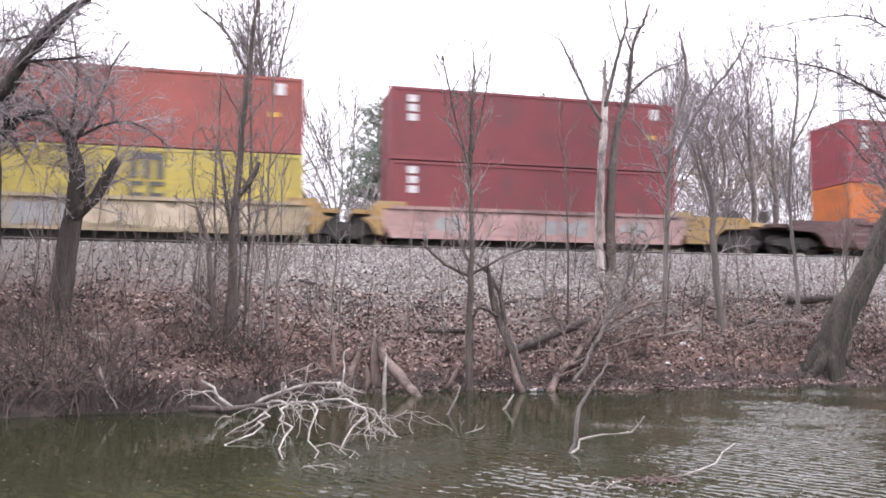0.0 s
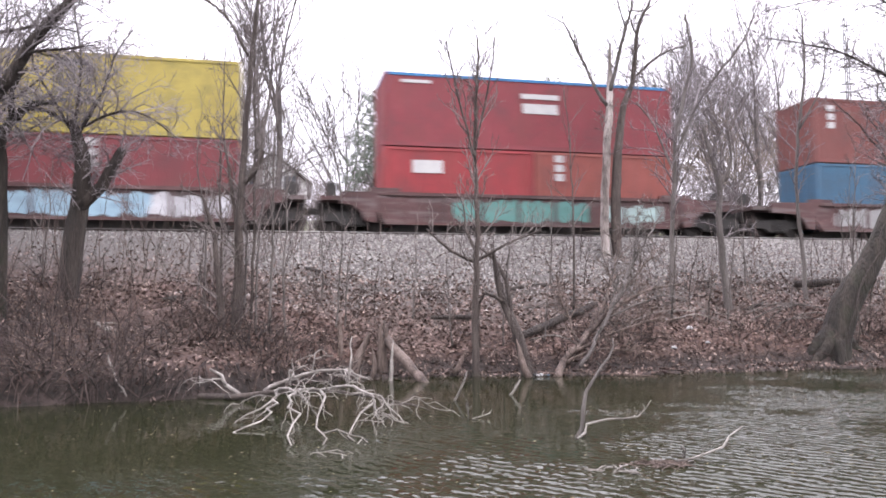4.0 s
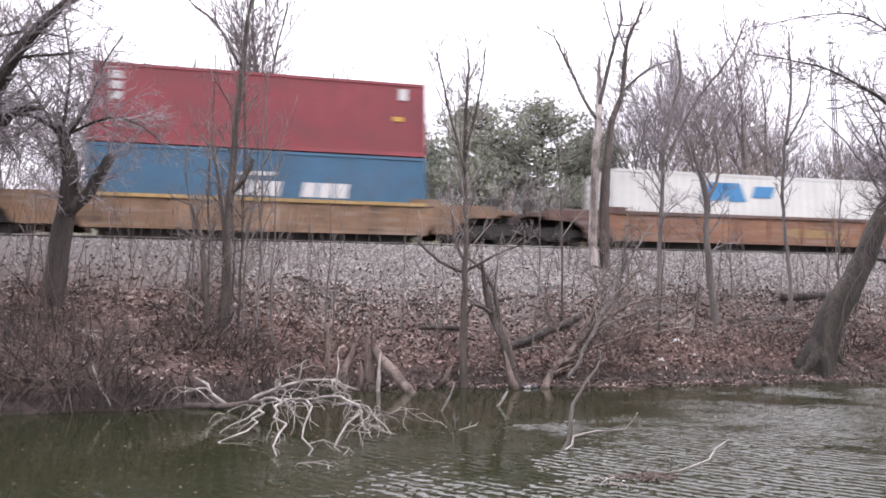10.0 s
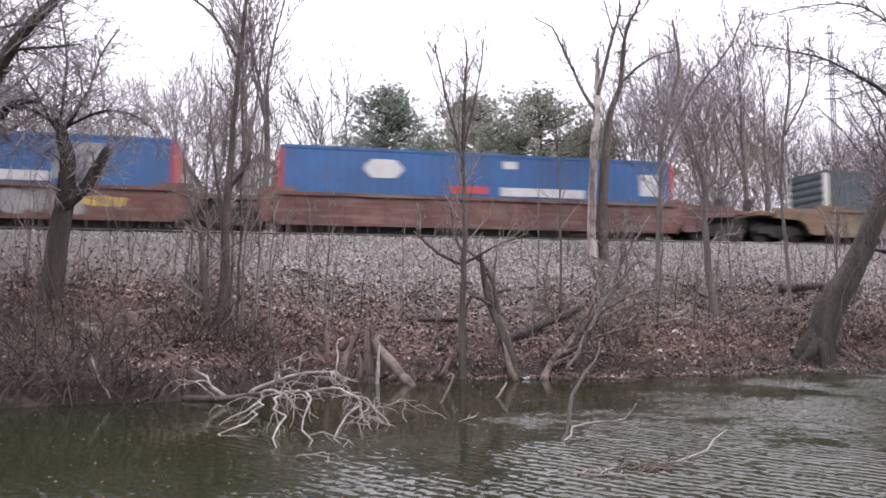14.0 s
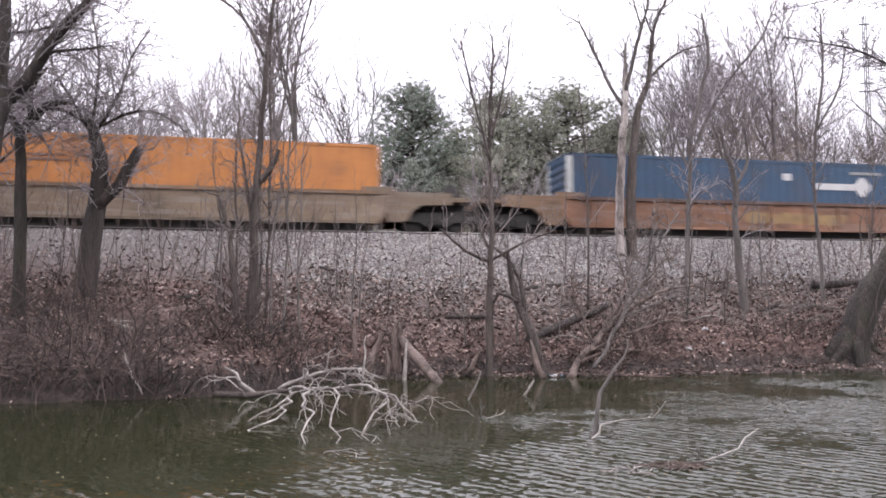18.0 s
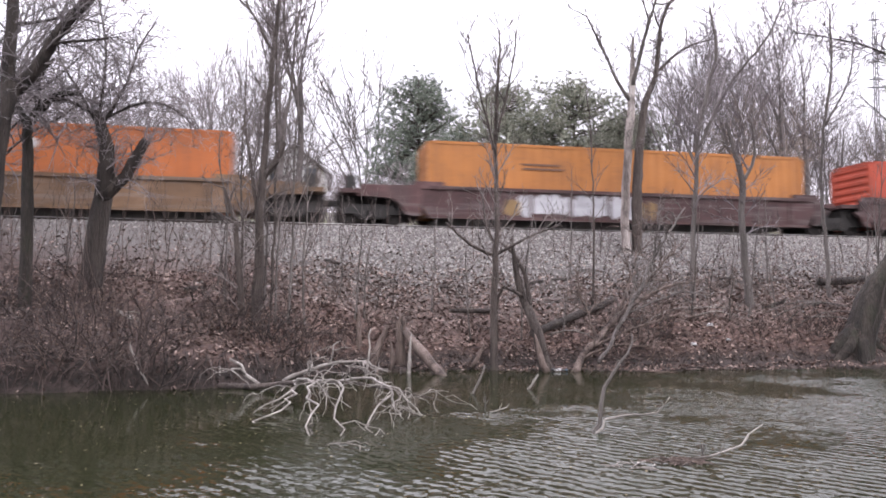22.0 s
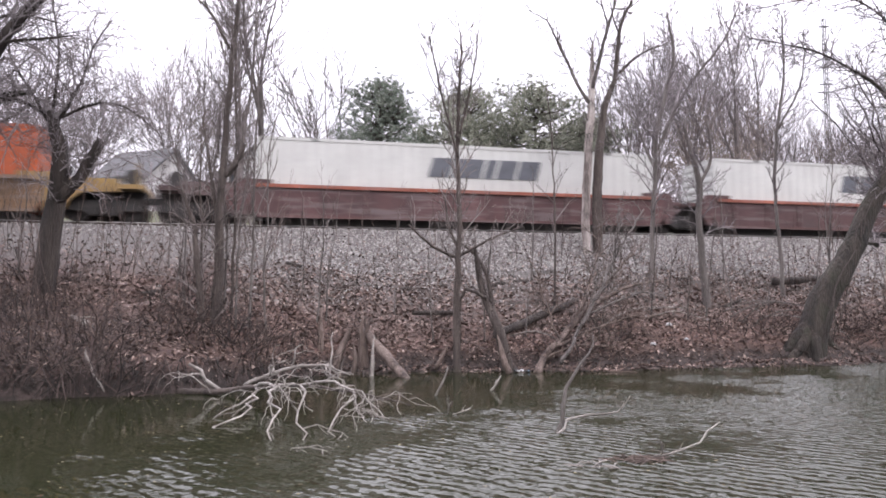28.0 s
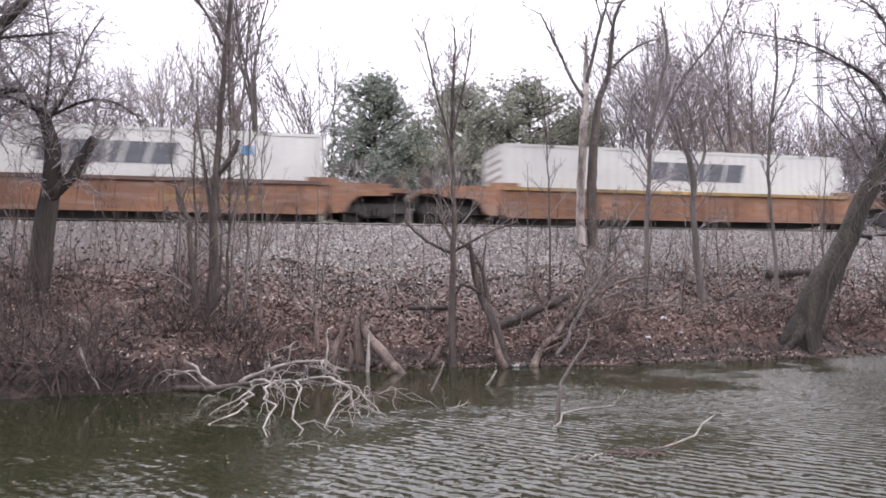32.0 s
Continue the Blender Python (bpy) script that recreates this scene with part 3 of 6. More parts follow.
def sprout(mesh, rng, pts, radii, count, length, depth, rise=0.5, spread=0.9, start=0.3, least=0.006, wobble=0.22, sides=3):
    """Side shoots along a limb, each bending one way, and theirs in turn."""
    turn = rng.uniform(0, 6.28)
    for k in range(count):
        t = start + (1 - start) * (k + rng.random()) / count
        p, r, d = along(pts, radii, min(t, 0.995))
        turn += 2.4 + rng.uniform(-0.5, 0.5)
        e = d.cross(Vector((0.31, 0.87, 0.38))).normalized()
        side = e * math.cos(turn) + d.cross(e) * math.sin(turn)
        a = (d + side * spread * rng.uniform(0.6, 1.1) + Vector((0, 0, rise))).normalized()
        ln = length * rng.uniform(0.5, 1.15) * (1.15 - 0.55 * t)
        q, line, rad = p.copy(), [p.copy()], [max(least, min(r * 0.7, ln * 0.014 + least))]
        segs = 4 if depth > 1 else 3
        bend = perp(a, rng) * wobble * 0.8
        for s in range(segs):
            a = (a + bend + perp(a, rng) * wobble * 0.55 + Vector((0, 0, rise * 0.22))).normalized()
            q = q + a * (ln / segs)
            line.append(q.copy())
            rad.append(max(least * 0.55, rad[0] * (1 - (s + 1) / segs * 0.75)))
        mesh.tube(line, rad, 4 if rad[0] > 0.03 else sides, cap=False)
        if depth > 0:
            sprout(mesh, rng, line, rad, max(3, min(6, int(count * 0.62))), ln * 0.6, depth - 1, rise * 0.8, min(spread, 0.95), 0.2, least, wobble, sides)


def grow(wood, twigs, rng, p, d, length, r, level, kids, fan, up, curl, least):
    """A forking branch: its own line, then side branches in turn about it and one that goes on at its end."""
    segs = 5 if level > 2 else 3 if level else 2
    bend = perp(d, rng) * curl * 0.5
    line, rad = [p.copy()], [r]
    for s in range(segs):
        d = (d + bend + perp(d, rng) * curl * 0.7 + Vector((0, 0, up))).normalized()
        p = p + d * (length / segs)
        line.append(p.copy())
        rad.append(max(least * 0.6, r * (1 - (0.5 if level else 0.7) * (s + 1) / segs)))
    (wood if level > 1 else twigs).tube(line, rad, 6 if r > 0.06 else 4 if r > 0.025 else 3, cap=False)
    if not level:
        return
    turn = rng.uniform(0, 6.28)
    for k in range(kids[level]):
        t = 0.28 + 0.7 * (k + rng.random()) / kids[level]
        q, rq, dq = along(line, rad, t)
        turn += 2.4 + rng.uniform(-0.5, 0.5)
        e = dq.cross(Vector((0.31, 0.87, 0.38))).normalized()
        side = e * math.cos(turn) + dq.cross(e) * math.sin(turn)
        a = fan * rng.uniform(0.65, 1.25)
        grow(wood, twigs, rng, q, (dq * math.cos(a) + side * math.sin(a)).normalized(), length * rng.uniform(0.5, 0.78) * (1.12 - 0.5 * t), max(least, rq * 0.62), level - 1, kids, fan, up, curl, least)
    grow(wood, twigs, rng, p, d, length * rng.uniform(0.45, 0.6), max(least, rad[-1]), level - 1, kids, fan, up, curl, least)


def smooth_line(pts, radii, rng, step=0.4, shake=0.03):
    """A rounded, slightly uneven line through a few points."""
    out, rad = [], []
    for i in range(len(pts) - 1):
        p0, p1, p2, p3 = pts[max(i - 1, 0)], pts[i], pts[i + 1], pts[min(i + 2, len(pts) - 1)]
        k = max(2, int((p2 - p1).length / step))
        for s in range(k):
            t = s / k
            q = 0.5 * ((2 * p1) + (p2 - p0) * t + (2 * p0 - 5 * p1 + 4 * p2 - p3) * t * t + (3 * p1 - p0 - 3 * p2 + p3) * t ** 3)
            out.append(q + Vector((rng.gauss(0, shake), rng.gauss(0, shake), 0)) * (0.3 if i + s == 0 else 1))
            rad.append((radii[i] * (1 - t) + radii[i + 1] * t) * rng.uniform(0.97, 1.03))
    return out + [pts[-1]], rad + [radii[-1]]


def bank_tree(place, stems, bark, label, seed, shoots=(10, 1.2, 1), rise=0.5, start=0.35, name="bare_tree", twig=None, root=0.35, lean=0.0, least=None, slim=1.0, spread=1.1, limb=None, thin=1.0, curl=0.22):
    """A leafless tree of given main stems (across, up, thickness); the twigs grow from them."""
    rng = random.Random(seed)
    least = least or 0.00042 * place[1]
    tree = new(name)
    tree.location = Vector(place) if len(place) == 3 else on_ground(*place)
    wood, crown, limbs = Mesh(), Mesh(), []
    for i, st in enumerate(stems):
        depth = rng.uniform(-0.25, 0.25) if i else 0.0
        pts = [Vector((x, lean * z + depth * min(1.0, k * 0.5) + (rng.gauss(0, 0.06) if k else 0), z)) for k, (x, z, r) in enumerate(st)]
        rad = [r * slim for x, z, r in st]
        if i == 0:
            pts[0].z -= root
        line, rr = smooth_line(pts, rad, rng, 0.3, 0.012)
        if i == 0:
            rr[0] *= 1.35
            rr[1] *= 1.12
        if i == 0:
            wood.tube(line, rr, 10 if rad[0] > 0.12 else 6)
        else:
            rr = [r * thin for r in rr]
            limbs.append(Mesh().tube(line, rr, 8 if rad[0] > 0.12 else 6))
        size = sum((pts[k + 1] - pts[k]).length for k in range(len(pts) - 1))
        c = max(3, int(shoots[0] * size / 4))
        sprout(crown, rng, line, rr, c, shoots[1] * min(1.0, size / 3 + 0.3), shoots[2], rise, spread, start if i == 0 else 0.15, least, curl)
    part("trunk", wood, bark, tree, smooth=True)
    for b in limbs:
        part("limb", b, limb or bark, tree, smooth=True)
    part("crown", crown, twig or m_twig, tree, "fine bare twigs")
    return tagged(tree, label, "tree")


def shrub_mesh(seed, stems, height, spread, least=0.005, depth=1, arch=0.5, tilt=0.25, fill=5):
    rng = random.Random(seed)
    m = Mesh()
    for k in range(stems):
        a, r = rng.uniform(0, 2 * math.pi), rng.random() ** 0.5
        p = Vector((math.cos(a) * r * spread * 0.5, math.sin(a) * r * spread * 0.4, -0.12))
        d = Vector((math.cos(a) * r * 0.5 + rng.gauss(0, tilt), math.sin(a) * r * 0.4 + rng.gauss(0, tilt * 0.8), 1)).normalized()
        ln = height * rng.uniform(0.45, 1.1)
        line, rad, r0 = [p.copy()], [least * 1.9], least * 1.9
        for s in range(5):
            d = (d + perp(d, rng) * 0.22 - Vector((0, 0, arch * 0.22 * s / 3))).normalized()
            p = p + d * ln / 5
            line.append(p.copy())
            rad.append(r0 * (1 - 0.14 * (s + 1)))
        m.tube(line, rad, 3, cap=False)
        sprout(m, rng, line, rad, fill, ln * 0.38, depth, 0.25, 1.0, 0.2, least * 0.75, 0.3)
    return m



# ---- the train ----
L40, L53, L20, CH = 12.19, 16.3, 6.06, 2.896
HALF_W = 1.219


def corrugated(length, pitch, depth, inset=0.2, height=CH):
    """The four walls of a container with pressed vertical ribs."""
    m = Mesh()
    x0, x1 = -length / 2 + inset, length / 2 - inset
    n = max(2, int(round((x1 - x0) / pitch)))
    p = (x1 - x0) / n
    z0, z1 = 0.16, height - 0.11
    for side in (-1, 1):
        xs = []
        for k in range(n):
            a = x0 + k * p
            xs += [(a, 0), (a + p * 0.30, 0), (a + p * 0.48, 1), (a + p * 0.82, 1)]
        xs.append((x1, 0))
        i = len(m.v)
        for x, o in xs:
            y = side * (HALF_W - 0.012 - depth * o)
            m.v += [(x, y, z0), (x, y, z1)]
        for k in range(len(xs) - 1):
            q = (i + 2 * k, i + 2 * k + 2, i + 2 * k + 3, i + 2 * k + 1)
            m.f.append(q if side < 0 else q[::-1])
    return m


def end_wall(length, height=CH):
    """A pressed sheet with vertical ribs, or lying ones on the long containers."""
    m = Mesh()
    x = -length / 2 + 0.012
    if length > 14:
        z0, step = 0.16, (height - 0.27) / 8
        for k in range(8):
            for z, o in ((0, 0.06), (0.3, 0.06), (0.45, 0.0), (0.85, 0.0)):
                m.v += [(x + o, -1.125, z0 + (k + z) * step), (x + o, 1.125, z0 + (k + z) * step)]
        m.v += [(x + 0.06, -1.125, height - 0.11), (x + 0.06, 1.125, height - 0.11)]
        m.f = [(2 * k, 2 * k + 1, 2 * k + 3, 2 * k + 2) for k in range(32)]
        return m
    ys = []
    for k in range(9):
        y = -1.125 + k * 0.25
        ys += [(y, 0.035), (y + 0.05, 0.035), (y + 0.08, 0.0), (y + 0.2, 0.0), (y + 0.23, 0.035)]
    ys.append((1.125, 0.035))
    for y, o in ys:
        m.v += [(x + o, y, 0.16), (x + o, y, height - 0.11)]
    for k in range(len(ys) - 1):
        m.f.append((2 * k, 2 * k + 1, 2 * k + 3, 2 * k + 2))
    return m


def door_leaf(length, s, height=CH):
    x = length / 2
    return Mesh().box(x - 0.07, x - 0.03, min(s * 0.02, s * 1.1), max(s * 0.02, s * 1.1), 0.18, height - 0.13)


def lock_rod(length, y, height=CH):
    x = length / 2
    return Mesh().tube([(x - 0.005, y, 0.2), (x - 0.005, y, height - 0.15)], [0.02, 0.02], 6)


CONT = {}


def container_meshes(length, posts):
    key = (length, posts)
    if key in CONT:
        return CONT[key]
    h = length / 2
    big = length > 14
    ph = posts / 2
    o = {}
    o["side_wall"] = corrugated(length, 0.405 if big else 0.276, 0.02 if big else 0.034).data("side_wall", m_white)
    o["end_wall"] = end_wall(length).data("end_wall", m_white)
    for s in (-1, 1):
        o["door", s] = door_leaf(length, s).data("door", m_white)
        for y in (0.32, 0.8):
            o["rod", s * y] = lock_rod(length, s * y).data("lock_rod", m_white)
    o["roof"] = Mesh().box(-h + 0.1, h - 0.1, -HALF_W + 0.06, HALF_W - 0.06, CH - 0.06, CH - 0.02).data("roof", m_white)
    top, bot = Mesh(), Mesh()
    for s in (-1, 1):
        y0, y1 = sorted((s * HALF_W, s * (HALF_W - 0.08)))
        top.box(-h + 0.18, h - 0.18, y0, y1, CH - 0.115, CH - 0.005)
        bot.box(-h + 0.18, h - 0.18, y0, y1, 0.0, 0.165)
    for x in (-h, h):
        x0, x1 = sorted((x, x - math.copysign(0.1, x)))
        top.box(x0, x1, -HALF_W + 0.17, HALF_W - 0.17, CH - 0.12, CH - 0.005)
        bot.box(x0, x1, -HALF_W + 0.17, HALF_W - 0.17, 0.0, 0.17)
    o["top_rail"], o["bottom_rail"] = top.data("top_rail", m_white), bot.data("bottom_rail", m_white)
    o["corner_post"] = Mesh().box(-0.09, 0.09, -0.08, 0.08, 0.12, CH - 0.12).data("corner_post", m_white)
    o["corner_casting"] = Mesh().box(-0.09, 0.09, -0.084, 0.084, 0, 0.12).data("corner_casting", m_under)
    CONT[key] = o
    return o


def container(length, colour, label, marks=(), roofcol=None, endcol=None, frame_col=None):
    """A shipping container with its base at z 0, its long side along x. marks: (x from the middle, foot, width, height, material, slant)."""
    big = length > 14
    o = container_meshes(length, L40 if big else length)
    c = tagged(new("shipping_container"), label, "container")
    h = length / 2
    part("side_wall", o["side_wall"], colour, c)
    part("end_wall", o["end_wall"], endcol or colour, c)
    for s in (-1, 1):
        leaf = part("door", o["door", s], endcol or colour, c)
        for y in (0.32, 0.8):
            part("lock_rod", o["rod", s * y], m_galv, leaf, "galvanised lock rod")
    part("roof", o["roof"], roofcol or colour, c)
    part("top_rail", o["top_rail"], roofcol or colour, c)
    part("bottom_rail", o["bottom_rail"], colour, c)
    px = L40 / 2 if big else h
    for sx in (-1, 1):
        for sy in (-1, 1):
            p = part("corner_post", o["corner_post"], frame_col or endcol or colour, c)
            p.location = (sx * (h - 0.09), sy * (HALF_W - 0.078), 0)
            for z in (0, CH - 0.12):
                k = part("corner_casting", o["corner_casting"], m_under if big else colour, c)
                k.location = (sx * ((px if big else h) - 0.088), sy * (HALF_W - 0.082), z)
    for x, z, w, hh, mat, slant in marks:
        y0, y1 = -HALF_W - 0.004, -HALF_W + 0.02
        if slant == "eight":
            k = hh * 0.4
            out = [(x - w / 2 + k, z), (x + w / 2 - k, z), (x + w / 2, z + k), (x + w / 2, z + hh - k), (x + w / 2 - k, z + hh), (x - w / 2 + k, z + hh), (x - w / 2, z + hh - k), (x - w / 2, z + k)]
            part("marking", Mesh().slab(out, y0, y1), mat, c, "painted emblem")
            continue
        m = Mesh().slab([(x - w / 2, z), (x + w / 2, z), (x + w / 2 + slant, z + hh), (x - w / 2 + slant, z + hh)], y0, y1)
        part("marking", m, mat, c, "painted emblem")
    return c


def truck_meshes():
    o = {}
    o["wheel"] = Mesh().lathe_y([(-0.07, 0.40), (-0.065, 0.435), (0.03, 0.42), (0.05, 0.45), (0.065, 0.45)], 0, 0.42, 22).data("wheel", m_wheel)
    o["axle"] = Mesh().lathe_y([(-0.95, 0.075), (0.95, 0.075)], 0, 0.42, 10).data("axle", m_under)
    fr = Mesh()
    fr.slab([(-1.25, 0.36), (-1.25, 0.52), (-0.9, 0.62), (-0.5, 0.72), (0.5, 0.72), (0.9, 0.62), (1.25, 0.52), (1.25, 0.36), (0.7, 0.36), (0.42, 0.18), (-0.42, 0.18), (-0.7, 0.36)], -0.07, 0.07)
    o["side_frame"] = fr.data("side_frame", m_under)
    o["bolster"] = Mesh().box(-0.2, 0.2, -1.1, 1.1, 0.45, 0.72).data("bolster", m_under)
    o["spring"] = Mesh().tube([(0, 0, 0.24), (0, 0, 0.5)], [0.08, 0.08], 8).data("spring", m_under)
    return o


TRUCK = truck_meshes()


def truck(parent, x):
    t = part("truck", TRUCK["bolster"], m_under, parent, "dark steel wheel truck")
    t.location = (x, 0, 0)
    for s in (-1, 1):
        f = part("side_frame", TRUCK["side_frame"], m_under, t)
        f.location = (0, s * 1.0, 0)
        for k in (-1, 0, 1):
            sp = part("spring", TRUCK["spring"], m_under, t)
            sp.location = (k * 0.17, s * 1.1, 0)
    for ax in (-0.89, 0.89):
        a = part("axle", TRUCK["axle"], m_under, t)
        a.location = (ax, 0, 0)
        for s in (-1, 1):
            w = part("wheel", TRUCK["wheel"], m_wheel, t)
            w.location, w.rotation_euler = (ax, s * 0.755, 0), (0, 0, math.pi if s < 0 else 0)


def well_car(half, left, right, left_truck, right_truck, body, chord, ends, label, patches=()):
    """A well car round a container of that half length; left and right: how far it reaches past the well; trucks at those distances past it, or none."""
    c = tagged(new("well_car"), label, "rail car")
    w = half + 0.28
    for s in (-1, 1):
        y0, y1 = sorted((s * 1.30, s * 1.42))
        wall = part("side_wall", Mesh().slab([(-w, 0.75), (-w + 0.28, 0.27), (w - 0.28, 0.27), (w, 0.75), (w, 1.33), (-w, 1.33)], y0, y1), body, c)
        y0, y1 = sorted((s * 1.27, s * 1.50))
        part("top_chord", Mesh().box(-w + 0.3, w - 0.3, y0, y1, 1.33, 1.46), chord, c)
        part("bottom_sill", Mesh().box(-w + 0.28, w - 0.28, y0, y1, 0.22, 0.32), body, c)
        k = int(2 * w / 1.55)
        for i in range(k):
            x = -w + 1.1 + (2 * w - 2.2) * i / (k - 1)
            y0, y1 = sorted((s * 1.42, s * 1.49))
            part("rib", Mesh().box(x - 0.05, x + 0.05, y0, y1, 0.32, 1.33), body, wall)
        for e, reach in ((-1, left), (1, right)):
            y0, y1 = sorted((s * 1.24, s * 1.44))
            r = max(0.5, reach - 1.25)
            offs = (left_truck if e < 0 else right_truck) or reach
            leg = min(max(0.42, offs - 1.48), r - 0.25)
            o = [(e * (w - 0.9), 1.46), (e * (w - 0.9), 1.62), (e * (w + 0.25), 1.62), (e * (w + 0.34), 1.46), (e * (w + r - 0.04), 1.44), (e * (w + r - 0.04), 1.0), (e * (w + leg + 0.55), 0.95), (e * (w + leg + 0.2), 0.72), (e * (w + leg), 0.36), (e * (w + leg - 0.2), 0.3), (e * w, 0.3), (e * w, 1.33), (e * (w - 0.3), 1.335), (e * (w - 0.3), 1.46)]
            if e < 0:
                o = o[::-1]
            part("end_plate", Mesh().slab(o, y0, y1), ends, c)
    part("floor", Mesh().box(-w + 0.7, w - 0.7, -1.27, 1.27, 0.22, 0.28), m_under, c)
    for e, reach in ((-1, left), (1, right)):
        x0, x1 = sorted((e * (w + 0.02), e * (w + reach - 0.5)))
        part("end_platform", Mesh().box(x0, x1, -1.22, 1.22, 1.14, 1.3), ends, c)
        part("centre_sill", Mesh().box(x0, x1, -0.34, 0.34, 0.62, 1.138), m_under, c)
        xb0, xb1 = sorted((e * (w + 0.1), e * (w + min(1.2, reach - 0.6))))
        part("brake_gear", Mesh().box(xb0, xb1, -0.95, -0.4, 0.5, 1.1), m_under, c)
        x0, x1 = sorted((e * (w - 0.02), e * (w + 0.02)))
        part("bulkhead", Mesh().box(x0, x1, -1.27, 1.27, 0.36, 1.3), body, c)
        x0, x1 = sorted((e * (w + reach - 0.55), e * (half + reach + 0.02)))
        part("coupler", Mesh().box(x0, x1, -0.11, 0.11, 0.72, 0.95), m_under, c)
        if reach > 2:
            y = -1.15
            x = e * (half + reach - 0.45)
            lad = Mesh().tube([(x, y, 1.1), (x, y, 2.1), (x, y + 0.5, 2.1), (x, y + 0.5, 1.2)], [0.02] * 4, 5)
            part("handrail", lad, ends, c)
            bw = Mesh().lathe_y([(0, 0.28), (0.05, 0.3), (0.09, 0.28)], e * (half + reach - 0.75), 1.75, 14)
            part("brake_wheel", bw, m_under, c)
    if left_truck is not None:
        truck(c, -half - left_truck)
    if right_truck is not None:
        truck(c, half + right_truck)
    for x, z, wd, hh, mat in patches:
        rng = random.Random(int(x * 10) + 77)
        k = max(3, int(wd / 0.5))
        for i in range(k):
            cx, cz = x - wd / 2 + wd * (i + 0.5) / k + rng.uniform(-0.08, 0.08), z + hh * rng.uniform(0.44, 0.56)
            rx, rz = wd / k * rng.uniform(0.62, 0.95), hh * rng.uniform(0.40, 0.55)
            out, ph = [], rng.uniform(0, 6.28)
            for q in range(14):
                a = 2 * math.pi * q / 14
                f = 1 + 0.16 * math.sin(3 * a + ph) + rng.uniform(-0.1, 0.1)
                out.append((cx + rx * f * math.cos(a), min(1.3, max(0.34, cz + rz * f * abs(math.sin(a)) ** 0.7 * (1 if a < math.pi else -1)))))
            part("spray_paint", Mesh().slab(out, -1.426 - 0.0025 * (i % 4), -1.42), mat, c, "sprayed lettering too worn to read")
    return c


P = {k: paint("paint_" + k, v) for k, v in {
    "terracotta": (0.36, 0.085, 0.065), "maroon": (0.245, 0.035, 0.045), "red": (0.42, 0.035, 0.045), "crimson": (0.31, 0.04, 0.055),
    "brown": (0.23, 0.06, 0.05), "yellow": (0.60, 0.49, 0.10), "orange": (0.64, 0.175, 0.03), "light_orange": (0.66, 0.25, 0.05), "blue": (0.042, 0.19, 0.47),
    "deep_blue": (0.035, 0.15, 0.34), "bright_blue": (0.02, 0.24, 0.55), "teal": (0.03, 0.22, 0.40), "steel_blue": (0.045, 0.16, 0.28), "royal": (0.025, 0.14, 0.38), "navy": (0.025, 0.085, 0.17),
    "slate": (0.024, 0.056, 0.085), "green_slate": (0.06, 0.09, 0.10), "white": (0.80, 0.81, 0.77), "scarlet": (0.66, 0.09, 0.035), "vermilion": (0.63, 0.12, 0.025), "bright_red": (0.62, 0.04, 0.035),
}.items()}


def car_paint(name, c, rust):
    return pbr(name, [tuple(0.35 * v for v in c), tuple(0.8 * v for v in c), c, tuple(min(1, 1.35 * v + 0.05) for v in c)], 0.55, 0.75, 0, 0.3, 25, vary=0.14, grime=rust, gscale=0.7, streak=tuple(0.5 * v + 0.5 * r for v, r in zip(c, rust)), smear=tuple(0.55 * v + 0.16 for v in c))


# rust is a brown darkened further: shade on the car sides is put in
C = {k: car_paint("car_" + k, v, r) for k, (v, r) in {
    "tan": ((0.46, 0.37, 0.23), (0.30, 0.25, 0.18)), "pink": ((0.50, 0.31, 0.29), (0.36, 0.23, 0.20)), "yellow": ((0.44, 0.28, 0.09), (0.32, 0.19, 0.09)),
    "maroon": ((0.125, 0.052, 0.05), (0.085, 0.052, 0.05)), "rust": ((0.15, 0.078, 0.056), (0.105, 0.062, 0.05)), "rust_red": ((0.175, 0.066, 0.047), (0.2, 0.125, 0.098)),
    "orange": ((0.33, 0.155, 0.08), (0.22, 0.115, 0.075)), "ochre": ((0.27, 0.155, 0.08), (0.18, 0.11, 0.07)), "olive": ((0.27, 0.195, 0.125), (0.19, 0.13, 0.10)), "chord_yellow": ((0.48, 0.31, 0.10), (0.33, 0.19, 0.08)), "chord_red": ((0.46, 0.12, 0.065), (0.34, 0.10, 0.06)),
}.items()}
S = {k: pbr("spray_" + k, [tuple(0.8 * v for v in c), tuple(min(1, 1.3 * v) for v in c)], 2.0, 0.6, 0, 0.1, 30, grime=tuple(0.55 * v + 0.08 for v in c), gscale=1.6) for k, c in {
    "tan": (0.42, 0.31, 0.27), "cream": (0.6, 0.5, 0.36), "white": (0.72, 0.72, 0.76), "grey": (0.38, 0.38, 0.38), "mint": (0.60, 0.76, 0.62), "sky": (0.42, 0.64, 0.8), "teal": (0.12, 0.32, 0.29), "ice": (0.50, 0.60, 0.66), "aqua": (0.5, 0.68, 0.66), "yellow": (0.6, 0.42, 0.08), "dull_yellow": (0.34, 0.21, 0.08), "green": (0.08, 0.33, 0.22), "frost": (0.62, 0.72, 0.76)}.items()}
m_red_mark = pbr("red_marking", [(0.55, 0.05, 0.05), (0.7, 0.08, 0.08)], 3, 0.6, 0, 0.05, 30)
m_blue_mark = pbr("blue_marking", [(0.03, 0.22, 0.5), (0.06, 0.32, 0.62)], 3, 0.6, 0, 0.05, 30)
m_yellow_mark = pbr("yellow_marking", [(0.6, 0.35, 0.03), (0.75, 0.45, 0.05)], 3, 0.6, 0, 0.05, 30)
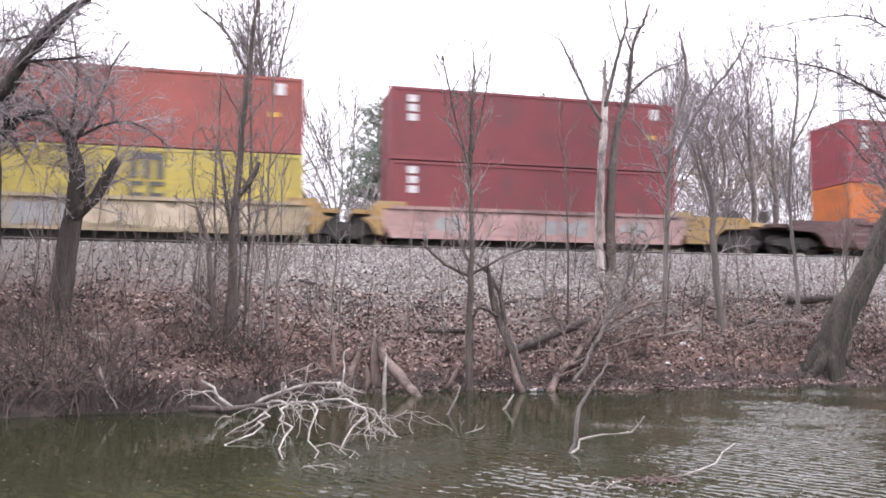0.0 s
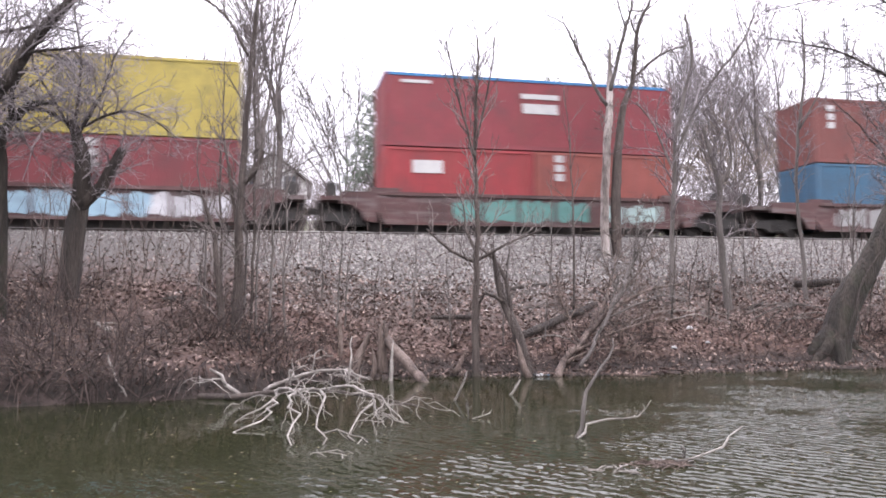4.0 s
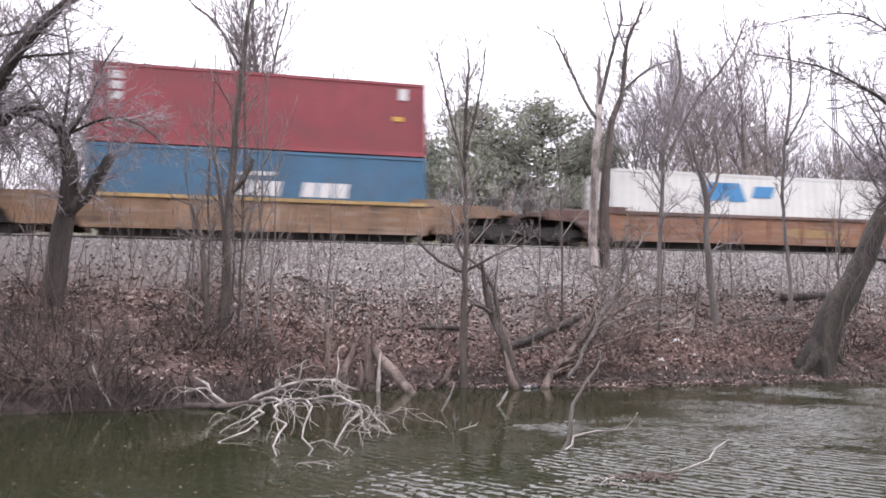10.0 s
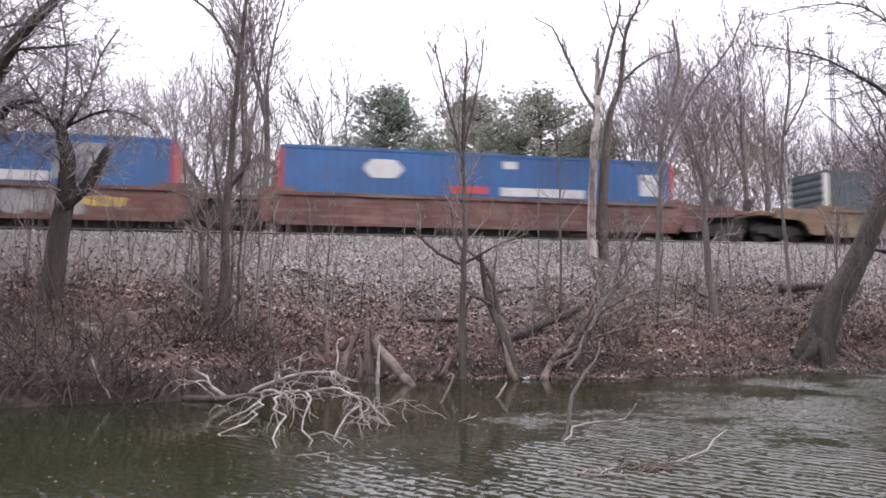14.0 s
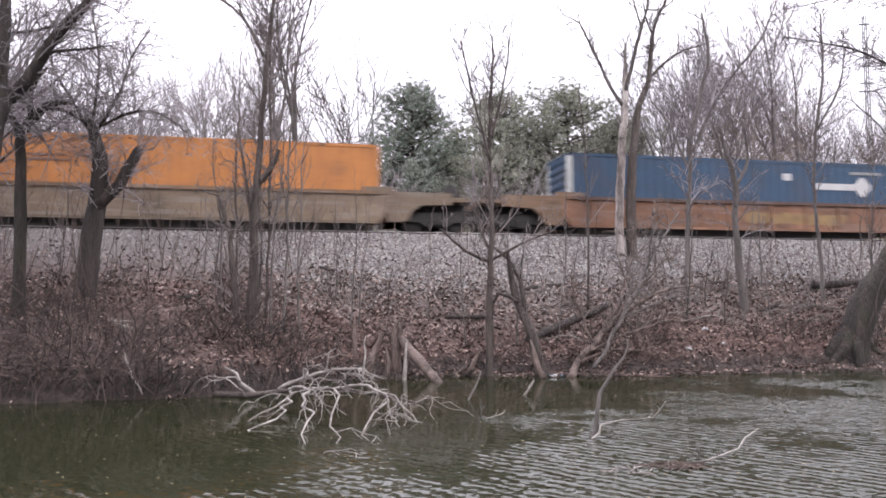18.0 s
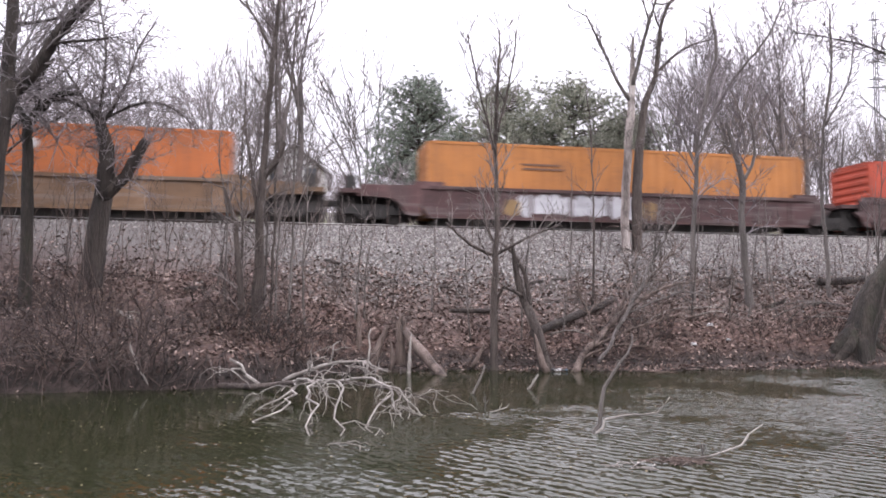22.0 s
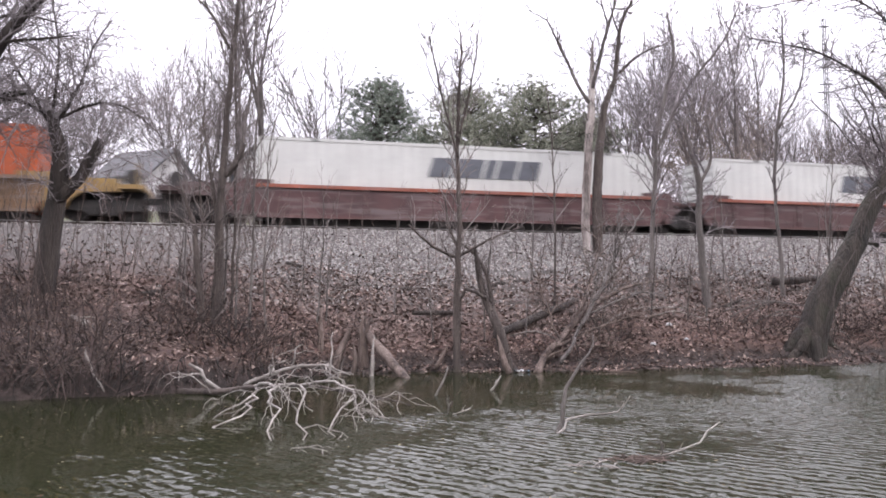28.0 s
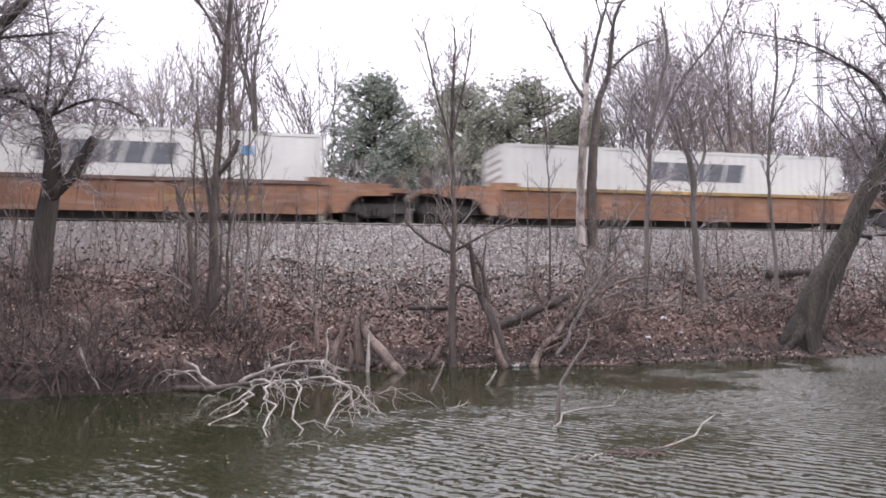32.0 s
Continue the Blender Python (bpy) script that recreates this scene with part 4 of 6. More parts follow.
m_grey_mark = pbr("grey_marking", [(0.28, 0.3, 0.3), (0.4, 0.42, 0.42)], 3, 0.6, 0, 0.05, 30)
m_brown_mark = pbr("brown_marking", [(0.16, 0.07, 0.04), (0.24, 0.11, 0.06)], 3, 0.6, 0, 0.05, 30)
m_slate_mark = pbr("slate_marking", [(0.09, 0.1, 0.12), (0.16, 0.17, 0.2)], 3, 0.6, 0, 0.05, 30)


def bars_v(x, z=2.5, n=3, mat=None, w=0.38, h=0.28, gap=0.1):
    """Stacked bars that stand for upright lettering."""
    return [(x, z - i * (h + gap), w, h, mat or m_white, 0) for i in range(n)]


def bars_h(x, z, n, w, h, mat, slant=0.0, gap=0.25):
    step = w * (1 + gap)
    return [(x + (i - (n - 1) / 2) * step, z, w, h, mat, slant) for i in range(n)]


def emblem(x, z, mat):
    """A dark arched emblem over two open blocks."""
    k = [(x, z + 0.72, 1.14, 0.24, mat, 0)] + [(x + d, z + 0.02, 0.24, 0.70, mat, 0) for d in (-0.45, 0, 0.45)]
    for d in (-0.34, 0.34):
        k += [(x + d, z - 0.22, 0.52, 0.13, mat, 0), (x + d, z - 0.62, 0.52, 0.13, mat, 0), (x + d - 0.19, z - 0.49, 0.14, 0.27, mat, 0)]
    return k


def wordmark(x, z, mat, h=0.76):
    """Slanted blocks that stand for a wide mark."""
    out, at = [], x - 2.25
    for k in (0.85, 1.15, 0.4, 0.75, 0.85):
        out.append((at + k / 2, z, k, h, mat, 0.22))
        at += k + 0.12
    return out


W_WORD = wordmark(0.6, 1.6, m_slate_mark)
RED40 = bars_v(-5.2, 2.3) + [(5.2, 2.2, 0.35, 0.45, m_white, 0), (5.0, 1.35, 0.4, 0.18, m_yellow_mark, 0)]
SMALL = bars_v(5.2, 2.4, 2, m_white, 0.3, 0.15)
SLATS = [(-3.6, 2.05, 1.6, 0.08, m_brown_mark, 0), (-3.5, 1.88, 1.7, 0.08, m_brown_mark, 0)]
DOT = [(1.4, 1.95, 0.5, 0.4, m_white, "eight")]

# One row for each car, from the head of the train: the middle of its load (metres behind the mark), the load's length,
# the car's three colours, its label, spray paint, the lower load and the upper one.
TRAIN = [
    (-11.47, L40, "tan", "tan", "yellow", "faded tan well car, spray paint on its side", [(-3.4, 0.4, 3.0, 0.8, "grey"), (-0.4, 0.45, 2.0, 0.7, "cream"), (2.6, 0.4, 3.4, 0.8, "cream")],
     [(L40, "yellow", "yellow shipping container with a dark emblem", emblem(0.6, 1.75, m_black))], [(L40, "terracotta", "terracotta red shipping container on a yellow one", RED40)]),
    (3.99, L40, "pink", "pink", "yellow", "faded pink well car with yellow ends", [(1.0, 0.5, 1.5, 0.6, "grey"), (-3.8, 0.5, 0.9, 0.6, "grey"), (4.0, 0.6, 1.0, 0.5, "grey")],
     [(L40, "maroon", "maroon shipping container with white bars", bars_v(-5.2, 2.4))], [(L40, "maroon", "maroon shipping container stacked on another", RED40)]),
    (24.87, L40, "maroon", "maroon", "maroon", "dark maroon well car with grey spray paint", [(-2.5, 0.4, 5.4, 0.8, "grey"), (3.8, 0.4, 3.0, 0.8, "tan")],
     [(L20, "orange", "short orange-brown shipping container", []), (L20, "royal", "short blue shipping container, red and white bars", [(0, 2.25, 3.4, 0.2, m_red_mark, 0), (0, 1.7, 2.4, 0.3, m_white, 0)])],
     [(L40, "crimson", "red shipping container on two short ones", RED40)]),
    (42.77, L40, "maroon", "maroon", "maroon", "maroon well car with mint spray paint", [(0.2, 0.38, 4.8, 0.85, "mint"), (4.3, 0.6, 1.4, 0.4, "ice")],
     [(L20, "red", "short red shipping container", []), (L20, "bright_blue", "short bright blue shipping container", [])],
     [(L40, "bright_blue", "bright blue shipping container on two short ones", SMALL)]),
    (60.70, L40, "maroon", "maroon", "maroon", "maroon well car with sky blue spray paint", [(0.6, 0.38, 5.0, 0.85, "sky"), (4.4, 0.4, 2.4, 0.8, "white"), (-3.6, 0.4, 1.6, 0.7, "ice")],
     [(L20, "maroon", "short maroon shipping container", bars_v(-2.4)), (L20, "maroon", "short maroon shipping container", bars_v(-2.0))],
     [(L40, "yellow", "yellow shipping container with a dark emblem", emblem(0.4, 1.7, m_black))]),
]
TRAIN += [
    (78.20, L40, "maroon", "maroon", "maroon", "maroon well car with teal spray paint", [(-0.6, 0.38, 5.4, 0.85, "teal"), (4.2, 0.4, 2.2, 0.8, "aqua")],
     [(L20, "red", "short red shipping container, white bars", [(-1.3, 1.9, 1.2, 0.5, m_white, 0)]), (L20, "terracotta", "short terracotta shipping container", bars_v(-2.0))],
     [(L40, "crimson", "red shipping container with a blue top rail", [(-4.8, 2.5, 1.2, 0.12, m_white, 0), (0.3, 2.1, 1.6, 0.2, m_white, 0), (0.3, 1.5, 1.5, 0.4, m_white, 0)])]),
    (97.35, L40, "maroon", "maroon", "maroon", "maroon well car sprayed pale grey", [(-3.0, 0.38, 4.6, 0.85, "grey"), (2.6, 0.36, 6.2, 0.92, "ice")],
     [(L20, "steel_blue", "short steel-blue shipping container", []), (L20, "deep_blue", "short dark blue shipping container", [])], [(L40, "brown", "brown-red shipping container on a blue one", RED40)]),
    (118.32, L40, "rust", "chord_yellow", "rust", "rusty well car with a yellow top chord", [],
     [(L20, "teal", "short teal shipping container with a white mark", [(-1.7, 1.3, 0.6, 1.2, m_white, 0.1)]), (L20, "maroon", "short maroon shipping container", [])],
     [(L40, "deep_blue", "blue shipping container, red bar over a white patch", [(0.3, 2.05, 2.5, 0.3, m_red_mark, 0), (-0.2, 0.85, 0.75, 1.0, m_white, 0.2), (0.6, 0.85, 0.7, 1.0, m_white, 0), (1.4, 0.85, 0.7, 0.5, m_white, 0)])]),
    (138.24, L40, "rust", "chord_yellow", "rust", "rusty well car with a yellow top chord", [],
     [(L20, "crimson", "short dark red shipping container", [(0.5, 1.9, 0.5, 0.15, m_white, 0)]), (L20, "bright_red", "short bright red shipping container, white bars", [(-1.9, 1.0, 0.9, 0.16, m_white, 0.3), (-1.0, 1.1, 0.7, 0.28, m_white, 0.25), (0.0, 0.95, 0.9, 0.2, m_white, -0.4), (0.8, 1.2, 0.5, 0.3, m_white, 0.3), (1.9, 1.9, 0.8, 0.2, m_white, 0)])],
     [(L40, "blue", "bright blue shipping container with a small white mark", [(-4.7, 2.45, 0.9, 0.16, m_red_mark, 0)] + bars_h(-4.7, 2.08, 4, 0.26, 0.28, m_white, 0.08, 0.2))]),
    (160.30, L40, "rust", "chord_yellow", "rust", "brown rusty rail well car", [],
     [(L40, "red", "red shipping container with a white patch", [(-4.1, 1.9, 1.3, 0.55, m_white, 0)])], [(L40, "yellow", "yellow shipping container with a dark emblem", emblem(0.6, 1.7, m_black))]),
]
TRAIN += [
    (182.35, L40, "ochre", "chord_yellow", "ochre", "ochre well car with a yellow top chord", [],
     [(L40, "steel_blue", "blue shipping container with white bars", bars_h(-0.3, 1.2, 3, 0.5, 0.55, m_white, 0.1, 0.2) + bars_h(2.2, 1.2, 3, 0.5, 0.55, m_white, 0.1, 0.2) + [(-0.3, 1.95, 1.2, 0.15, m_white, 0.2)])], [(L40, "crimson", "dark red shipping container on a blue one", RED40)]),
    (204.44, L53, "orange", "rust", "rust", "rusty orange rail well car", [(1.5, 0.55, 2.8, 0.4, "dull_yellow")],
     [(L53, "white", "long white container with a blue emblem", [(-3.4, 1.7, 1.0, 0.8, m_blue_mark, 0.3), (-2.2, 1.7, 0.9, 0.8, m_blue_mark, -0.3), (-1.0, 1.9, 1.0, 0.5, m_blue_mark, 0.2)])], []),
    (228.34, L53, "rust_red", "rust_red", "rust_red", "rust-red articulated well car", [(-2.0, 0.8, 3.0, 0.4, "tan"), (3.6, 0.75, 0.7, 0.35, "yellow"), (5.6, 0.75, 0.7, 0.3, "yellow")],
     [(L53, "slate", "long dark slate container with a white emblem", [(-4.5, 2.2, 0.4, 0.2, m_white, 0), (4.4, 1.72, 2.2, 0.28, m_white, 0), (5.95, 1.45, 0.85, 0.85, m_white, "eight"), (6.3, 2.42, 2.2, 0.12, m_grey_mark, 0)])], []),
]
TRAIN += [
    (248.23, L53, "rust_red", "rust_red", "rust_red", "rust-red articulated well car, worn spray paint", [(-2.0, 0.4, 7.0, 0.8, "tan"), (3.2, 0.4, 3.6, 0.8, "grey"), (5.8, 0.7, 1.2, 0.4, "yellow")],
     [(L53, "royal", "long blue container with red ends", [(-4.2, 1.75, 1.5, 0.72, m_white, "eight"), (0.7, 2.2, 2.3, 0.5, m_grey_mark, 0), (-0.6, 1.2, 1.2, 0.4, m_red_mark, 0), (2.2, 1.2, 3.6, 0.35, m_white, 0), (4.9, 1.3, 1.6, 1.3, m_grey_mark, 0)])], []),
    (268.08, L53, "rust_red", "rust_red", "rust_red", "rust-red articulated well car", [],
     [(L53, "royal", "long blue container with red ends", [(-4.2, 1.75, 1.5, 0.72, m_white, "eight"), (0.9, 2.3, 0.6, 0.3, m_white, 0), (-0.8, 1.25, 1.5, 0.3, m_red_mark, 0), (2.3, 1.2, 3.6, 0.35, m_white, 0), (7.0, 1.4, 0.8, 0.9, m_white, 0)])], []),
]
TRAIN += [
    (291.96, L53, "olive", "ochre", "ochre", "dull ochre well car of an articulated set", [], [(L53, "green_slate", "long dark grey-green container with white posts", [])], []),
    (311.94, L53, "olive", "ochre", "olive", "olive-brown articulated well car", [(-1.8, 0.6, 0.5, 0.5, "white")], [(L53, "orange", "long orange container with a white mark", SLATS + DOT)], []),
    (331.71, L53, "olive", "ochre", "olive", "olive-brown articulated well car", [], [(L53, "light_orange", "long orange container with dark slats", SLATS)], []),
    (355.61, L53, "orange", "rust", "ochre", "rusty orange-brown well car, yellow patch", [(2.0, 0.5, 4.5, 0.5, "dull_yellow")],
     [(L53, "navy", "long navy container with a white emblem", [(1.8, 2.05, 0.4, 0.3, m_white, 0), (4.1, 1.7, 2.0, 0.28, m_white, 0), (5.5, 1.43, 0.85, 0.85, m_white, "eight"), (5.7, 2.4, 1.6, 0.12, m_grey_mark, 0)])], []),
    (379.29, L53, "olive", "ochre", "olive", "weathered olive well car, tan patches", [(3.0, 0.55, 3.5, 0.5, "grey")], [(L53, "vermilion", "long red-orange container with dark slats", SLATS + DOT)], []),
]
TRAIN += [
    (403.07, L53, "ochre", "ochre", "ochre", "plain ochre yellow well car", [], [(L53, "orange", "long orange container with dark slats", SLATS + DOT)], []),
    (426.66, L53, "maroon", "maroon", "maroon", "maroon well car with white spray paint", [(-2.0, 0.36, 4.9, 0.92, "white"), (0.75, 0.36, 0.7, 0.8, "dull_yellow"), (-4.8, 0.36, 0.6, 0.7, "dull_yellow")], [(L53, "light_orange", "long light orange container with dark slats", SLATS)], []),
    (446.29, L53, "maroon", "maroon", "maroon", "maroon articulated well car", [], [(L53, "scarlet", "long scarlet container with dark slats", SLATS + DOT)], []),
    (465.83, L53, "maroon", "maroon", "maroon", "maroon well car with pale spray paint", [(1.5, 0.36, 0.8, 0.95, "green"), (4.0, 0.34, 4.4, 0.97, "frost"), (6.5, 0.36, 0.9, 0.95, "green")], [(L53, "orange", "long orange container with dark slats", SLATS + DOT)], []),
    (489.48, L53, "olive", "chord_yellow", "yellow", "olive well car with mint stripe and rusty sill", [(-1.0, 0.9, 3.0, 0.25, "mint"), (-4.0, 0.9, 2.0, 0.25, "yellow")],
     [(L53, "light_orange", "long light orange container with a red patch", SLATS + [(1.6, 2.2, 2.0, 0.55, m_red_mark, 0), (0.1, 2.05, 0.3, 0.3, m_white, 0)])], []),
]
TRAIN += [
    (512.58, L53, "ochre", "ochre", "yellow", "worn ochre-yellow rail well car", [], [(L53, "vermilion", "long red-orange container with dark slats", SLATS)], []),
    (536.13, L53, "maroon", "chord_red", "maroon", "maroon well car with a rust-red top chord", [], [(L53, "white", "long white container with slanted dark bars", W_WORD)], []),
    (555.26, L53, "maroon", "chord_red", "maroon", "maroon well car with a rust-red top chord", [], [(L53, "white", "long white container with slanted dark bars", W_WORD + [(5.4, 2.0, 0.3, 0.35, m_blue_mark, 0)])], []),
    (574.40, L53, "maroon", "chord_red", "maroon", "maroon well car with a rust-red top chord", [], [(L53, "light_orange", "long light orange container with dark slats", SLATS)], []),
    (597.78, L53, "orange", "rust", "orange", "rusty orange-brown rail well car", [(4.0, 0.6, 3.0, 0.3, "dull_yellow")], [(L53, "white", "long white container with slanted dark bars", W_WORD + [(5.4, 2.0, 0.4, 0.35, m_blue_mark, 0)])], []),
]
TRAIN += [
    (621.19, L53, "orange", "chord_yellow", "orange", "rusty orange-brown well car with a yellow top chord", [], [(L53, "white", "long white container with slanted dark bars", W_WORD)], []),
]
MOVING = []


def make_train():
    for i, (mid, ln, body, chord, ends, label, spray, lower, upper) in enumerate(TRAIN):
        gap_l = mid - TRAIN[i - 1][0] - ln / 2 - TRAIN[i - 1][1] / 2 if i else 7.0
        gap_r = TRAIN[i + 1][0] - mid - ln / 2 - TRAIN[i + 1][1] / 2 if i + 1 < len(TRAIN) else 7.0
        lt = gap_l / 2 - 1.55 if gap_l > 4.4 else None
        rt = gap_r / 2 - 1.55 if gap_r > 4.4 else gap_r / 2
        car = well_car(ln / 2, gap_l / 2, gap_r / 2, lt, rt, C[body], C[chord], C[ends], label, [(x, z, w, h, S[k]) for x, z, w, h, k in spray])
        car["group"] = "cars of the train"
        MOVING.append((car, mid, 0.0))
        z = 0.38
        for row in (lower, upper):
            if not row:
                continue
            total = sum(r[0] for r in row) + 0.07 * (len(row) - 1)
            x = -total / 2
            for length, colour, lab, marks in row:
                kw = {}
                if "red ends" in lab:
                    kw = dict(endcol=P["bright_red"], frame_col=P["bright_red"])
                elif "white posts" in lab or "slate" in lab or "navy" in lab:
                    kw = dict(frame_col=P["white"])
                elif "blue top rail" in lab:
                    kw = dict(roofcol=P["bright_blue"])
                c = container(length, P[colour], lab, marks, **kw)
                c["group"] = "containers on the train"
                MOVING.append((c, mid + x + length / 2, z))
                x += length + 0.07
            z += CH + 0.05


def run(t):
    """Metres that the train has gone after t seconds."""
    q = t / 10
    return 184.482 * q +5.874 * q ** 2 -1.5369 * q ** 3 +0.0927 * q ** 4


def motions():
    turn = pose(0, 0, 0, 0, 0, THETA)
    for ob, mid, z in MOVING:
        walk(ob, [(t, Matrix.Translation(uvn(mid + 6.44 - run(t), TRACK_N, RAIL_Z + z)) @ turn) for t in range(0, 33, 4)])
    walk(water, [(t, pose(-0.12 * t, -0.05 * t, WATER_Z)) for t in (0, 16, 32)])
    walk(flecks, [(t, pose(0.06 * (16 - t), 0.02 * (16 - t), WATER_Z)) for t in (0, 16, 32)])


make_track()
make_train()

# ---- the bank's trees ----
bank_tree((-9.18, 17.59, 2.04), [[(0, -0.1, 0.256), (0.1, 1.28, 0.229), (0.22, 2.44, 0.202), (0.35, 3.33, 0.175), (0.23, 4.03, 0.135), (0.04, 4.59, 0.067)],
                           [(0.24, 2.44, 0.175), (0.74, 2.99, 0.135), (1.05, 3.61, 0.121), (1.21, 3.89, 0.108)],
                           [(0.22, 4.0, 0.04), (-0.5, 5.2, 0.03), (-1.0, 6.0, 0.022), (-0.9, 6.8, 0.014)], [(0.2, 4.2, 0.04), (0.7, 5.3, 0.032), (0.9, 6.2, 0.024), (1.4, 6.9, 0.014)], [(0.1, 4.4, 0.04), (0.3, 5.9, 0.028), (0.1, 7.3, 0.014)], [(0.25, 4.4, 0.035), (1.2, 4.8, 0.028), (2.0, 4.6, 0.02), (2.6, 4.1, 0.01)], [(0.2, 4.3, 0.05), (-0.8, 4.9, 0.04), (-1.7, 4.7, 0.02)]],
          m_bark_dark, "dark forked tree with a broken stub and upright shoots", 21, (40, 1.6, 2), 0.2, 0.55, slim=1.1, twig=m_far_twig, spread=1.7, least=0.006, curl=0.5)
bank_tree((-9.67, 15.1, 1.18), [[(-0.45, -0.06, 0.301), (-0.4, 2.77, 0.255), (-0.15, 4.98, 0.22), (-0.05, 5.35, 0.197), (0.46, 5.72, 0.15), (0.9, 6.45, 0.139), (1.52, 7.19, 0.116), (2.11, 7.59, 0.081), (2.81, 8.12, 0.046)], [(-0.13, 4.79, 0.208), (-0.19, 6.13, 0.197), (-0.15, 7.37, 0.162), (-0.16, 8.37, 0.116)], [(0.47, 5.77, 0.069), (0.8, 6.19, 0.058), (1.39, 6.38, 0.046), (2.22, 6.4, 0.023)], [(0.06, 6.69, 0.058), (0.65, 6.75, 0.046), (1.19, 6.81, 0.035), (1.98, 6.62, 0.017)]],
          m_bark_dark, "large dark leaning tree with hanging twigs", 22, (25, 1.7, 2), 0.0, 0.5, slim=0.85, twig=m_far_twig, curl=0.5, spread=1.5, thin=0.8)
bank_tree((-10.14, 16.6, 2.67), [[(0.01, -0.19, 0.165), (-0.05, 1.09, 0.153), (-0.08, 2.38, 0.14), (-0.06, 3.37, 0.127), (0.15, 3.8, 0.115), (0.53, 4.03, 0.089), (1.05, 4.1, 0.051)], [(-0.07, 3.17, 0.102), (-0.44, 3.9, 0.089), (-0.85, 4.23, 0.064)], [(0.12, 3.76, 0.076), (0.19, 4.36, 0.064), (0.55, 4.9, 0.038)]],
          m_bark_moss, "slim mossy tree bending over at the top", 32, (15, 1.5, 2), 0.05, 0.6, root=1.2, slim=0.9, twig=m_far_twig, curl=0.5, spread=1.5)
bank_tree((-4.84, 16.61, 1.09), [[(-0.02, -0.06, 0.191), (0.06, 1.51, 0.153), (0.11, 3.05, 0.125), (0.19, 4.61, 0.095), (0.3, 6.34, 0.075), (0.44, 7.83, 0.055), (0.61, 8.93, 0.03)],
                           [(-0.22, -0.3, 0.14), (-0.3, 1.51, 0.102), (-0.43, 2.66, 0.076), (-0.66, 3.44, 0.038)], [(0.1, 3.7, 0.102), (0.4, 4.02, 0.102), (0.65, 4.51, 0.076)],
                           [(0.25, 6.74, 0.055), (-0.28, 7.69, 0.045), (-0.89, 8.24, 0.034), (-1.37, 8.72, 0.02)], [(0.03, 2.66, 0.064), (-0.15, 3.96, 0.051), (-0.3, 5.14, 0.025)]],
          m_bark, "tall many-stemmed bare tree with a broken side limb", 23, (17, 1.35, 2), 0.3, 0.25, slim=0.74, curl=0.35, spread=1.3)
bank_tree((0.67, 18.32, 0.45), [[(0, -0.07, 0.14), (-0.04, 1.1, 0.126), (0.01, 2.5, 0.112), (0.06, 3.91, 0.084), (0.02, 5.35, 0.07), (0.08, 6.81, 0.056), (0.12, 8.44, 0.028)],
                          [(0.04, 2.64, 0.07), (-0.58, 2.92, 0.056), (-1.22, 3.48, 0.028)], [(0.07, 2.71, 0.056), (0.83, 3.13, 0.042), (1.68, 3.46, 0.028)], [(0.01, 2.92, 0.056), (-0.23, 3.48, 0.042), (-0.32, 4.34, 0.028)],
                          [(0.03, 5.2, 0.042), (-0.41, 6.95, 0.035), (-0.69, 8.21, 0.021)], [(0.08, 5.78, 0.042), (0.43, 7.4, 0.028), (0.58, 8.51, 0.021)]],
          m_bark, "slender straight sapling with upright twigs at the water", 24, (17, 1.2, 2), 0.6, 0.3, slim=0.72)
bank_tree((1.97, 18.43, 0.4), [[(0.04, -0.1, 0.212), (-0.27, 0.87, 0.169), (-0.62, 1.71, 0.127), (-0.81, 2.55, 0.085), (-0.86, 2.98, 0.042)], [(-0.44, 1.29, 0.071), (-0.53, 2.27, 0.071), (-0.86, 2.83, 0.056), (-1.17, 3.09, 0.028)],
                          [(-0.62, 1.71, 0.056), (-1.11, 1.92, 0.056), (-1.25, 1.29, 0.042), (-1.21, 0.59, 0.028)]],
          m_bark, "short broken trunk leaning over the water's edge", 25, (12, 0.9, 1), 0.5, 0.4, slim=0.8)
bank_tree((5.68, 26.64, 3.58), [[(-0.0, -0.14, 0.204), (-0.0, 1.85, 0.194), (0.12, 3.94, 0.184), (0.26, 5.42, 0.174), (0.32, 6.56, 0.143), (0.34, 7.35, 0.082), (0.38, 8.07, 0.051)], [(0.22, 5.72, 0.123), (-0.24, 6.47, 0.102), (-0.64, 7.55, 0.082), (-0.99, 8.28, 0.071), (-1.31, 8.93, 0.051), (-1.82, 9.22, 0.031)], [(-0.52, 7.24, 0.061), (-0.85, 7.83, 0.041), (-0.96, 8.52, 0.031)], [(0.32, 6.28, 0.133), (0.69, 7.76, 0.112), (0.92, 8.63, 0.092), (1.15, 9.44, 0.071), (1.08, 10.4, 0.051), (1.3, 11.29, 0.031)], [(0.94, 8.7, 0.061), (0.68, 9.52, 0.051), (0.59, 10.29, 0.031)], [(1.18, 9.31, 0.061), (1.84, 9.42, 0.051), (2.39, 10.07, 0.041), (2.56, 10.84, 0.025)]],
          m_bark_pale, "dead tree with pale peeling bark and forked top", 26, (22, 0.9, 2), 0.3, 0.5, least=0.008, twig=m_bark_grey, slim=0.8, limb=m_bark_grey, thin=0.72)
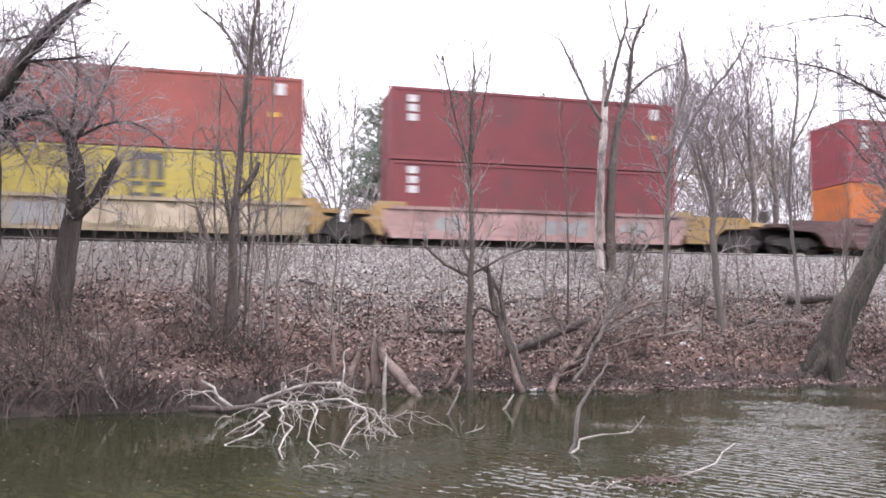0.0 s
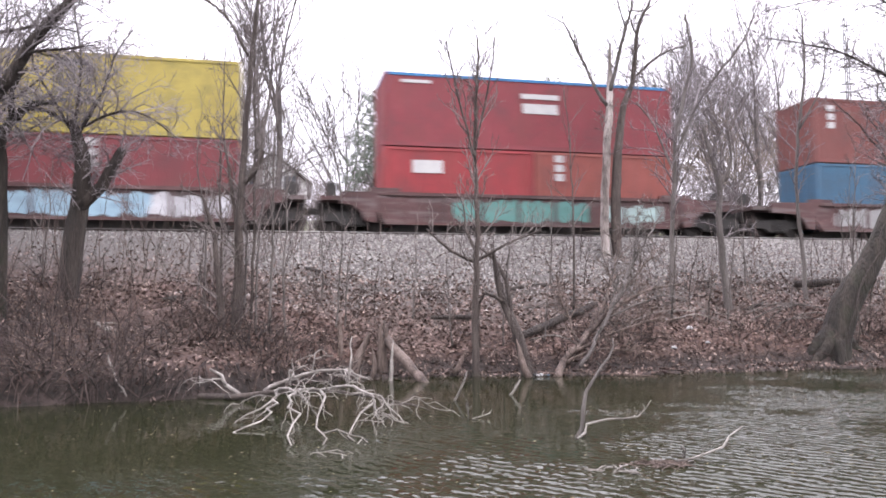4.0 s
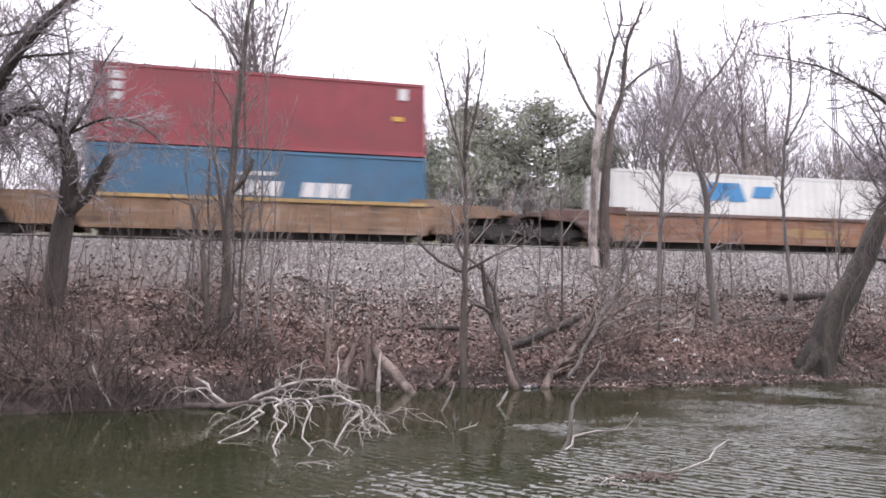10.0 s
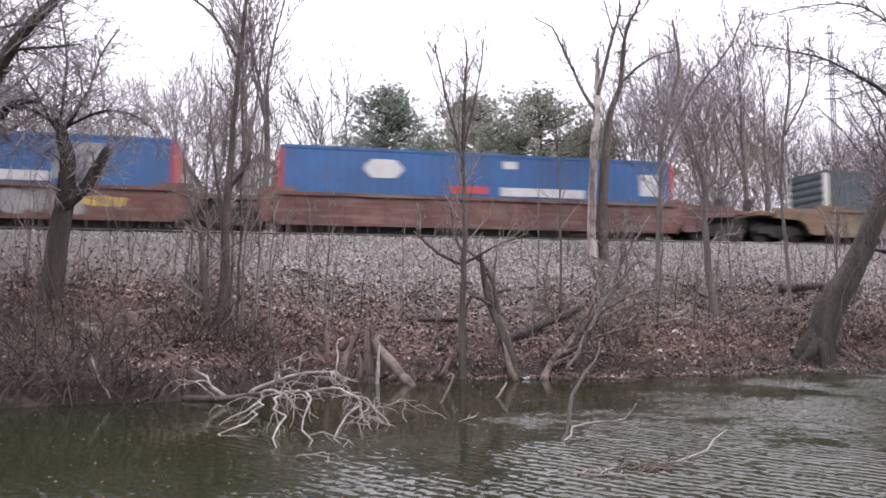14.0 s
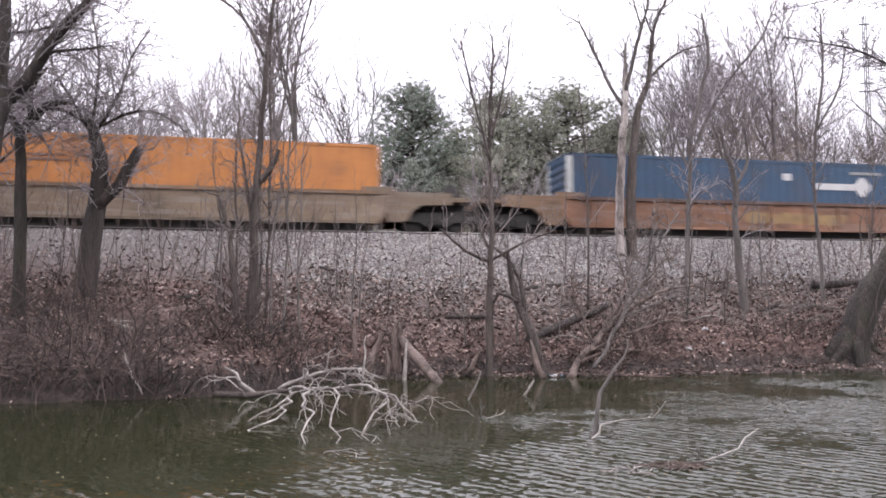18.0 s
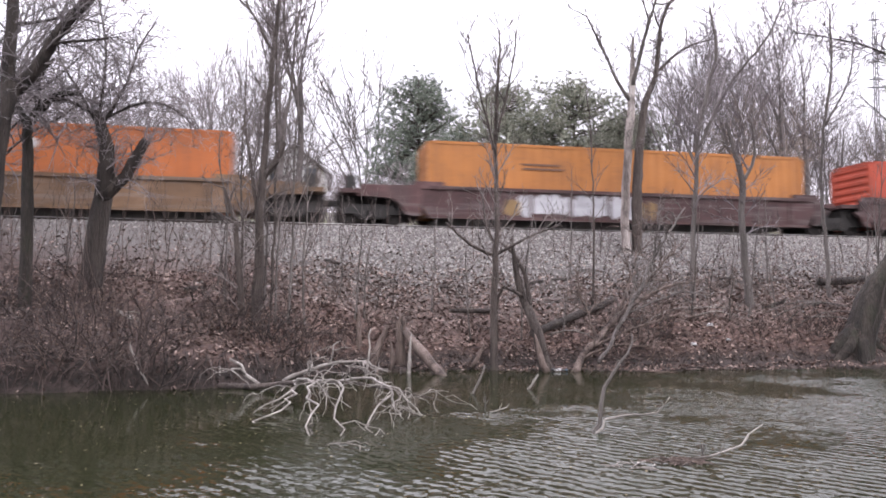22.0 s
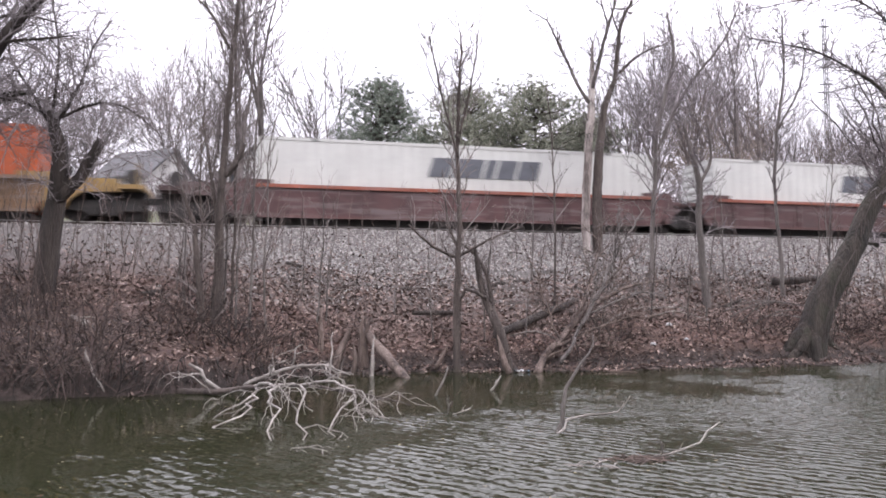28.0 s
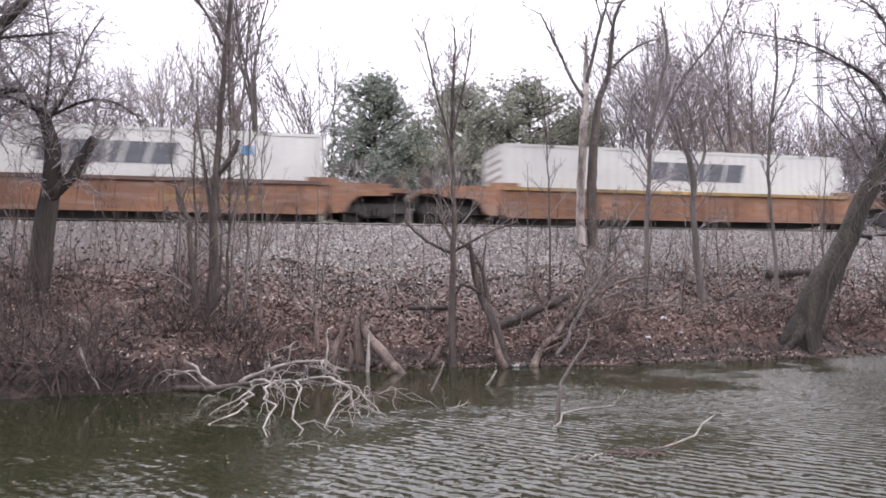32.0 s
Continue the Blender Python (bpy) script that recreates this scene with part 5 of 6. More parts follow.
bank_tree((6.18, 26.83, 3.63), [[(-0.0, -0.14, 0.267), (-0.06, 1.83, 0.247), (0.02, 3.51, 0.226), (0.19, 4.89, 0.185), (0.34, 5.76, 0.165), (0.72, 6.63, 0.123), (0.85, 7.86, 0.103), (0.98, 8.74, 0.082), (1.34, 9.53, 0.062), (1.64, 10.33, 0.031)], [(0.83, 6.84, 0.072), (1.37, 7.34, 0.062), (1.93, 7.71, 0.045), (2.87, 7.99, 0.025)], [(0.93, 8.34, 0.051), (0.65, 9.11, 0.041), (0.56, 9.77, 0.021)]],
          m_bark, "grey straight tree beside a pale dead one", 27, (17, 1.0, 2), 0.3, 0.6, slim=0.75, least=0.008)
bank_tree((6.77, 22.44, 1.62), [[(-0.02, -0.14, 0.138), (0.02, 1.88, 0.12), (0.17, 4.15, 0.103), (0.25, 5.39, 0.103), (0.55, 6.82, 0.086), (0.86, 8.08, 0.069), (0.69, 9.46, 0.052)], [(0.25, 5.03, 0.086), (1.17, 6.91, 0.069), (2.37, 8.45, 0.052), (2.99, 9.73, 0.034)],
                          [(0.2, 4.32, 0.052), (-0.35, 5.92, 0.043), (-0.86, 6.73, 0.034)]],
          m_bark_grey, "thin grey tree with long slanting side limbs", 28, (13, 1.5, 2), 0.2, 0.35, slim=0.62, twig=m_far_twig, spread=1.4)
bank_tree((8.52, 22.43, 1.48), [[(0.01, -0.08, 0.223), (-0.15, 0.99, 0.172), (-0.26, 2.88, 0.138), (-0.21, 4.11, 0.138), (-0.47, 5.17, 0.103), (-0.66, 5.97, 0.052)], [(-0.21, 4.11, 0.086), (0.17, 4.99, 0.069), (-0.04, 6.06, 0.034)]],
          m_bark_grey, "light grey crooked tree with a bent top", 29, (11, 1.3, 2), 0.2, 0.45, slim=0.68, twig=m_far_twig, spread=1.4)
bank_tree((11.15, 23.18, 1.82), [[(0, -0.09, 0.107), (-0.04, 1.73, 0.089), (-0.14, 3.53, 0.071), (0.02, 5.54, 0.071), (0.29, 7.39, 0.053), (0.3, 9.46, 0.036)], [(0.05, 5.72, 0.053), (0.78, 7.02, 0.036), (1.03, 8.33, 0.027)]],
          m_bark_grey, "thin pale sapling on the leafy slope", 30, (11, 1.2, 2), 0.25, 0.4, slim=0.7, twig=m_far_twig, spread=1.3)
mossy = bank_tree((10.55, 20.2, 0.67), [[(-0.24, -0.2, 0.557), (-0.0, 0.58, 0.449), (0.35, 1.51, 0.403), (0.89, 2.37, 0.341), (1.69, 3.86, 0.294), (2.32, 5.04, 0.22), (2.62, 6.32, 0.11), (2.14, 7.29, 0.055), (1.04, 8.1, 0.038), (0.1, 8.46, 0.028), (-1.56, 8.79, 0.014)], [(2.37, 5.36, 0.186), (2.99, 7.45, 0.155), (2.62, 9.17, 0.108), (1.62, 9.88, 0.077), (0.5, 10.0, 0.054), (-1.52, 9.59, 0.028)], [(1.31, 2.92, 0.139), (2.32, 2.96, 0.124), (3.6, 3.46, 0.093)], [(2.49, 5.68, 0.17), (3.58, 7.94, 0.139), (4.06, 10.42, 0.093)], [(1.15, 2.85, 0.2), (1.55, 3.0, 0.16), (1.95, 2.85, 0.13)]],
          m_bark_moss, "thick mossy tree leaning out, with arching limbs", 31, (28, 1.5, 2), 0.0, 0.4, root=0.9, thin=0.4, slim=0.9, twig=m_far_twig, curl=0.4, spread=1.4)
for k in range(4):
    g = random.Random(700 + k)
    vine = Mesh()
    pts, a = [], g.uniform(0, 6.28)
    for q in range(9):
        z = 0.2 + q * 0.5
        r = max(0.3, 0.47 - 0.03 * q) + 0.03
        a += g.uniform(-0.5, 0.7)
        pts.append(Vector((-0.12 + 0.385 * z + r * math.cos(a) * 0.98, -r * abs(math.sin(a)) - 0.02, z)))
    line, rad = smooth_line(pts, [0.014] * 8 + [0.008], g, 0.2, 0.012)
    part("vine", vine.tube(line, rad, 5), m_bark, mossy, "thin climbing vine")
for dx, dy, r in ((-1.2, -0.1, 0.21), (-0.8, -0.35, 0.17), (-0.1, -0.5, 0.15), (1.1, 0.1, 0.17)):
    line, rad = smooth_line([Vector((0.0, 0, 0.95)), Vector((-0.1 + dx * 0.34, dy * 0.5, 0.3)), Vector((-0.12 + dx * 0.62, dy * 0.8, -0.02)), Vector((-0.12 + dx * 1.2, dy, -0.5))], [r * 0.7, r * 1.05, r * 0.8, r * 0.4], random.Random(9), 0.2, 0.012)
    part("root", Mesh().tube(line, rad, 8), m_bark_moss, mossy, smooth=True)


def spreading_tree(x, y, height, limbs, reach, seed, label):
    """A tree whose forked limbs carry a wide mass of fine drooping twigs."""
    rng = random.Random(seed)
    tree = tagged(new("bare_tree"), label, "tree")
    tree.location = on_ground(x, y)
    wood, crown = Mesh(), Mesh()
    fork = height * 0.3
    line, rad = smooth_line([Vector((0, 0, -0.5)), Vector((0.1, 0, fork * 0.5)), Vector((0.0, 0.1, fork))], [0.09, 0.075, 0.06], rng, 0.4, 0.02)
    wood.tube(line, rad, 8)
    for k in range(limbs):
        a = 2 * math.pi * (k + rng.random() * 0.6) / limbs
        up = (height - fork) * rng.uniform(0.5, 1.0)
        out = reach * rng.uniform(0.4, 1.0)
        l2, r2 = smooth_line([line[-1], line[-1] + Vector((math.cos(a) * out * 0.5, math.sin(a) * out * 0.5, up * 0.6)), line[-1] + Vector((math.cos(a) * out, math.sin(a) * out, up))], [0.04, 0.028, 0.012], rng, 0.4, 0.05)
        wood.tube(l2, r2, 6)
        sprout(crown, rng, l2, r2, 16, 1.6, 2, 0.0, 1.5, 0.1, 0.0052, 0.6)
    part("trunk", wood, m_bark_dark, tree, smooth=True)
    part("crown", crown, m_far_twig, tree, "fine tangled twigs")


spreading_tree(-13.0, 18.6, 8.2, 12, 4.6, 41, "bare tree with a dense rounded crown of twigs")
spreading_tree(-15.0, 21.5, 9.4, 11, 5.0, 42, "bare tree with tangled drooping twigs")
spreading_tree(14.8, 22.6, 9.6, 14, 3.8, 43, "bare tree with fine spreading twigs")

# ---- saplings and thickets on the bank ----
def sapling(x, y, h, seed, lean=0.0):
    rng = random.Random(seed)
    st = [(0, 0, 0.0065 * h ** 0.8 + 0.009)]
    dx = 0.0
    for k in range(1, 5):
        dx += lean * h / 4 + rng.gauss(0, 0.05 * h / 4)
        st.append((dx, h * k / 4, (0.0065 * h ** 0.8 + 0.009) * (1 - k * 0.19)))
    return bank_tree((x, y), [st], rng.choice((m_bark, m_bark_grey, m_bark_grey)), "thin bare sapling on the bank", seed, (9, 0.30 * h ** 0.7 + 0.2, 1), 0.7, 0.25, "sapling", root=0.15, least=0.005)


for i, (x, y, h, ln) in enumerate([(-2.9, 18.9, 3.6, 0.03), (-2.7, 19.1, 3.0, 0.08), (-1.0, 20.5, 2.6, 0), (3.6, 21.5, 6.5, -0.01), (3.2, 23.5, 3.5, 0.02), (9.6, 24.0, 3.2, 0.0), (12.6, 23.0, 4.0, 0.0), (13.4, 24.5, 5.0, 0.02),
                                   (-6.4, 18.6, 3.0, 0.05), (-7.2, 20.5, 2.6, -0.04), (-3.6, 20.6, 2.8, 0.02), (2.5, 19.6, 2.4, 0.1), (-10.4, 18.8, 3.2, 0.1), (-11.5, 17.0, 3.6, 0.05), (7.5, 24.5, 3.0, -0.05), (10.1, 22.0, 2.2, 0.15), (15.5, 24.0, 6.0, 0.0), (4.7, 20.4, 2.0, 0.2), (-5.3, 17.2, 6.5, -0.01), (-4.3, 17.5, 7.6, 0.02), (-4.4, 16.8, 5.0, 0.05), (-5.6, 16.9, 4.5, -0.06), (-3.9, 17.6, 5.5, 0.04), (-4.75, 17.7, 8.2, 0.0), (-5.0, 17.9, 6.0, -0.03),
                                   (8.0, 21.4, 3.4, 0.12), (9.0, 21.9, 2.8, -0.1), (7.3, 20.9, 2.6, 0.05), (6.2, 20.8, 3.2, 0.1), (5.6, 21.8, 2.6, -0.06), (11.8, 22.4, 3.0, 0.08), (0.1, 19.2, 2.6, -0.1), (1.4, 19.4, 3.0, 0.07)]):
    sapling(x, y, h, 100 + i, ln)

THICKET = [shrub_mesh(200 + k, 26, 1.1 + 0.25 * (k % 3), 2.0, 0.0075, 1, 1.1, 0.55, 3).data("twig_mass", m_bramble) for k in range(5)]
SHRUB_AT = [(-8.2, 13.9), (-7.2, 13.8), (-6.3, 14.3), (-9.2, 14.6), (-8.4, 15.2), (-7.4, 15.0), (-9.6, 15.9), (-8.6, 16.6), (-10.3, 17.3), (-10.9, 16.2), (-6.1, 15.2), (-5.3, 15.9), (-4.5, 16.3), (-4.9, 16.9), (-4.0, 17.0), (-3.4, 17.6),
            (-5.6, 17.3), (-2.6, 18.4), (-2.0, 18.8), (-9.9, 18.8), (1.6, 18.9), (3.4, 18.9), (4.4, 19.4), (5.0, 20.6)]
SHRUB_AT += [(-11.8, 15.0), (-10.4, 14.6), (12.6, 21.6), (14.0, 22.2), (9.4, 20.6), (8.0, 20.2), (-7.6, 16.6), (-3.0, 17.2), (-7.8, 14.4), (-6.8, 14.0), (-8.9, 15.7), (-6.7, 15.0), (-5.8, 15.7), (-4.3, 16.6), (-9.4, 17.2), (-8.0, 17.4), (-4.6, 15.9), (-3.8, 16.5), (-7.0, 14.3), (-9.0, 13.8), (-5.2, 15.4), (-4.2, 15.9), (-4.9, 16.3), (-3.6, 16.2), (12.0, 20.9), (11.6, 21.3), (9.2, 20.4), (-11.4, 12.6), (-10.5, 12.85), (-9.7, 13.1), (-8.9, 13.2), (-8.1, 13.4), (-7.3, 13.55), (-6.5, 13.75), (-5.8, 13.95), (-10.0, 13.6), (-8.5, 13.7)]
rng = random.Random(9)
for k, (x, y) in enumerate(SHRUB_AT):
    if -8.3 < x < 0 and y * TC - x * TS - float(water_n(x * TC + y * TS)) > 1.3 and k % 5 > 1:
        continue
    s = tagged(new("shrub"), "tangled leafless brown shrub on the bank", "shrub", "thicket on the bank")
    part("twig_mass", THICKET[k % 5], (m_bramble, m_bramble, m_dry_brush)[k % 3], s)
    s.matrix_world = Matrix.Translation(on_ground(x, y, 0.05)) @ pose(0, 0, 0, 0, 0, rng.uniform(0, 360))
    f = rng.uniform(0.75, 1.1)
    s.scale = (f, f, f * rng.uniform(0.55, 1.0))


LOW = [shrub_mesh(230 + k, 18, 0.7, 1.6, 0.007, 1, 1.6, 0.8, 2).data("twig_mass", m_dry_brush) for k in range(3)]
rng = random.Random(19)
for k in range(64):
    u = rng.uniform(-1, 20)
    nw = float(water_n(u))
    p = uvn(u, nw + (27.15 - nw) * (0.06 + 0.4 * rng.random() ** 1.8))
    s = tagged(new("brush"), "low tangle of reddish dry brush on the leaf-strewn slope", "brush", "dry brush on the slope")
    part("twig_mass", LOW[k % 3], m_dry_brush, s)
    s.matrix_world = Matrix.Translation(on_ground(p.x, p.y, 0.03)) @ pose(0, 0, 0, 0, 0, rng.uniform(0, 360))
    f = rng.uniform(0.5, 1.05)
    s.scale = (f, f, f * rng.uniform(0.4, 0.8))


# ---- woods beyond the track ----
def wood_tree(seed, height, limbs, lean, fork, kids, fan=0.6, up=0.05, least=0.0165, twig=None, label="tall leafless grey tree beyond the railway"):
    """A far bare tree: a trunk that forks into rising limbs with a fine crown, standing at the origin."""
    rng = random.Random(seed)
    tree = tagged(new("bare_tree"), label, "tree", "woods beyond the track")
    wood, crown = Mesh(), Mesh()
    fork = height * fork
    r0 = 0.012 * height
    line, rad = smooth_line([Vector((0, 0, -0.4)), Vector((rng.gauss(0, 0.1), 0, fork * 0.5)), Vector((rng.gauss(0, 0.2), 0, fork))], [r0, r0 * 0.85, r0 * 0.7], rng, 0.8, 0.02)
    wood.tube(line, rad, 7)
    for k in range(limbs):
        a = 2 * math.pi * (k + rng.random() * 0.7) / limbs
        t = lean * rng.uniform(0.35, 1.15)
        d = Vector((math.cos(a) * math.sin(t), math.sin(a) * math.sin(t), math.cos(t)))
        at, ra, _ = along(line, rad, 1 - 0.45 * rng.random())
        grow(wood, crown, rng, at, d, (height - fork) * rng.uniform(0.5, 0.66), ra * 0.55, 3, kids, fan, up, 0.16, least)
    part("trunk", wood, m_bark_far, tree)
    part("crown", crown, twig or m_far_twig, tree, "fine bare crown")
    return tree


def pine(seed, height, width, needles, label):
    rng = random.Random(seed)
    tree = tagged(new("pine_tree"), label, "tree", "pines beyond the track")
    part("trunk", Mesh().tube([(0, 0, -0.3), (0.1, 0, height * 0.5), (0, 0, height * 0.93)], [height * 0.018, height * 0.012, 0.03], 8), m_bark_dark, tree)
    branch = Mesh()
    tuft_v, tuft_f = [], []
    z = height * 0.08
    while z < height * 0.97:
        t = z / height
        reach = width * 0.5 * (1 - t ** 2.6) ** 0.75
        for k in range(rng.randint(6, 8)):
            a = rng.uniform(0, 2 * math.pi)
            r = reach * rng.uniform(0.35, 1.12) + 0.2
            p0 = Vector((0, 0, z + rng.gauss(0, height * 0.02)))
            p2 = Vector((math.cos(a) * r, math.sin(a) * r, p0.z + r * rng.uniform(-0.05, 0.5)))
            p1 = p0.lerp(p2, 0.55) - Vector((0, 0, r * 0.06))
            branch.tube([p0, p1, p2], [0.05, 0.035, 0.015], 4, cap=False)
            for j in range(max(7, int(r * 12))):
                c = p0.lerp(p2, 1.06 - 0.7 * rng.random() ** 1.6) + Vector((rng.gauss(0, 0.34), rng.gauss(0, 0.34), rng.gauss(0.05, 0.26)))
                for n in range(14):
                    d = Vector((rng.gauss(0, 1), rng.gauss(0, 1), rng.gauss(0.4, 0.9))).normalized()
                    s = perp(d, rng) * 0.02
                    q = c + d * rng.uniform(0.12, 0.30)
                    i = len(tuft_v)
                    tuft_v.extend([tuple(c - s), tuple(c + s), tuple(q)])
                    tuft_f.append((i, i + 1, i + 2))
        z += height * 0.030
    part("limb_frame", branch, m_bark, tree)
    tm = Mesh()
    tm.v, tm.f = tuft_v, tuft_f
    part("needle_mass", tm, needles, tree)
    return tree


KIDS, FEW = (0, 3, 5, 5), (0, 2, 3, 4)
WOOD = [wood_tree(300, 12, 6, 0.55, 0.22, KIDS), wood_tree(301, 13.5, 4, 0.32, 0.34, KIDS, 0.5, 0.09), wood_tree(302, 11.5, 9, 0.85, 0.1, KIDS, 0.55, 0.07, 0.019), wood_tree(303, 14, 3, 0.2, 0.45, KIDS, 0.5, 0.1),
        wood_tree(304, 12, 7, 0.7, 0.14, KIDS, 0.55, 0.06), wood_tree(305, 12, 5, 0.6, 0.25, FEW, 0.65, 0.04, 0.03), wood_tree(306, 12, 6, 0.75, 0.18, FEW, 0.6, 0.05, 0.03),
        wood_tree(307, 9, 6, 0.6, 0.15, KIDS, 0.7, 0.02, 0.017, m_tan_twig, "leafless tree with tan-brown twigs beyond the railway"), wood_tree(308, 11.5, 5, 0.5, 0.1, (0, 3, 4, 4), 0.6, 0.07, 0.019, m_bark_far, "open bare tree with a few forked stems")]
rng = random.Random(31)


def stand(proto, x, y, scale=1.0, first=[True] * 9):
    i = WOOD.index(proto)
    m = Matrix.Translation(on_ground(x, y)) @ pose(0, 0, 0, 0, 0, rng.uniform(0, 360))
    ob = proto
    if first[i]:
        proto.matrix_basis = m
        first[i] = False
    else:
        ob = copy_thing(proto, m)
    ob.scale = (scale, scale, scale * rng.uniform(0.92, 1.08))
    return ob


NEAR_WOODS = [(2, -15.9, 50, 1.25), (4, -19.5, 58, 1.2), (8, -7.3, 48, 1.15), (1, -10.9, 42.5, 1.3), (3, -10.3, 43.5, 1.3), (4, -24, 50, 1.0), (2, -28, 56, 1.1), (0, -31, 52, 1.1), (1, -36, 58, 1.1), (8, -12.6, 55, 0.9), (8, -3.2, 55, 0.95)]
NEAR_WOODS += [(1, 12.6, 46, 0.9), (3, 13.9, 45, 0.95), (0, 15.4, 50, 1.15), (1, 17.0, 46, 1.05), (7, 18.6, 48, 1.05), (3, 19.8, 47, 1.15), (4, 20.6, 54, 1.15), (3, 22.6, 50, 1.1), (7, 22.2, 55, 1.15), (1, 25.0, 55, 0.85), (2, 28.5, 60, 0.9), (7, 31.0, 58, 1.0), (4, 27.5, 56, 0.8), (0, 33.5, 57, 0.7),
               (4, 34.0, 60, 0.8), (0, 38.0, 64, 0.8), (2, 43, 62, 0.85), (1, 17.0, 60, 1.05), (0, 12.0, 60, 0.85), (4, 24, 62, 1.1)]
for p, x, y, s in NEAR_WOODS:
    stand(WOOD[p], x, y, s)
for k in range(54):
    x = -105 + 235 * (k + rng.random() * 0.8) / 54
    stand(WOOD[rng.choice((5, 6))], x, rng.uniform(80, 125), rng.uniform(0.75, 1.25))

PINES = [(pine(400, 9.0, 5.8, m_needle, "dark green pine with dense ragged branches"), -3.2, 46), (pine(401, 8.6, 7.2, m_needle_b, "dull green pine beyond the railway"), 2.5, 48), (pine(402, 9.0, 9.0, m_needle_b, "broad dull green pine beyond the railway"), 6.9, 48), (pine(403, 7.4, 6.6, m_needle_b, "low dull green pine"), 11.0, 50), (pine(404, 6.4, 4.0, m_needle, "low green pine beside a taller one"), -0.6, 52)]
for t, x, y in PINES:
    t.location = on_ground(x, y)

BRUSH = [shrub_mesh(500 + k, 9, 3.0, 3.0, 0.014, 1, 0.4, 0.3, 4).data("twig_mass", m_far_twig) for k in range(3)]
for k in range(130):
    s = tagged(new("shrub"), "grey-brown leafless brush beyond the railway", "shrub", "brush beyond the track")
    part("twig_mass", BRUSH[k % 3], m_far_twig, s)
    u, n = -34 + 86 * (k + rng.random()) / 130, rng.uniform(33.5, 44)
    p = uvn(u, n)
    s.matrix_world = Matrix.Translation(on_ground(p.x, p.y, 0.1)) @ pose(0, 0, 0, 0, 0, rng.uniform(0, 360))
    f = rng.uniform(0.9, 1.7)
    s.scale = (f, f, f)


# ---- fallen wood, stumps and litter ----
def fallen(name, lines, mat, label, seed, shoots=None, category="branch", sides=7):
    """Dead wood: limbs given as (x, y, z, thickness), with crooked side shoots."""
    rng = random.Random(seed)
    base = Vector(lines[0][0][:3])
    ob = new(name)
    ob.location = base
    wood, thin = Mesh(), Mesh()
    for ln in lines:
        pts = [Vector(p[:3]) - base for p in ln]
        l2, r2 = smooth_line(pts, [p[3] for p in ln], rng, 0.22, 0.035 if shoots else 0.012)
        wood.tube(l2, r2, sides)
        if shoots:
            sprout(thin, rng, l2, r2, shoots[0], shoots[1], shoots[2], shoots[3], 1.1, 0.4, 0.009, 0.55, 4)
    part("limb", wood, mat, ob, smooth=True)
    if shoots:
        tagged(part("brushwood", thin, mat, ob), kind="stuff")
    return tagged(ob, label, category)


FORKS = [[(-5.95, 14.75, 0.62, 0.085), (-5.33, 14.4, 0.34, 0.078), (-4.6, 14.2, 0.34, 0.068), (-3.97, 13.95, 0.36, 0.06), (-3.2, 13.4, 0.5, 0.045), (-2.4, 12.6, 0.62, 0.034), (-1.6, 12.2, 0.6, 0.024), (-0.9, 12.1, 0.48, 0.016), (-0.32, 12.13, 0.33, 0.009)],
         [(-3.2, 13.4, 0.5, 0.032), (-2.6, 12.0, 0.72, 0.024), (-2.3, 10.8, 0.66, 0.018), (-2.05, 9.9, 0.5, 0.014), (-1.96, 9.27, 0.28, 0.009)],
         [(-2.6, 12.8, 0.6, 0.028), (-2.0, 11.6, 0.72, 0.02), (-1.75, 10.4, 0.62, 0.015), (-1.6, 9.3, 0.28, 0.009)],
         [(-2.2, 12.5, 0.62, 0.028), (-1.5, 11.4, 0.8, 0.02), (-1.1, 10.5, 0.68, 0.016), (-1.3, 9.9, 0.45, 0.013), (-1.19, 9.55, 0.28, 0.009)],
         [(-3.4, 13.6, 0.5, 0.04), (-2.6, 13.4, 0.8, 0.034), (-1.9, 13.2, 0.9, 0.026), (-1.4, 13.0, 0.75, 0.014)]]
FORKS += [[(-3.0, 13.0, 0.55, 0.02), (-2.9, 12.0, 0.5, 0.016), (-3.1, 11.4, 0.38, 0.012), (-3.22, 11.07, 0.28, 0.009)],
          [(-2.9, 12.6, 0.55, 0.02), (-2.7, 11.2, 0.45, 0.015), (-2.85, 10.5, 0.34, 0.012), (-2.88, 10.19, 0.28, 0.009)],
          [(-3.9, 13.9, 0.36, 0.045), (-4.2, 13.9, 0.6, 0.036), (-4.5, 13.9, 0.88, 0.028)],
          [(-1.6, 12.2, 0.6, 0.018), (-1.1, 11.6, 0.62, 0.014), (-0.66, 10.97, 0.28, 0.008)],
          [(-1.75, 12.6, 0.6, 0.02), (-1.72, 12.7, 1.2, 0.014), (-1.68, 12.8, 1.5, 0.009)]]


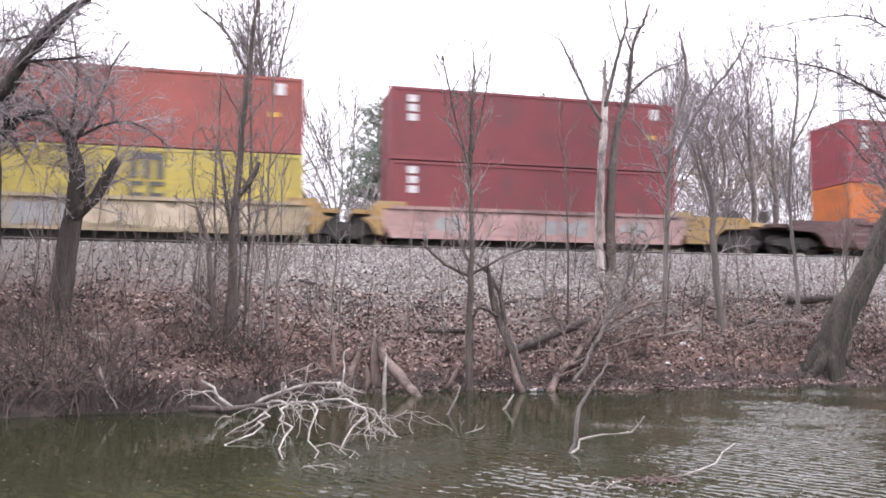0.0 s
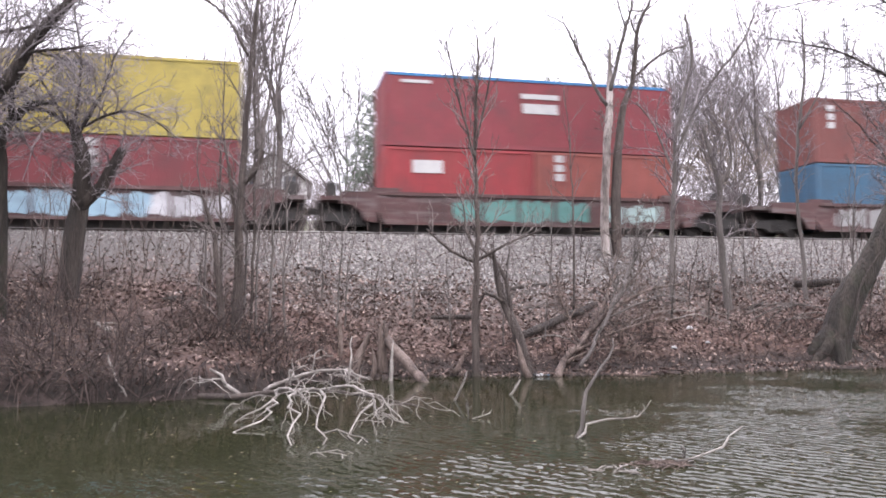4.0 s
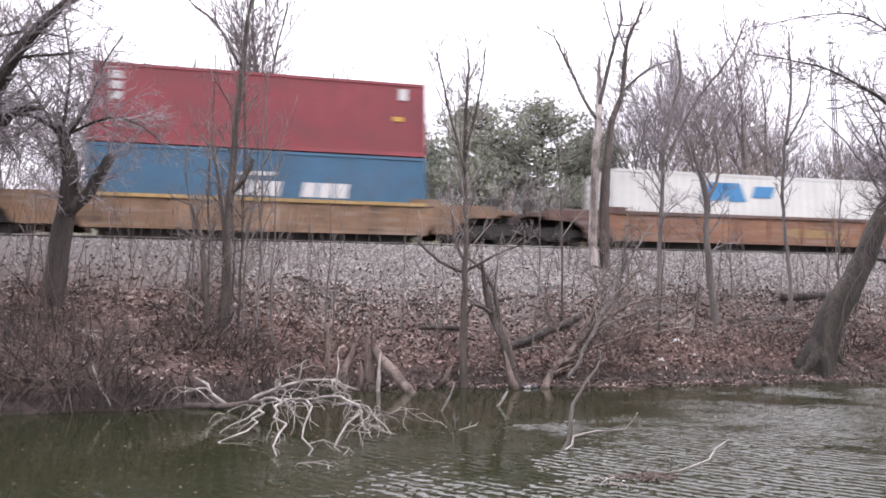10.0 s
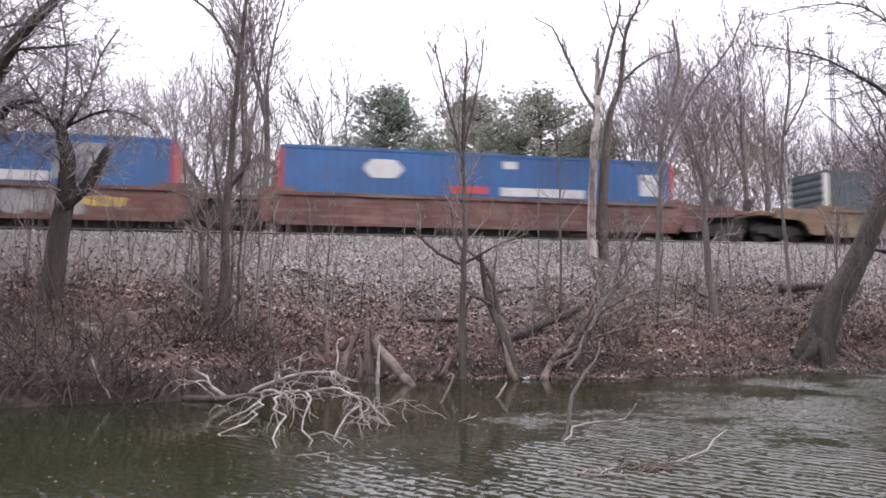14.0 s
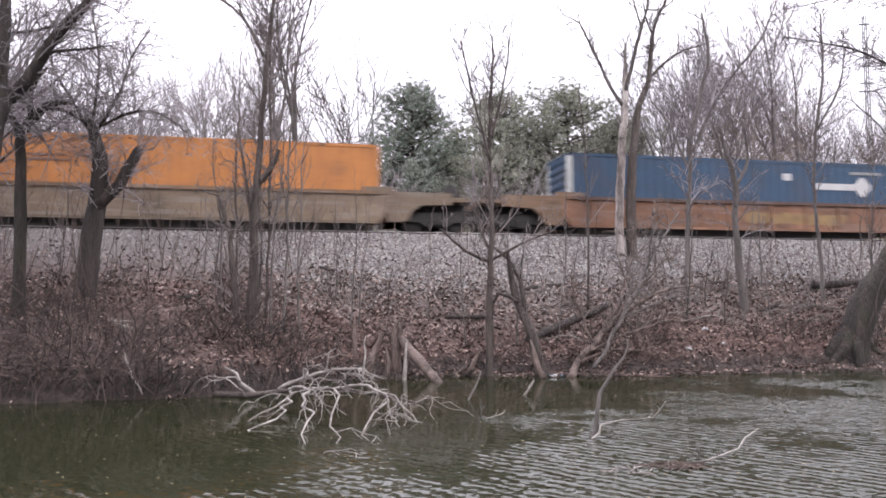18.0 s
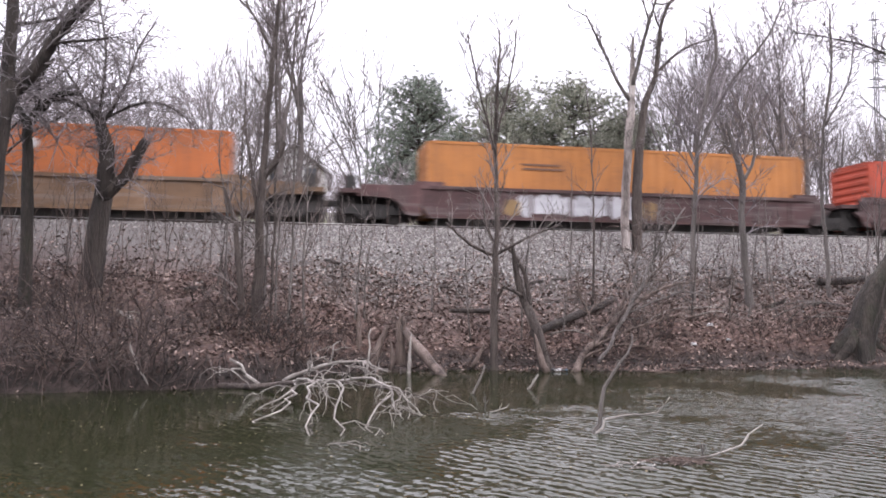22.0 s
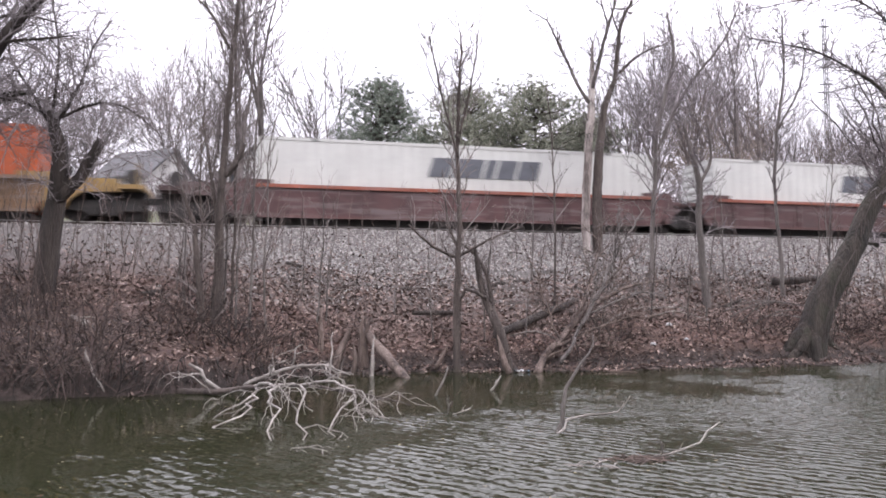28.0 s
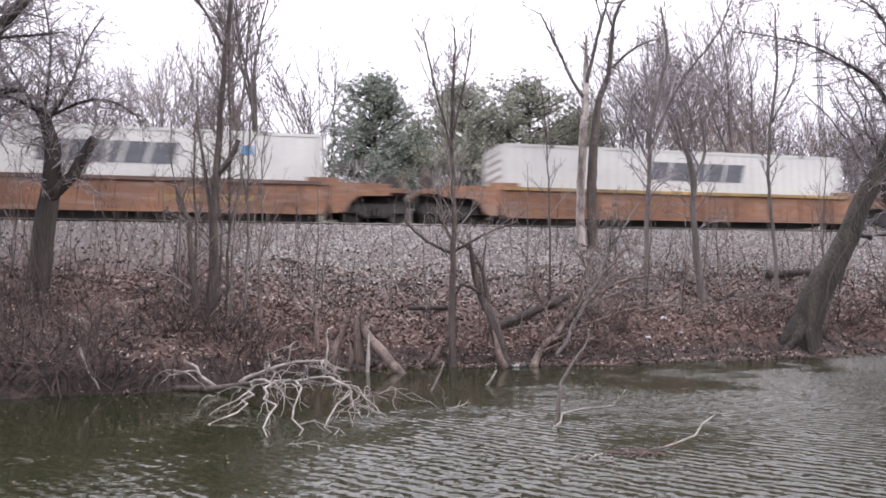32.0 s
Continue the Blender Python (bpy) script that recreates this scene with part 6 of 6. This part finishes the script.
def antler(mesh, rng, p, d, length, r, level):
    """A bleached branch with sharp bends that forks like an antler and droops to the water."""
    line, rad = [p.copy()], [r]
    n = 5 if level else 4
    for s in range(n):
        d = (d + perp(d, rng) * rng.uniform(0.35, 0.8) + Vector((0, 0, -0.22 if level else -0.26))).normalized()
        q = p + d * (length / n) * rng.uniform(0.7, 1.3)
        if q.z < WATER_Z - 0.12:
            break
        p = q
        line.append(p.copy())
        rad.append(max(0.0055, r * (1 - 0.6 * (s + 1) / n)))
        if level and (s or rng.random() < 0.5):
            for k in range(1 if rng.random() < 0.7 else 2):
                side = perp(d, rng)
                antler(mesh, rng, p, (d * 0.6 + side * 0.75 + Vector((0.1, -0.15, 0))).normalized(), length * rng.uniform(0.45, 0.7), max(0.0075, rad[-1] * 0.75), level - 1)
    if len(line) > 1:
        mesh.tube(line, rad, 5)


def fallen_tree_top():
    rng = random.Random(61)
    base = Vector(FORKS[0][0][:3])
    ob = new("fallen_branch")
    ob.location = base
    for i, ln in enumerate(FORKS):
        pts = [Vector(q[:3]) - base for q in ln]
        line, rad = smooth_line(pts, [q[3] for q in ln], rng, 0.25, 0.045)
        part("limb", Mesh().tube(line, rad, 7), m_dead if i else m_bark, ob, smooth=True)
        twigs = Mesh()
        for k in range((6, 5, 5, 6, 3, 1, 1, 1, 4, 0)[i]):
            p, r, d = along(line, rad, (0.6 if i == 0 else 0.3) + (0.39 if i == 0 else 0.68) * (k + rng.random()) / 4)
            side = perp(d, rng)
            side.z = abs(side.z) * 0.6
            antler(twigs, rng, p + base, (d * 0.6 + side * 0.8).normalized(), rng.uniform(0.4, 0.85), max(0.011, r * 0.6), 1)
        for q in range(len(twigs.v)):
            twigs.v[q] = (twigs.v[q][0] - base.x, twigs.v[q][1] - base.y, twigs.v[q][2] - base.z)
        if twigs.v:
            tagged(part("brushwood", twigs, m_dead, ob), kind="stuff")
    return tagged(ob, "bleached fallen branch with many forked ends in the water", "branch")


fallen_tree_top()
fallen("fallen_log", [[(-8.05, 16.6, 1.72, 0.06), (-7.75, 16.45, 1.62, 0.085), (-7.35, 16.2, 1.5, 0.09)], [(-7.7, 16.4, 1.68, 0.03), (-7.45, 16.25, 1.72, 0.02), (-7.2, 16.15, 1.68, 0.008)]], m_dead, "short weathered log on the leaf-covered bank", 62, category="log")
fallen("fallen_log", [[(-7.3, 16.1, 1.45, 0.10), (-6.6, 15.2, 1.22, 0.115), (-6.1, 14.6, 0.92, 0.12), (-5.35, 13.95, 0.28, 0.10)]], m_bark_dark, "dark log lying down the bank to the water", 63, category="log")
fallen("fallen_log", [[(-1.63, 18.4, 1.32, 0.085), (-1.37, 18.0, 1.03, 0.12), (-1.07, 17.6, 0.74, 0.13), (-0.75, 17.2, 0.43, 0.115), (-0.38, 16.6, 0.1, 0.07)], [(-1.5, 18.2, 1.2, 0.05), (-1.62, 18.3, 1.5, 0.035), (-1.6, 18.3, 1.68, 0.008)]], m_split, "brown barkless log sliding into the water", 64, category="log")
fallen("fallen_log", [[(1.7, 19.4, 1.15, 0.11), (3.0, 20.6, 1.6, 0.11), (4.3, 21.8, 2.05, 0.09)]], m_bark_dark, "dark log lying along the bank", 65, category="log")
fallen("fallen_log", [[(11.4, 24.4, 2.65, 0.12), (12.4, 24.7, 2.7, 0.14), (13.4, 25.1, 2.75, 0.12)]], m_bark_dark, "dark log on the upper slope", 66, category="log")
fallen("fallen_log", [[(-0.5, 20.3, 1.72, 0.06), (0.7, 20.5, 1.72, 0.07)]], m_bark_dark, "thin dark log among the leaves", 67, category="log")
fallen("fallen_limb", [[(2.55, 18.0, 0.25, 0.10), (3.1, 18.7, 0.85, 0.085), (4.2, 19.8, 1.75, 0.07), (5.4, 20.8, 2.35, 0.05), (6.7, 21.5, 2.6, 0.03)], [(3.6, 19.2, 1.25, 0.05), (4.2, 19.7, 2.3, 0.035), (4.6, 20.2, 3.4, 0.024), (4.7, 20.4, 4.2, 0.012)],
                       [(3.9, 19.5, 1.5, 0.045), (4.9, 20.1, 2.6, 0.03), (5.9, 20.6, 3.6, 0.015)], [(3.1, 18.7, 0.85, 0.04), (4.2, 19.0, 1.3, 0.028), (5.6, 19.4, 1.7, 0.015)], [(2.9, 18.4, 0.6, 0.035), (3.6, 18.6, 0.9, 0.026), (4.6, 18.8, 0.85, 0.014)],
                       [(4.2, 19.8, 1.75, 0.035), (4.6, 19.9, 1.2, 0.024), (5.3, 19.9, 0.9, 0.012)], [(3.3, 18.9, 1.0, 0.035), (3.0, 19.2, 1.9, 0.025), (2.9, 19.4, 2.7, 0.012)]],
       m_split, "fallen brushy limb leaning up from the water's edge", 68, (14, 1.1, 1, 0.25))
fallen("fallen_limb", [[(3.09, 17.6, 0.56, 0.044), (3.72, 18.2, 1.4, 0.042), (4.55, 18.9, 2.68, 0.036), (5.22, 19.4, 3.74, 0.029), (5.8, 19.8, 4.5, 0.019)],
                       [(4.55, 18.9, 2.68, 0.025), (4.81, 19.0, 3.56, 0.018), (4.93, 19.1, 4.31, 0.009)],
                       [(3.91, 18.4, 1.68, 0.028), (4.67, 18.6, 2.02, 0.021), (5.45, 18.8, 2.24, 0.018), (5.99, 18.9, 2.16, 0.011)],
                       [(3.54, 18.0, 1.14, 0.024), (3.99, 18.1, 2.09, 0.018), (4.11, 18.2, 3.07, 0.011)] ],
       m_bark_grey, "pale dead limb leaning up the bank from the water", 69, (13, 0.95, 1, 0.2))
for i, ln in enumerate([[(1.56, 9.68, 0.2, 0.03), (1.72, 9.7, 0.65, 0.027), (1.9, 9.75, 1.05, 0.021), (2.02, 9.8, 1.34, 0.014), (2.2, 9.8, 1.6, 0.007)], [(1.58, 9.68, 0.27, 0.026), (1.8, 9.72, 0.47, 0.024), (2.1, 9.75, 0.54, 0.02), (2.4, 9.8, 0.58, 0.016), (2.66, 9.8, 0.78, 0.01)], [(2.58, 8.16, 0.2, 0.022), (2.57, 8.16, 0.5, 0.014)], [(2.45, 8.2, 0.3, 0.022), (2.65, 8.16, 0.36, 0.022), (2.95, 8.18, 0.46, 0.017), (3.24, 8.2, 0.66, 0.01)],
                        [(0.06, 13.55, 0.2, 0.035), (0.3, 13.7, 0.82, 0.022)], [(1.15, 14.4, 0.2, 0.04), (1.32, 14.5, 0.55, 0.025)], [(0.3, 11.4, 0.2, 0.02), (0.24, 11.4, 0.52, 0.014)], [(0.3, 11.4, 0.3, 0.016), (0.62, 11.5, 0.36, 0.01)], [(-6.6, 14.2, 1.15, 0.03), (-6.3, 13.9, 0.95, 0.03), (-6.15, 13.7, 0.7, 0.028), (-5.85, 13.5, 0.45, 0.022)]]):
    fallen("stick", [[(q[0] + 0.05 * math.sin(9 * j + i), q[1], q[2] + (0.03 * math.cos(7 * j + i) if j else 0), q[3] * (0.7 if i else 1.0)) for j, q in enumerate(ln)]], m_dead if i % 2 or i == 8 else m_bark_grey, "pale bare stick standing out of the water", 70 + i, (3, 0.16, 0, 0.2), sides=6)
SPLIT = [[[(-2.31, 17.7, 0.3, 0.122), (-2.17, 17.8, 0.8, 0.105), (-1.97, 17.9, 1.31, 0.045), (-1.95, 17.9, 1.4, 0.006)], [(-2.17, 17.8, 0.75, 0.06), (-2.03, 17.8, 1.07, 0.045), (-2.0, 17.8, 1.41, 0.008)]],
         [[(-1.66, 18.1, 0.3, 0.14), (-1.66, 18.2, 0.91, 0.12), (-1.69, 18.2, 1.35, 0.06), (-1.65, 18.2, 1.74, 0.008)], [(-1.65, 18.2, 0.85, 0.08), (-1.57, 18.2, 1.26, 0.05), (-1.55, 18.2, 1.58, 0.008)]],
         ]
SPLIT += [[[(-1.36, 17.3, 0.1, 0.055), (-1.35, 17.4, 0.57, 0.05), (-1.32, 17.5, 1.25, 0.006)]],
         [[(-2.68, 18.0, 0.3, 0.09), (-2.68, 18.1, 1.05, 0.075), (-2.66, 18.2, 1.91, 0.012)], [(-2.68, 18.1, 1.0, 0.04), (-2.6, 18.1, 1.4, 0.008)]],
         [[(-1.85, 17.7, 0.25, 0.08), (-1.81, 17.8, 0.67, 0.065), (-1.87, 17.8, 1.07, 0.008)]],
         [[(1.88, 17.7, 0.3, 0.09), (1.72, 17.8, 0.76, 0.075), (1.6, 17.8, 1.22, 0.01)]],
         [[(0.1, 18.3, 0.35, 0.06), (0.3, 18.3, 0.7, 0.05), (0.42, 18.3, 0.95, 0.008)]]]
for i, lines in enumerate(SPLIT):
    fallen("broken_stump", lines, m_split if i != 2 else m_dead, "jagged split stump at the water's edge", 90 + i, category="stump")
for i, (x, y, w, r, a) in enumerate([(2.1, 22.9, 0.22, 0.10, 8), (2.9, 23.05, 0.3, 0.09, -10), (-0.65, 21.8, 0.18, 0.11, 15), (-4.1, 22.3, 0.3, 0.09, 5), (-6.4, 19.6, 0.35, 0.09, -12), (8.3, 23.9, 0.3, 0.09, 12), (10.4, 24.2, 0.4, 0.10, 5), (-6.8, 18.2, 0.25, 0.11, 20), (9.2, 22.4, 0.4, 0.07, 18)]):
    p, q = on_ground(x - w * math.cos(radians(a)), y - w * math.sin(radians(a)), r * 0.1), on_ground(x + w * math.cos(radians(a)), y + w * math.sin(radians(a)), r * 0.2)
    fallen("fallen_log", [[(*p, r * 0.7), (*p.lerp(q, 0.4), r), (*q, r * 0.75)]], m_bark_dark, "short rotten dark log half sunk in leaves", 140 + i, category="log")
g = random.Random(77)
for i in range(22):
    x, y, a, w = g.uniform(2.6, 11.5), g.uniform(19.2, 22.6), radians(g.choice((-1, 1)) * g.uniform(5, 40)), g.uniform(0.5, 1.3)
    if y < 18.6 + 0.2 * x:
        y += 1.2
    p, q = on_ground(x - w * math.cos(a), y - w * math.sin(a), 0.03), on_ground(x + w * math.cos(a), y + w * math.sin(a), -0.02)
    if i % 3 == 0:
        q.z += g.uniform(0.3, 0.8)
    mid = p.lerp(q, 0.45) + Vector((0, 0, g.uniform(0.08, 0.3)))
    fallen("fallen_stick", [[(*p, 0.022), (*mid, 0.018), (*q, 0.007)]], (m_bark_grey, m_dead, m_split)[i % 3], "thin dead branch lying over the leaves", 160 + i, (5, 0.4, 0, 0.3), sides=5)
for i, (x, y) in enumerate([(2.2, 8.0), (1.75, 7.75)]):
    g = random.Random(640 + i)
    ob = new("driftwood_clump")
    ob.location = (x, y, WATER_Z)
    for k in range(46 if i == 0 else 14):
        a, r = g.uniform(0, 6.28), g.random() ** 0.6
        c = Vector((math.cos(a) * r * 0.3, math.sin(a) * r * 0.16, g.uniform(0.0, 0.05) * (1.2 - r)))
        d = Vector((g.gauss(0, 1), g.gauss(0, 0.5), g.gauss(0, 0.2))).normalized() * g.uniform(0.05, 0.14)
        part("twig", Mesh().tube([c - d, c + Vector((0, 0, 0.012)), c + d], [0.006, 0.009, 0.004], 4), m_split if i == 0 else m_dead, ob)
    tagged(ob, "matted clump of drift twigs caught on the water", "driftwood")
for i, (x, y, s, m) in enumerate([(-4.65, 14.3, 0.055, m_trash_teal), (2.2, 18.0, 0.06, m_trash), (2.38, 18.02, 0.05, m_trash_blue), (2.05, 18.0, 0.06, m_black), (2.3, 17.95, 0.045, m_black), (2.12, 17.93, 0.04, m_trash), (6.63, 20.5, 0.09, m_trash), (6.9, 19.9, 0.06, m_trash), (5.9, 19.6, 0.08, m_trash), (2.6, 18.1, 0.08, m_trash)]):
    g = random.Random(600 + i)
    q = Mesh()
    q.tube([(-s, 0, 0), (-s * 0.3, g.uniform(-0.03, 0.03), s * 0.5), (s * 0.4, 0.02, s * 0.45), (s, 0, s * 0.1)], [s * 0.3, s * 0.55, s * 0.5, s * 0.2], 6)
    ob = new("litter", q.data("litter", m))
    ob.location, ob.rotation_euler = on_ground(x, y, -0.02), (0.2, 0.1, g.uniform(0, 3))
    ob.location.z = max(ob.location.z, WATER_Z + 0.02)
    tagged(ob, "crumpled piece of plastic litter on the bank", "litter")


def dry_stems():
    """Thin dry stems and twigs standing all over the bank, and drift twigs along the water."""
    rng = random.Random(77)
    m = Mesh()
    for k in range(1500):
        u = rng.uniform(-14, 26)
        nw = float(water_n(u))
        v = rng.betavariate(1.1, 2.0)
        n = nw + (27.0 - nw) * (0.02 + 0.95 * v)
        p = uvn(u, n, float(ground_z(u, n)) - 0.05)
        h = rng.uniform(0.25, 1.25) * (1.25 if u < 2 else 0.85)
        d = Vector((rng.gauss(0, 0.35), rng.gauss(0, 0.3), 1)).normalized()
        if rng.random() < 0.3:
            d = Vector((rng.gauss(0, 1), rng.gauss(0, 0.6), rng.uniform(0.1, 0.5))).normalized()
        pts = [p]
        for s in range(3):
            d = (d + perp(d, rng) * 0.2).normalized()
            pts.append(pts[-1] + d * h / 3)
        r = rng.uniform(0.004, 0.010)
        m.tube(pts, [r, r * 0.85, r * 0.7, r * 0.4], 3, cap=False)
        sprout(m, rng, pts, [r * 0.8] * 4, 3, h * 0.4, 0, 0.4, 0.9, 0.3, 0.004, 0.25)
    for k in range(250):
        u = rng.uniform(-13, 27) if k < 130 else rng.uniform(-14, 0.5)
        nw = float(water_n(u))
        n = nw + (27.0 - nw) * rng.uniform(0.25, 0.9)
        p = uvn(u, n, float(ground_z(u, n)) - 0.05)
        h = rng.uniform(1.0, 2.6) * (1.2 if k > 130 else 1.0)
        d = Vector((rng.gauss(0, 0.22), rng.gauss(0, 0.2), 1)).normalized()
        pts = [p]
        for s in range(4):
            d = (d + perp(d, rng) * 0.16).normalized()
            pts.append(pts[-1] + d * h / 4)
        r = rng.uniform(0.006, 0.013)
        m.tube(pts, [r, r * 0.9, r * 0.75, r * 0.6, r * 0.35], 4, cap=False)
        sprout(m, rng, pts, [r * 0.7] * 5, 6, h * 0.35, 0, 0.6, 0.8, 0.3, 0.005, 0.2)
    for k in range(130):
        u = rng.uniform(-9, 22)
        n = float(water_n(u)) + rng.uniform(-0.25, 0.9)
        p = uvn(u, n, max(WATER_Z, float(ground_z(u, n))) + rng.uniform(0.0, 0.12))
        d = Vector((rng.gauss(0, 1), rng.gauss(0, 0.6), rng.gauss(0.05, 0.35))).normalized()
        h = rng.uniform(0.2, 0.9)
        r = rng.uniform(0.006, 0.018)
        q = p + d * h * 0.5 + Vector((0, 0, rng.gauss(0, 0.03)))
        m.tube([p, q, p + d * h], [r, r * 0.8, r * 0.4], 4, cap=False)
    ob = new("dry_stems", m.data("dry_stems", m_dry_brush))
    tagged(ob, "thin dry stems and drift twigs on the bank", "twigs", kind="stuff")


dry_stems()


def hanging_roots():
    """Roots and rootlets that hang out of the undercut edge of the bank."""
    rng = random.Random(88)
    m = Mesh()
    for k in range(900):
        u = rng.uniform(-9, 24) if k % 3 else rng.uniform(-15, 5)
        n = float(water_n(u)) + rng.uniform(0.12, 0.55)
        top = float(ground_z(u, n)) + 0.03
        a = uvn(u, n, top)
        ln = rng.uniform(0.2, 0.75)
        d = Vector((rng.gauss(0, 0.45), -0.5, -0.75)).normalized()
        b = a + d * ln * 0.5 + Vector((0, -0.08, 0.02))
        c = a + d * ln + Vector((rng.gauss(0, 0.05), -0.05, -0.05))
        r = rng.uniform(0.005, 0.02)
        m.tube([a, b, c], [r, r * 0.8, r * 0.35], 4, cap=False)
    tagged(new("roots", m.data("roots", m_bramble)), "roots hanging from the undercut bank", "roots", kind="stuff")


hanging_roots()


# ---- houses and a mast beyond the track ----
def house(x, y, w, d, wall_h, roof_h, turn, wall, roof, label):
    h = tagged(new("house"), label, "house")
    h.matrix_world = Matrix.Translation(on_ground(x, y)) @ pose(0, 0, 0, 0, 0, turn)
    part("wall", Mesh().box(-w / 2, w / 2, -d / 2, d / 2, -0.3, wall_h).slab([(-w / 2, wall_h + 0.005), (w / 2, wall_h + 0.005), (0, wall_h + roof_h)], -d / 2 + 0.01, d / 2 - 0.01), wall, h)
    for s in (-1, 1):
        o = [(s * (w / 2 + 0.4), wall_h - 0.25), (s * (w / 2 + 0.4), wall_h - 0.05), (0.0, wall_h + roof_h + 0.2), (0.0, wall_h + roof_h)]
        part("roof_slope", Mesh().slab(o if s > 0 else o[::-1], -d / 2 - 0.4, d / 2 + 0.4), roof, h)
    for k in (-1, 1):
        for z in ([1.0, 3.4] if wall_h > 4 else [1.0]):
            win = part("window", Mesh().box(k * w * 0.25 - 0.55, k * w * 0.25 + 0.55, -d / 2 - 0.06, -d / 2 + 0.02, z, z + 1.3), m_white, h, "white window frame")
            part("pane", Mesh().box(k * w * 0.25 - 0.45, k * w * 0.25 + 0.45, -d / 2 - 0.075, -d / 2 - 0.055, z + 0.1, z + 1.2), m_slate_mark, win, "dark pane")
    return h


m_siding = pbr("pale_siding", [(1.2, 1.2, 1.22), (1.55, 1.55, 1.55)], 2, 0.8, 0, 0.1, 20)
m_shingle = pbr("grey_shingles", [(0.20, 0.20, 0.21), (0.30, 0.30, 0.31)], 3, 0.9, 0, 0.5, 30)
m_shingle_b = pbr("brown_shingles", [(0.12, 0.105, 0.10), (0.19, 0.165, 0.155)], 3, 0.9, 0, 0.5, 30)
house(-21.6, 56, 5.0, 4.8, 3.6, 2.2, 68, m_siding, m_shingle, "small grey house with a grey shingled roof")
house(-14.3, 60, 5.2, 7.0, 4.1, 2.2, 12, m_siding, m_shingle_b, "two-storey pale house with a brown gabled roof")
m_mast = pbr("weathered_mast_steel", [(0.22, 0.22, 0.23), (0.34, 0.34, 0.36)], 3, 0.6, 0.2, 0.1, 30)
mast = tagged(new("radio_mast"), "thin grey steel lattice mast beyond the trees", "mast")
mast.location = on_ground(44.2, 80)
for k in range(3):
    a = 2 * math.pi * k / 3
    part("leg", Mesh().tube([(0.3 * math.cos(a), 0.3 * math.sin(a), -0.5), (0.2 * math.cos(a), 0.2 * math.sin(a), 26)], [0.07, 0.055], 5), m_mast, mast)
lat = Mesh()
for k in range(44):
    a, b = 2 * math.pi * k / 3, 2 * math.pi * (k + 1) / 3
    lat.tube([(0.27 * math.cos(a), 0.27 * math.sin(a), k * 0.59), (0.27 * math.cos(b), 0.27 * math.sin(b), k * 0.59 + 0.59)], [0.04, 0.04], 4, cap=False)
part("lattice", lat, m_mast, mast)
for z, w in ((17.5, 0.9), (18.4, 0.7), (25, 0.6)):
    part("antenna", Mesh().tube([(-w, 0, z), (w, 0, z + 0.05)], [0.09, 0.09], 6), m_mast, mast)

scatter_leaves()
scatter_stones()


def floating_flecks():
    """Bits of leaf that drift on the calm water."""
    rng = np.random.default_rng(21)
    k = 620
    x, y = rng.normal(-1.5, 4.2, k), rng.uniform(5.0, 15.5, k)
    s = rng.uniform(0.010, 0.026, k)[:, None]
    a = rng.uniform(0, 2 * np.pi, k)
    d = np.stack([np.cos(a), np.sin(a), np.zeros(k)], 1) * s
    e = np.stack([-np.sin(a), np.cos(a), np.zeros(k)], 1) * s * 0.6
    c = np.stack([x, y, rng.uniform(0.002, 0.004, k)], 1)
    q = np.stack([c - d, c - e, c + d, c + e + (0, 0, 0.004)], 1).reshape(-1, 3)
    ob = pieces("floating_leaves", q, np.arange(4 * k).reshape(-1, 4), m_fleck)
    ob.location = (0, 0, WATER_Z)
    return tagged(ob, "small tan leaf bits drifting on the water", "leaves", kind="stuff")


flecks = floating_flecks()

motions()
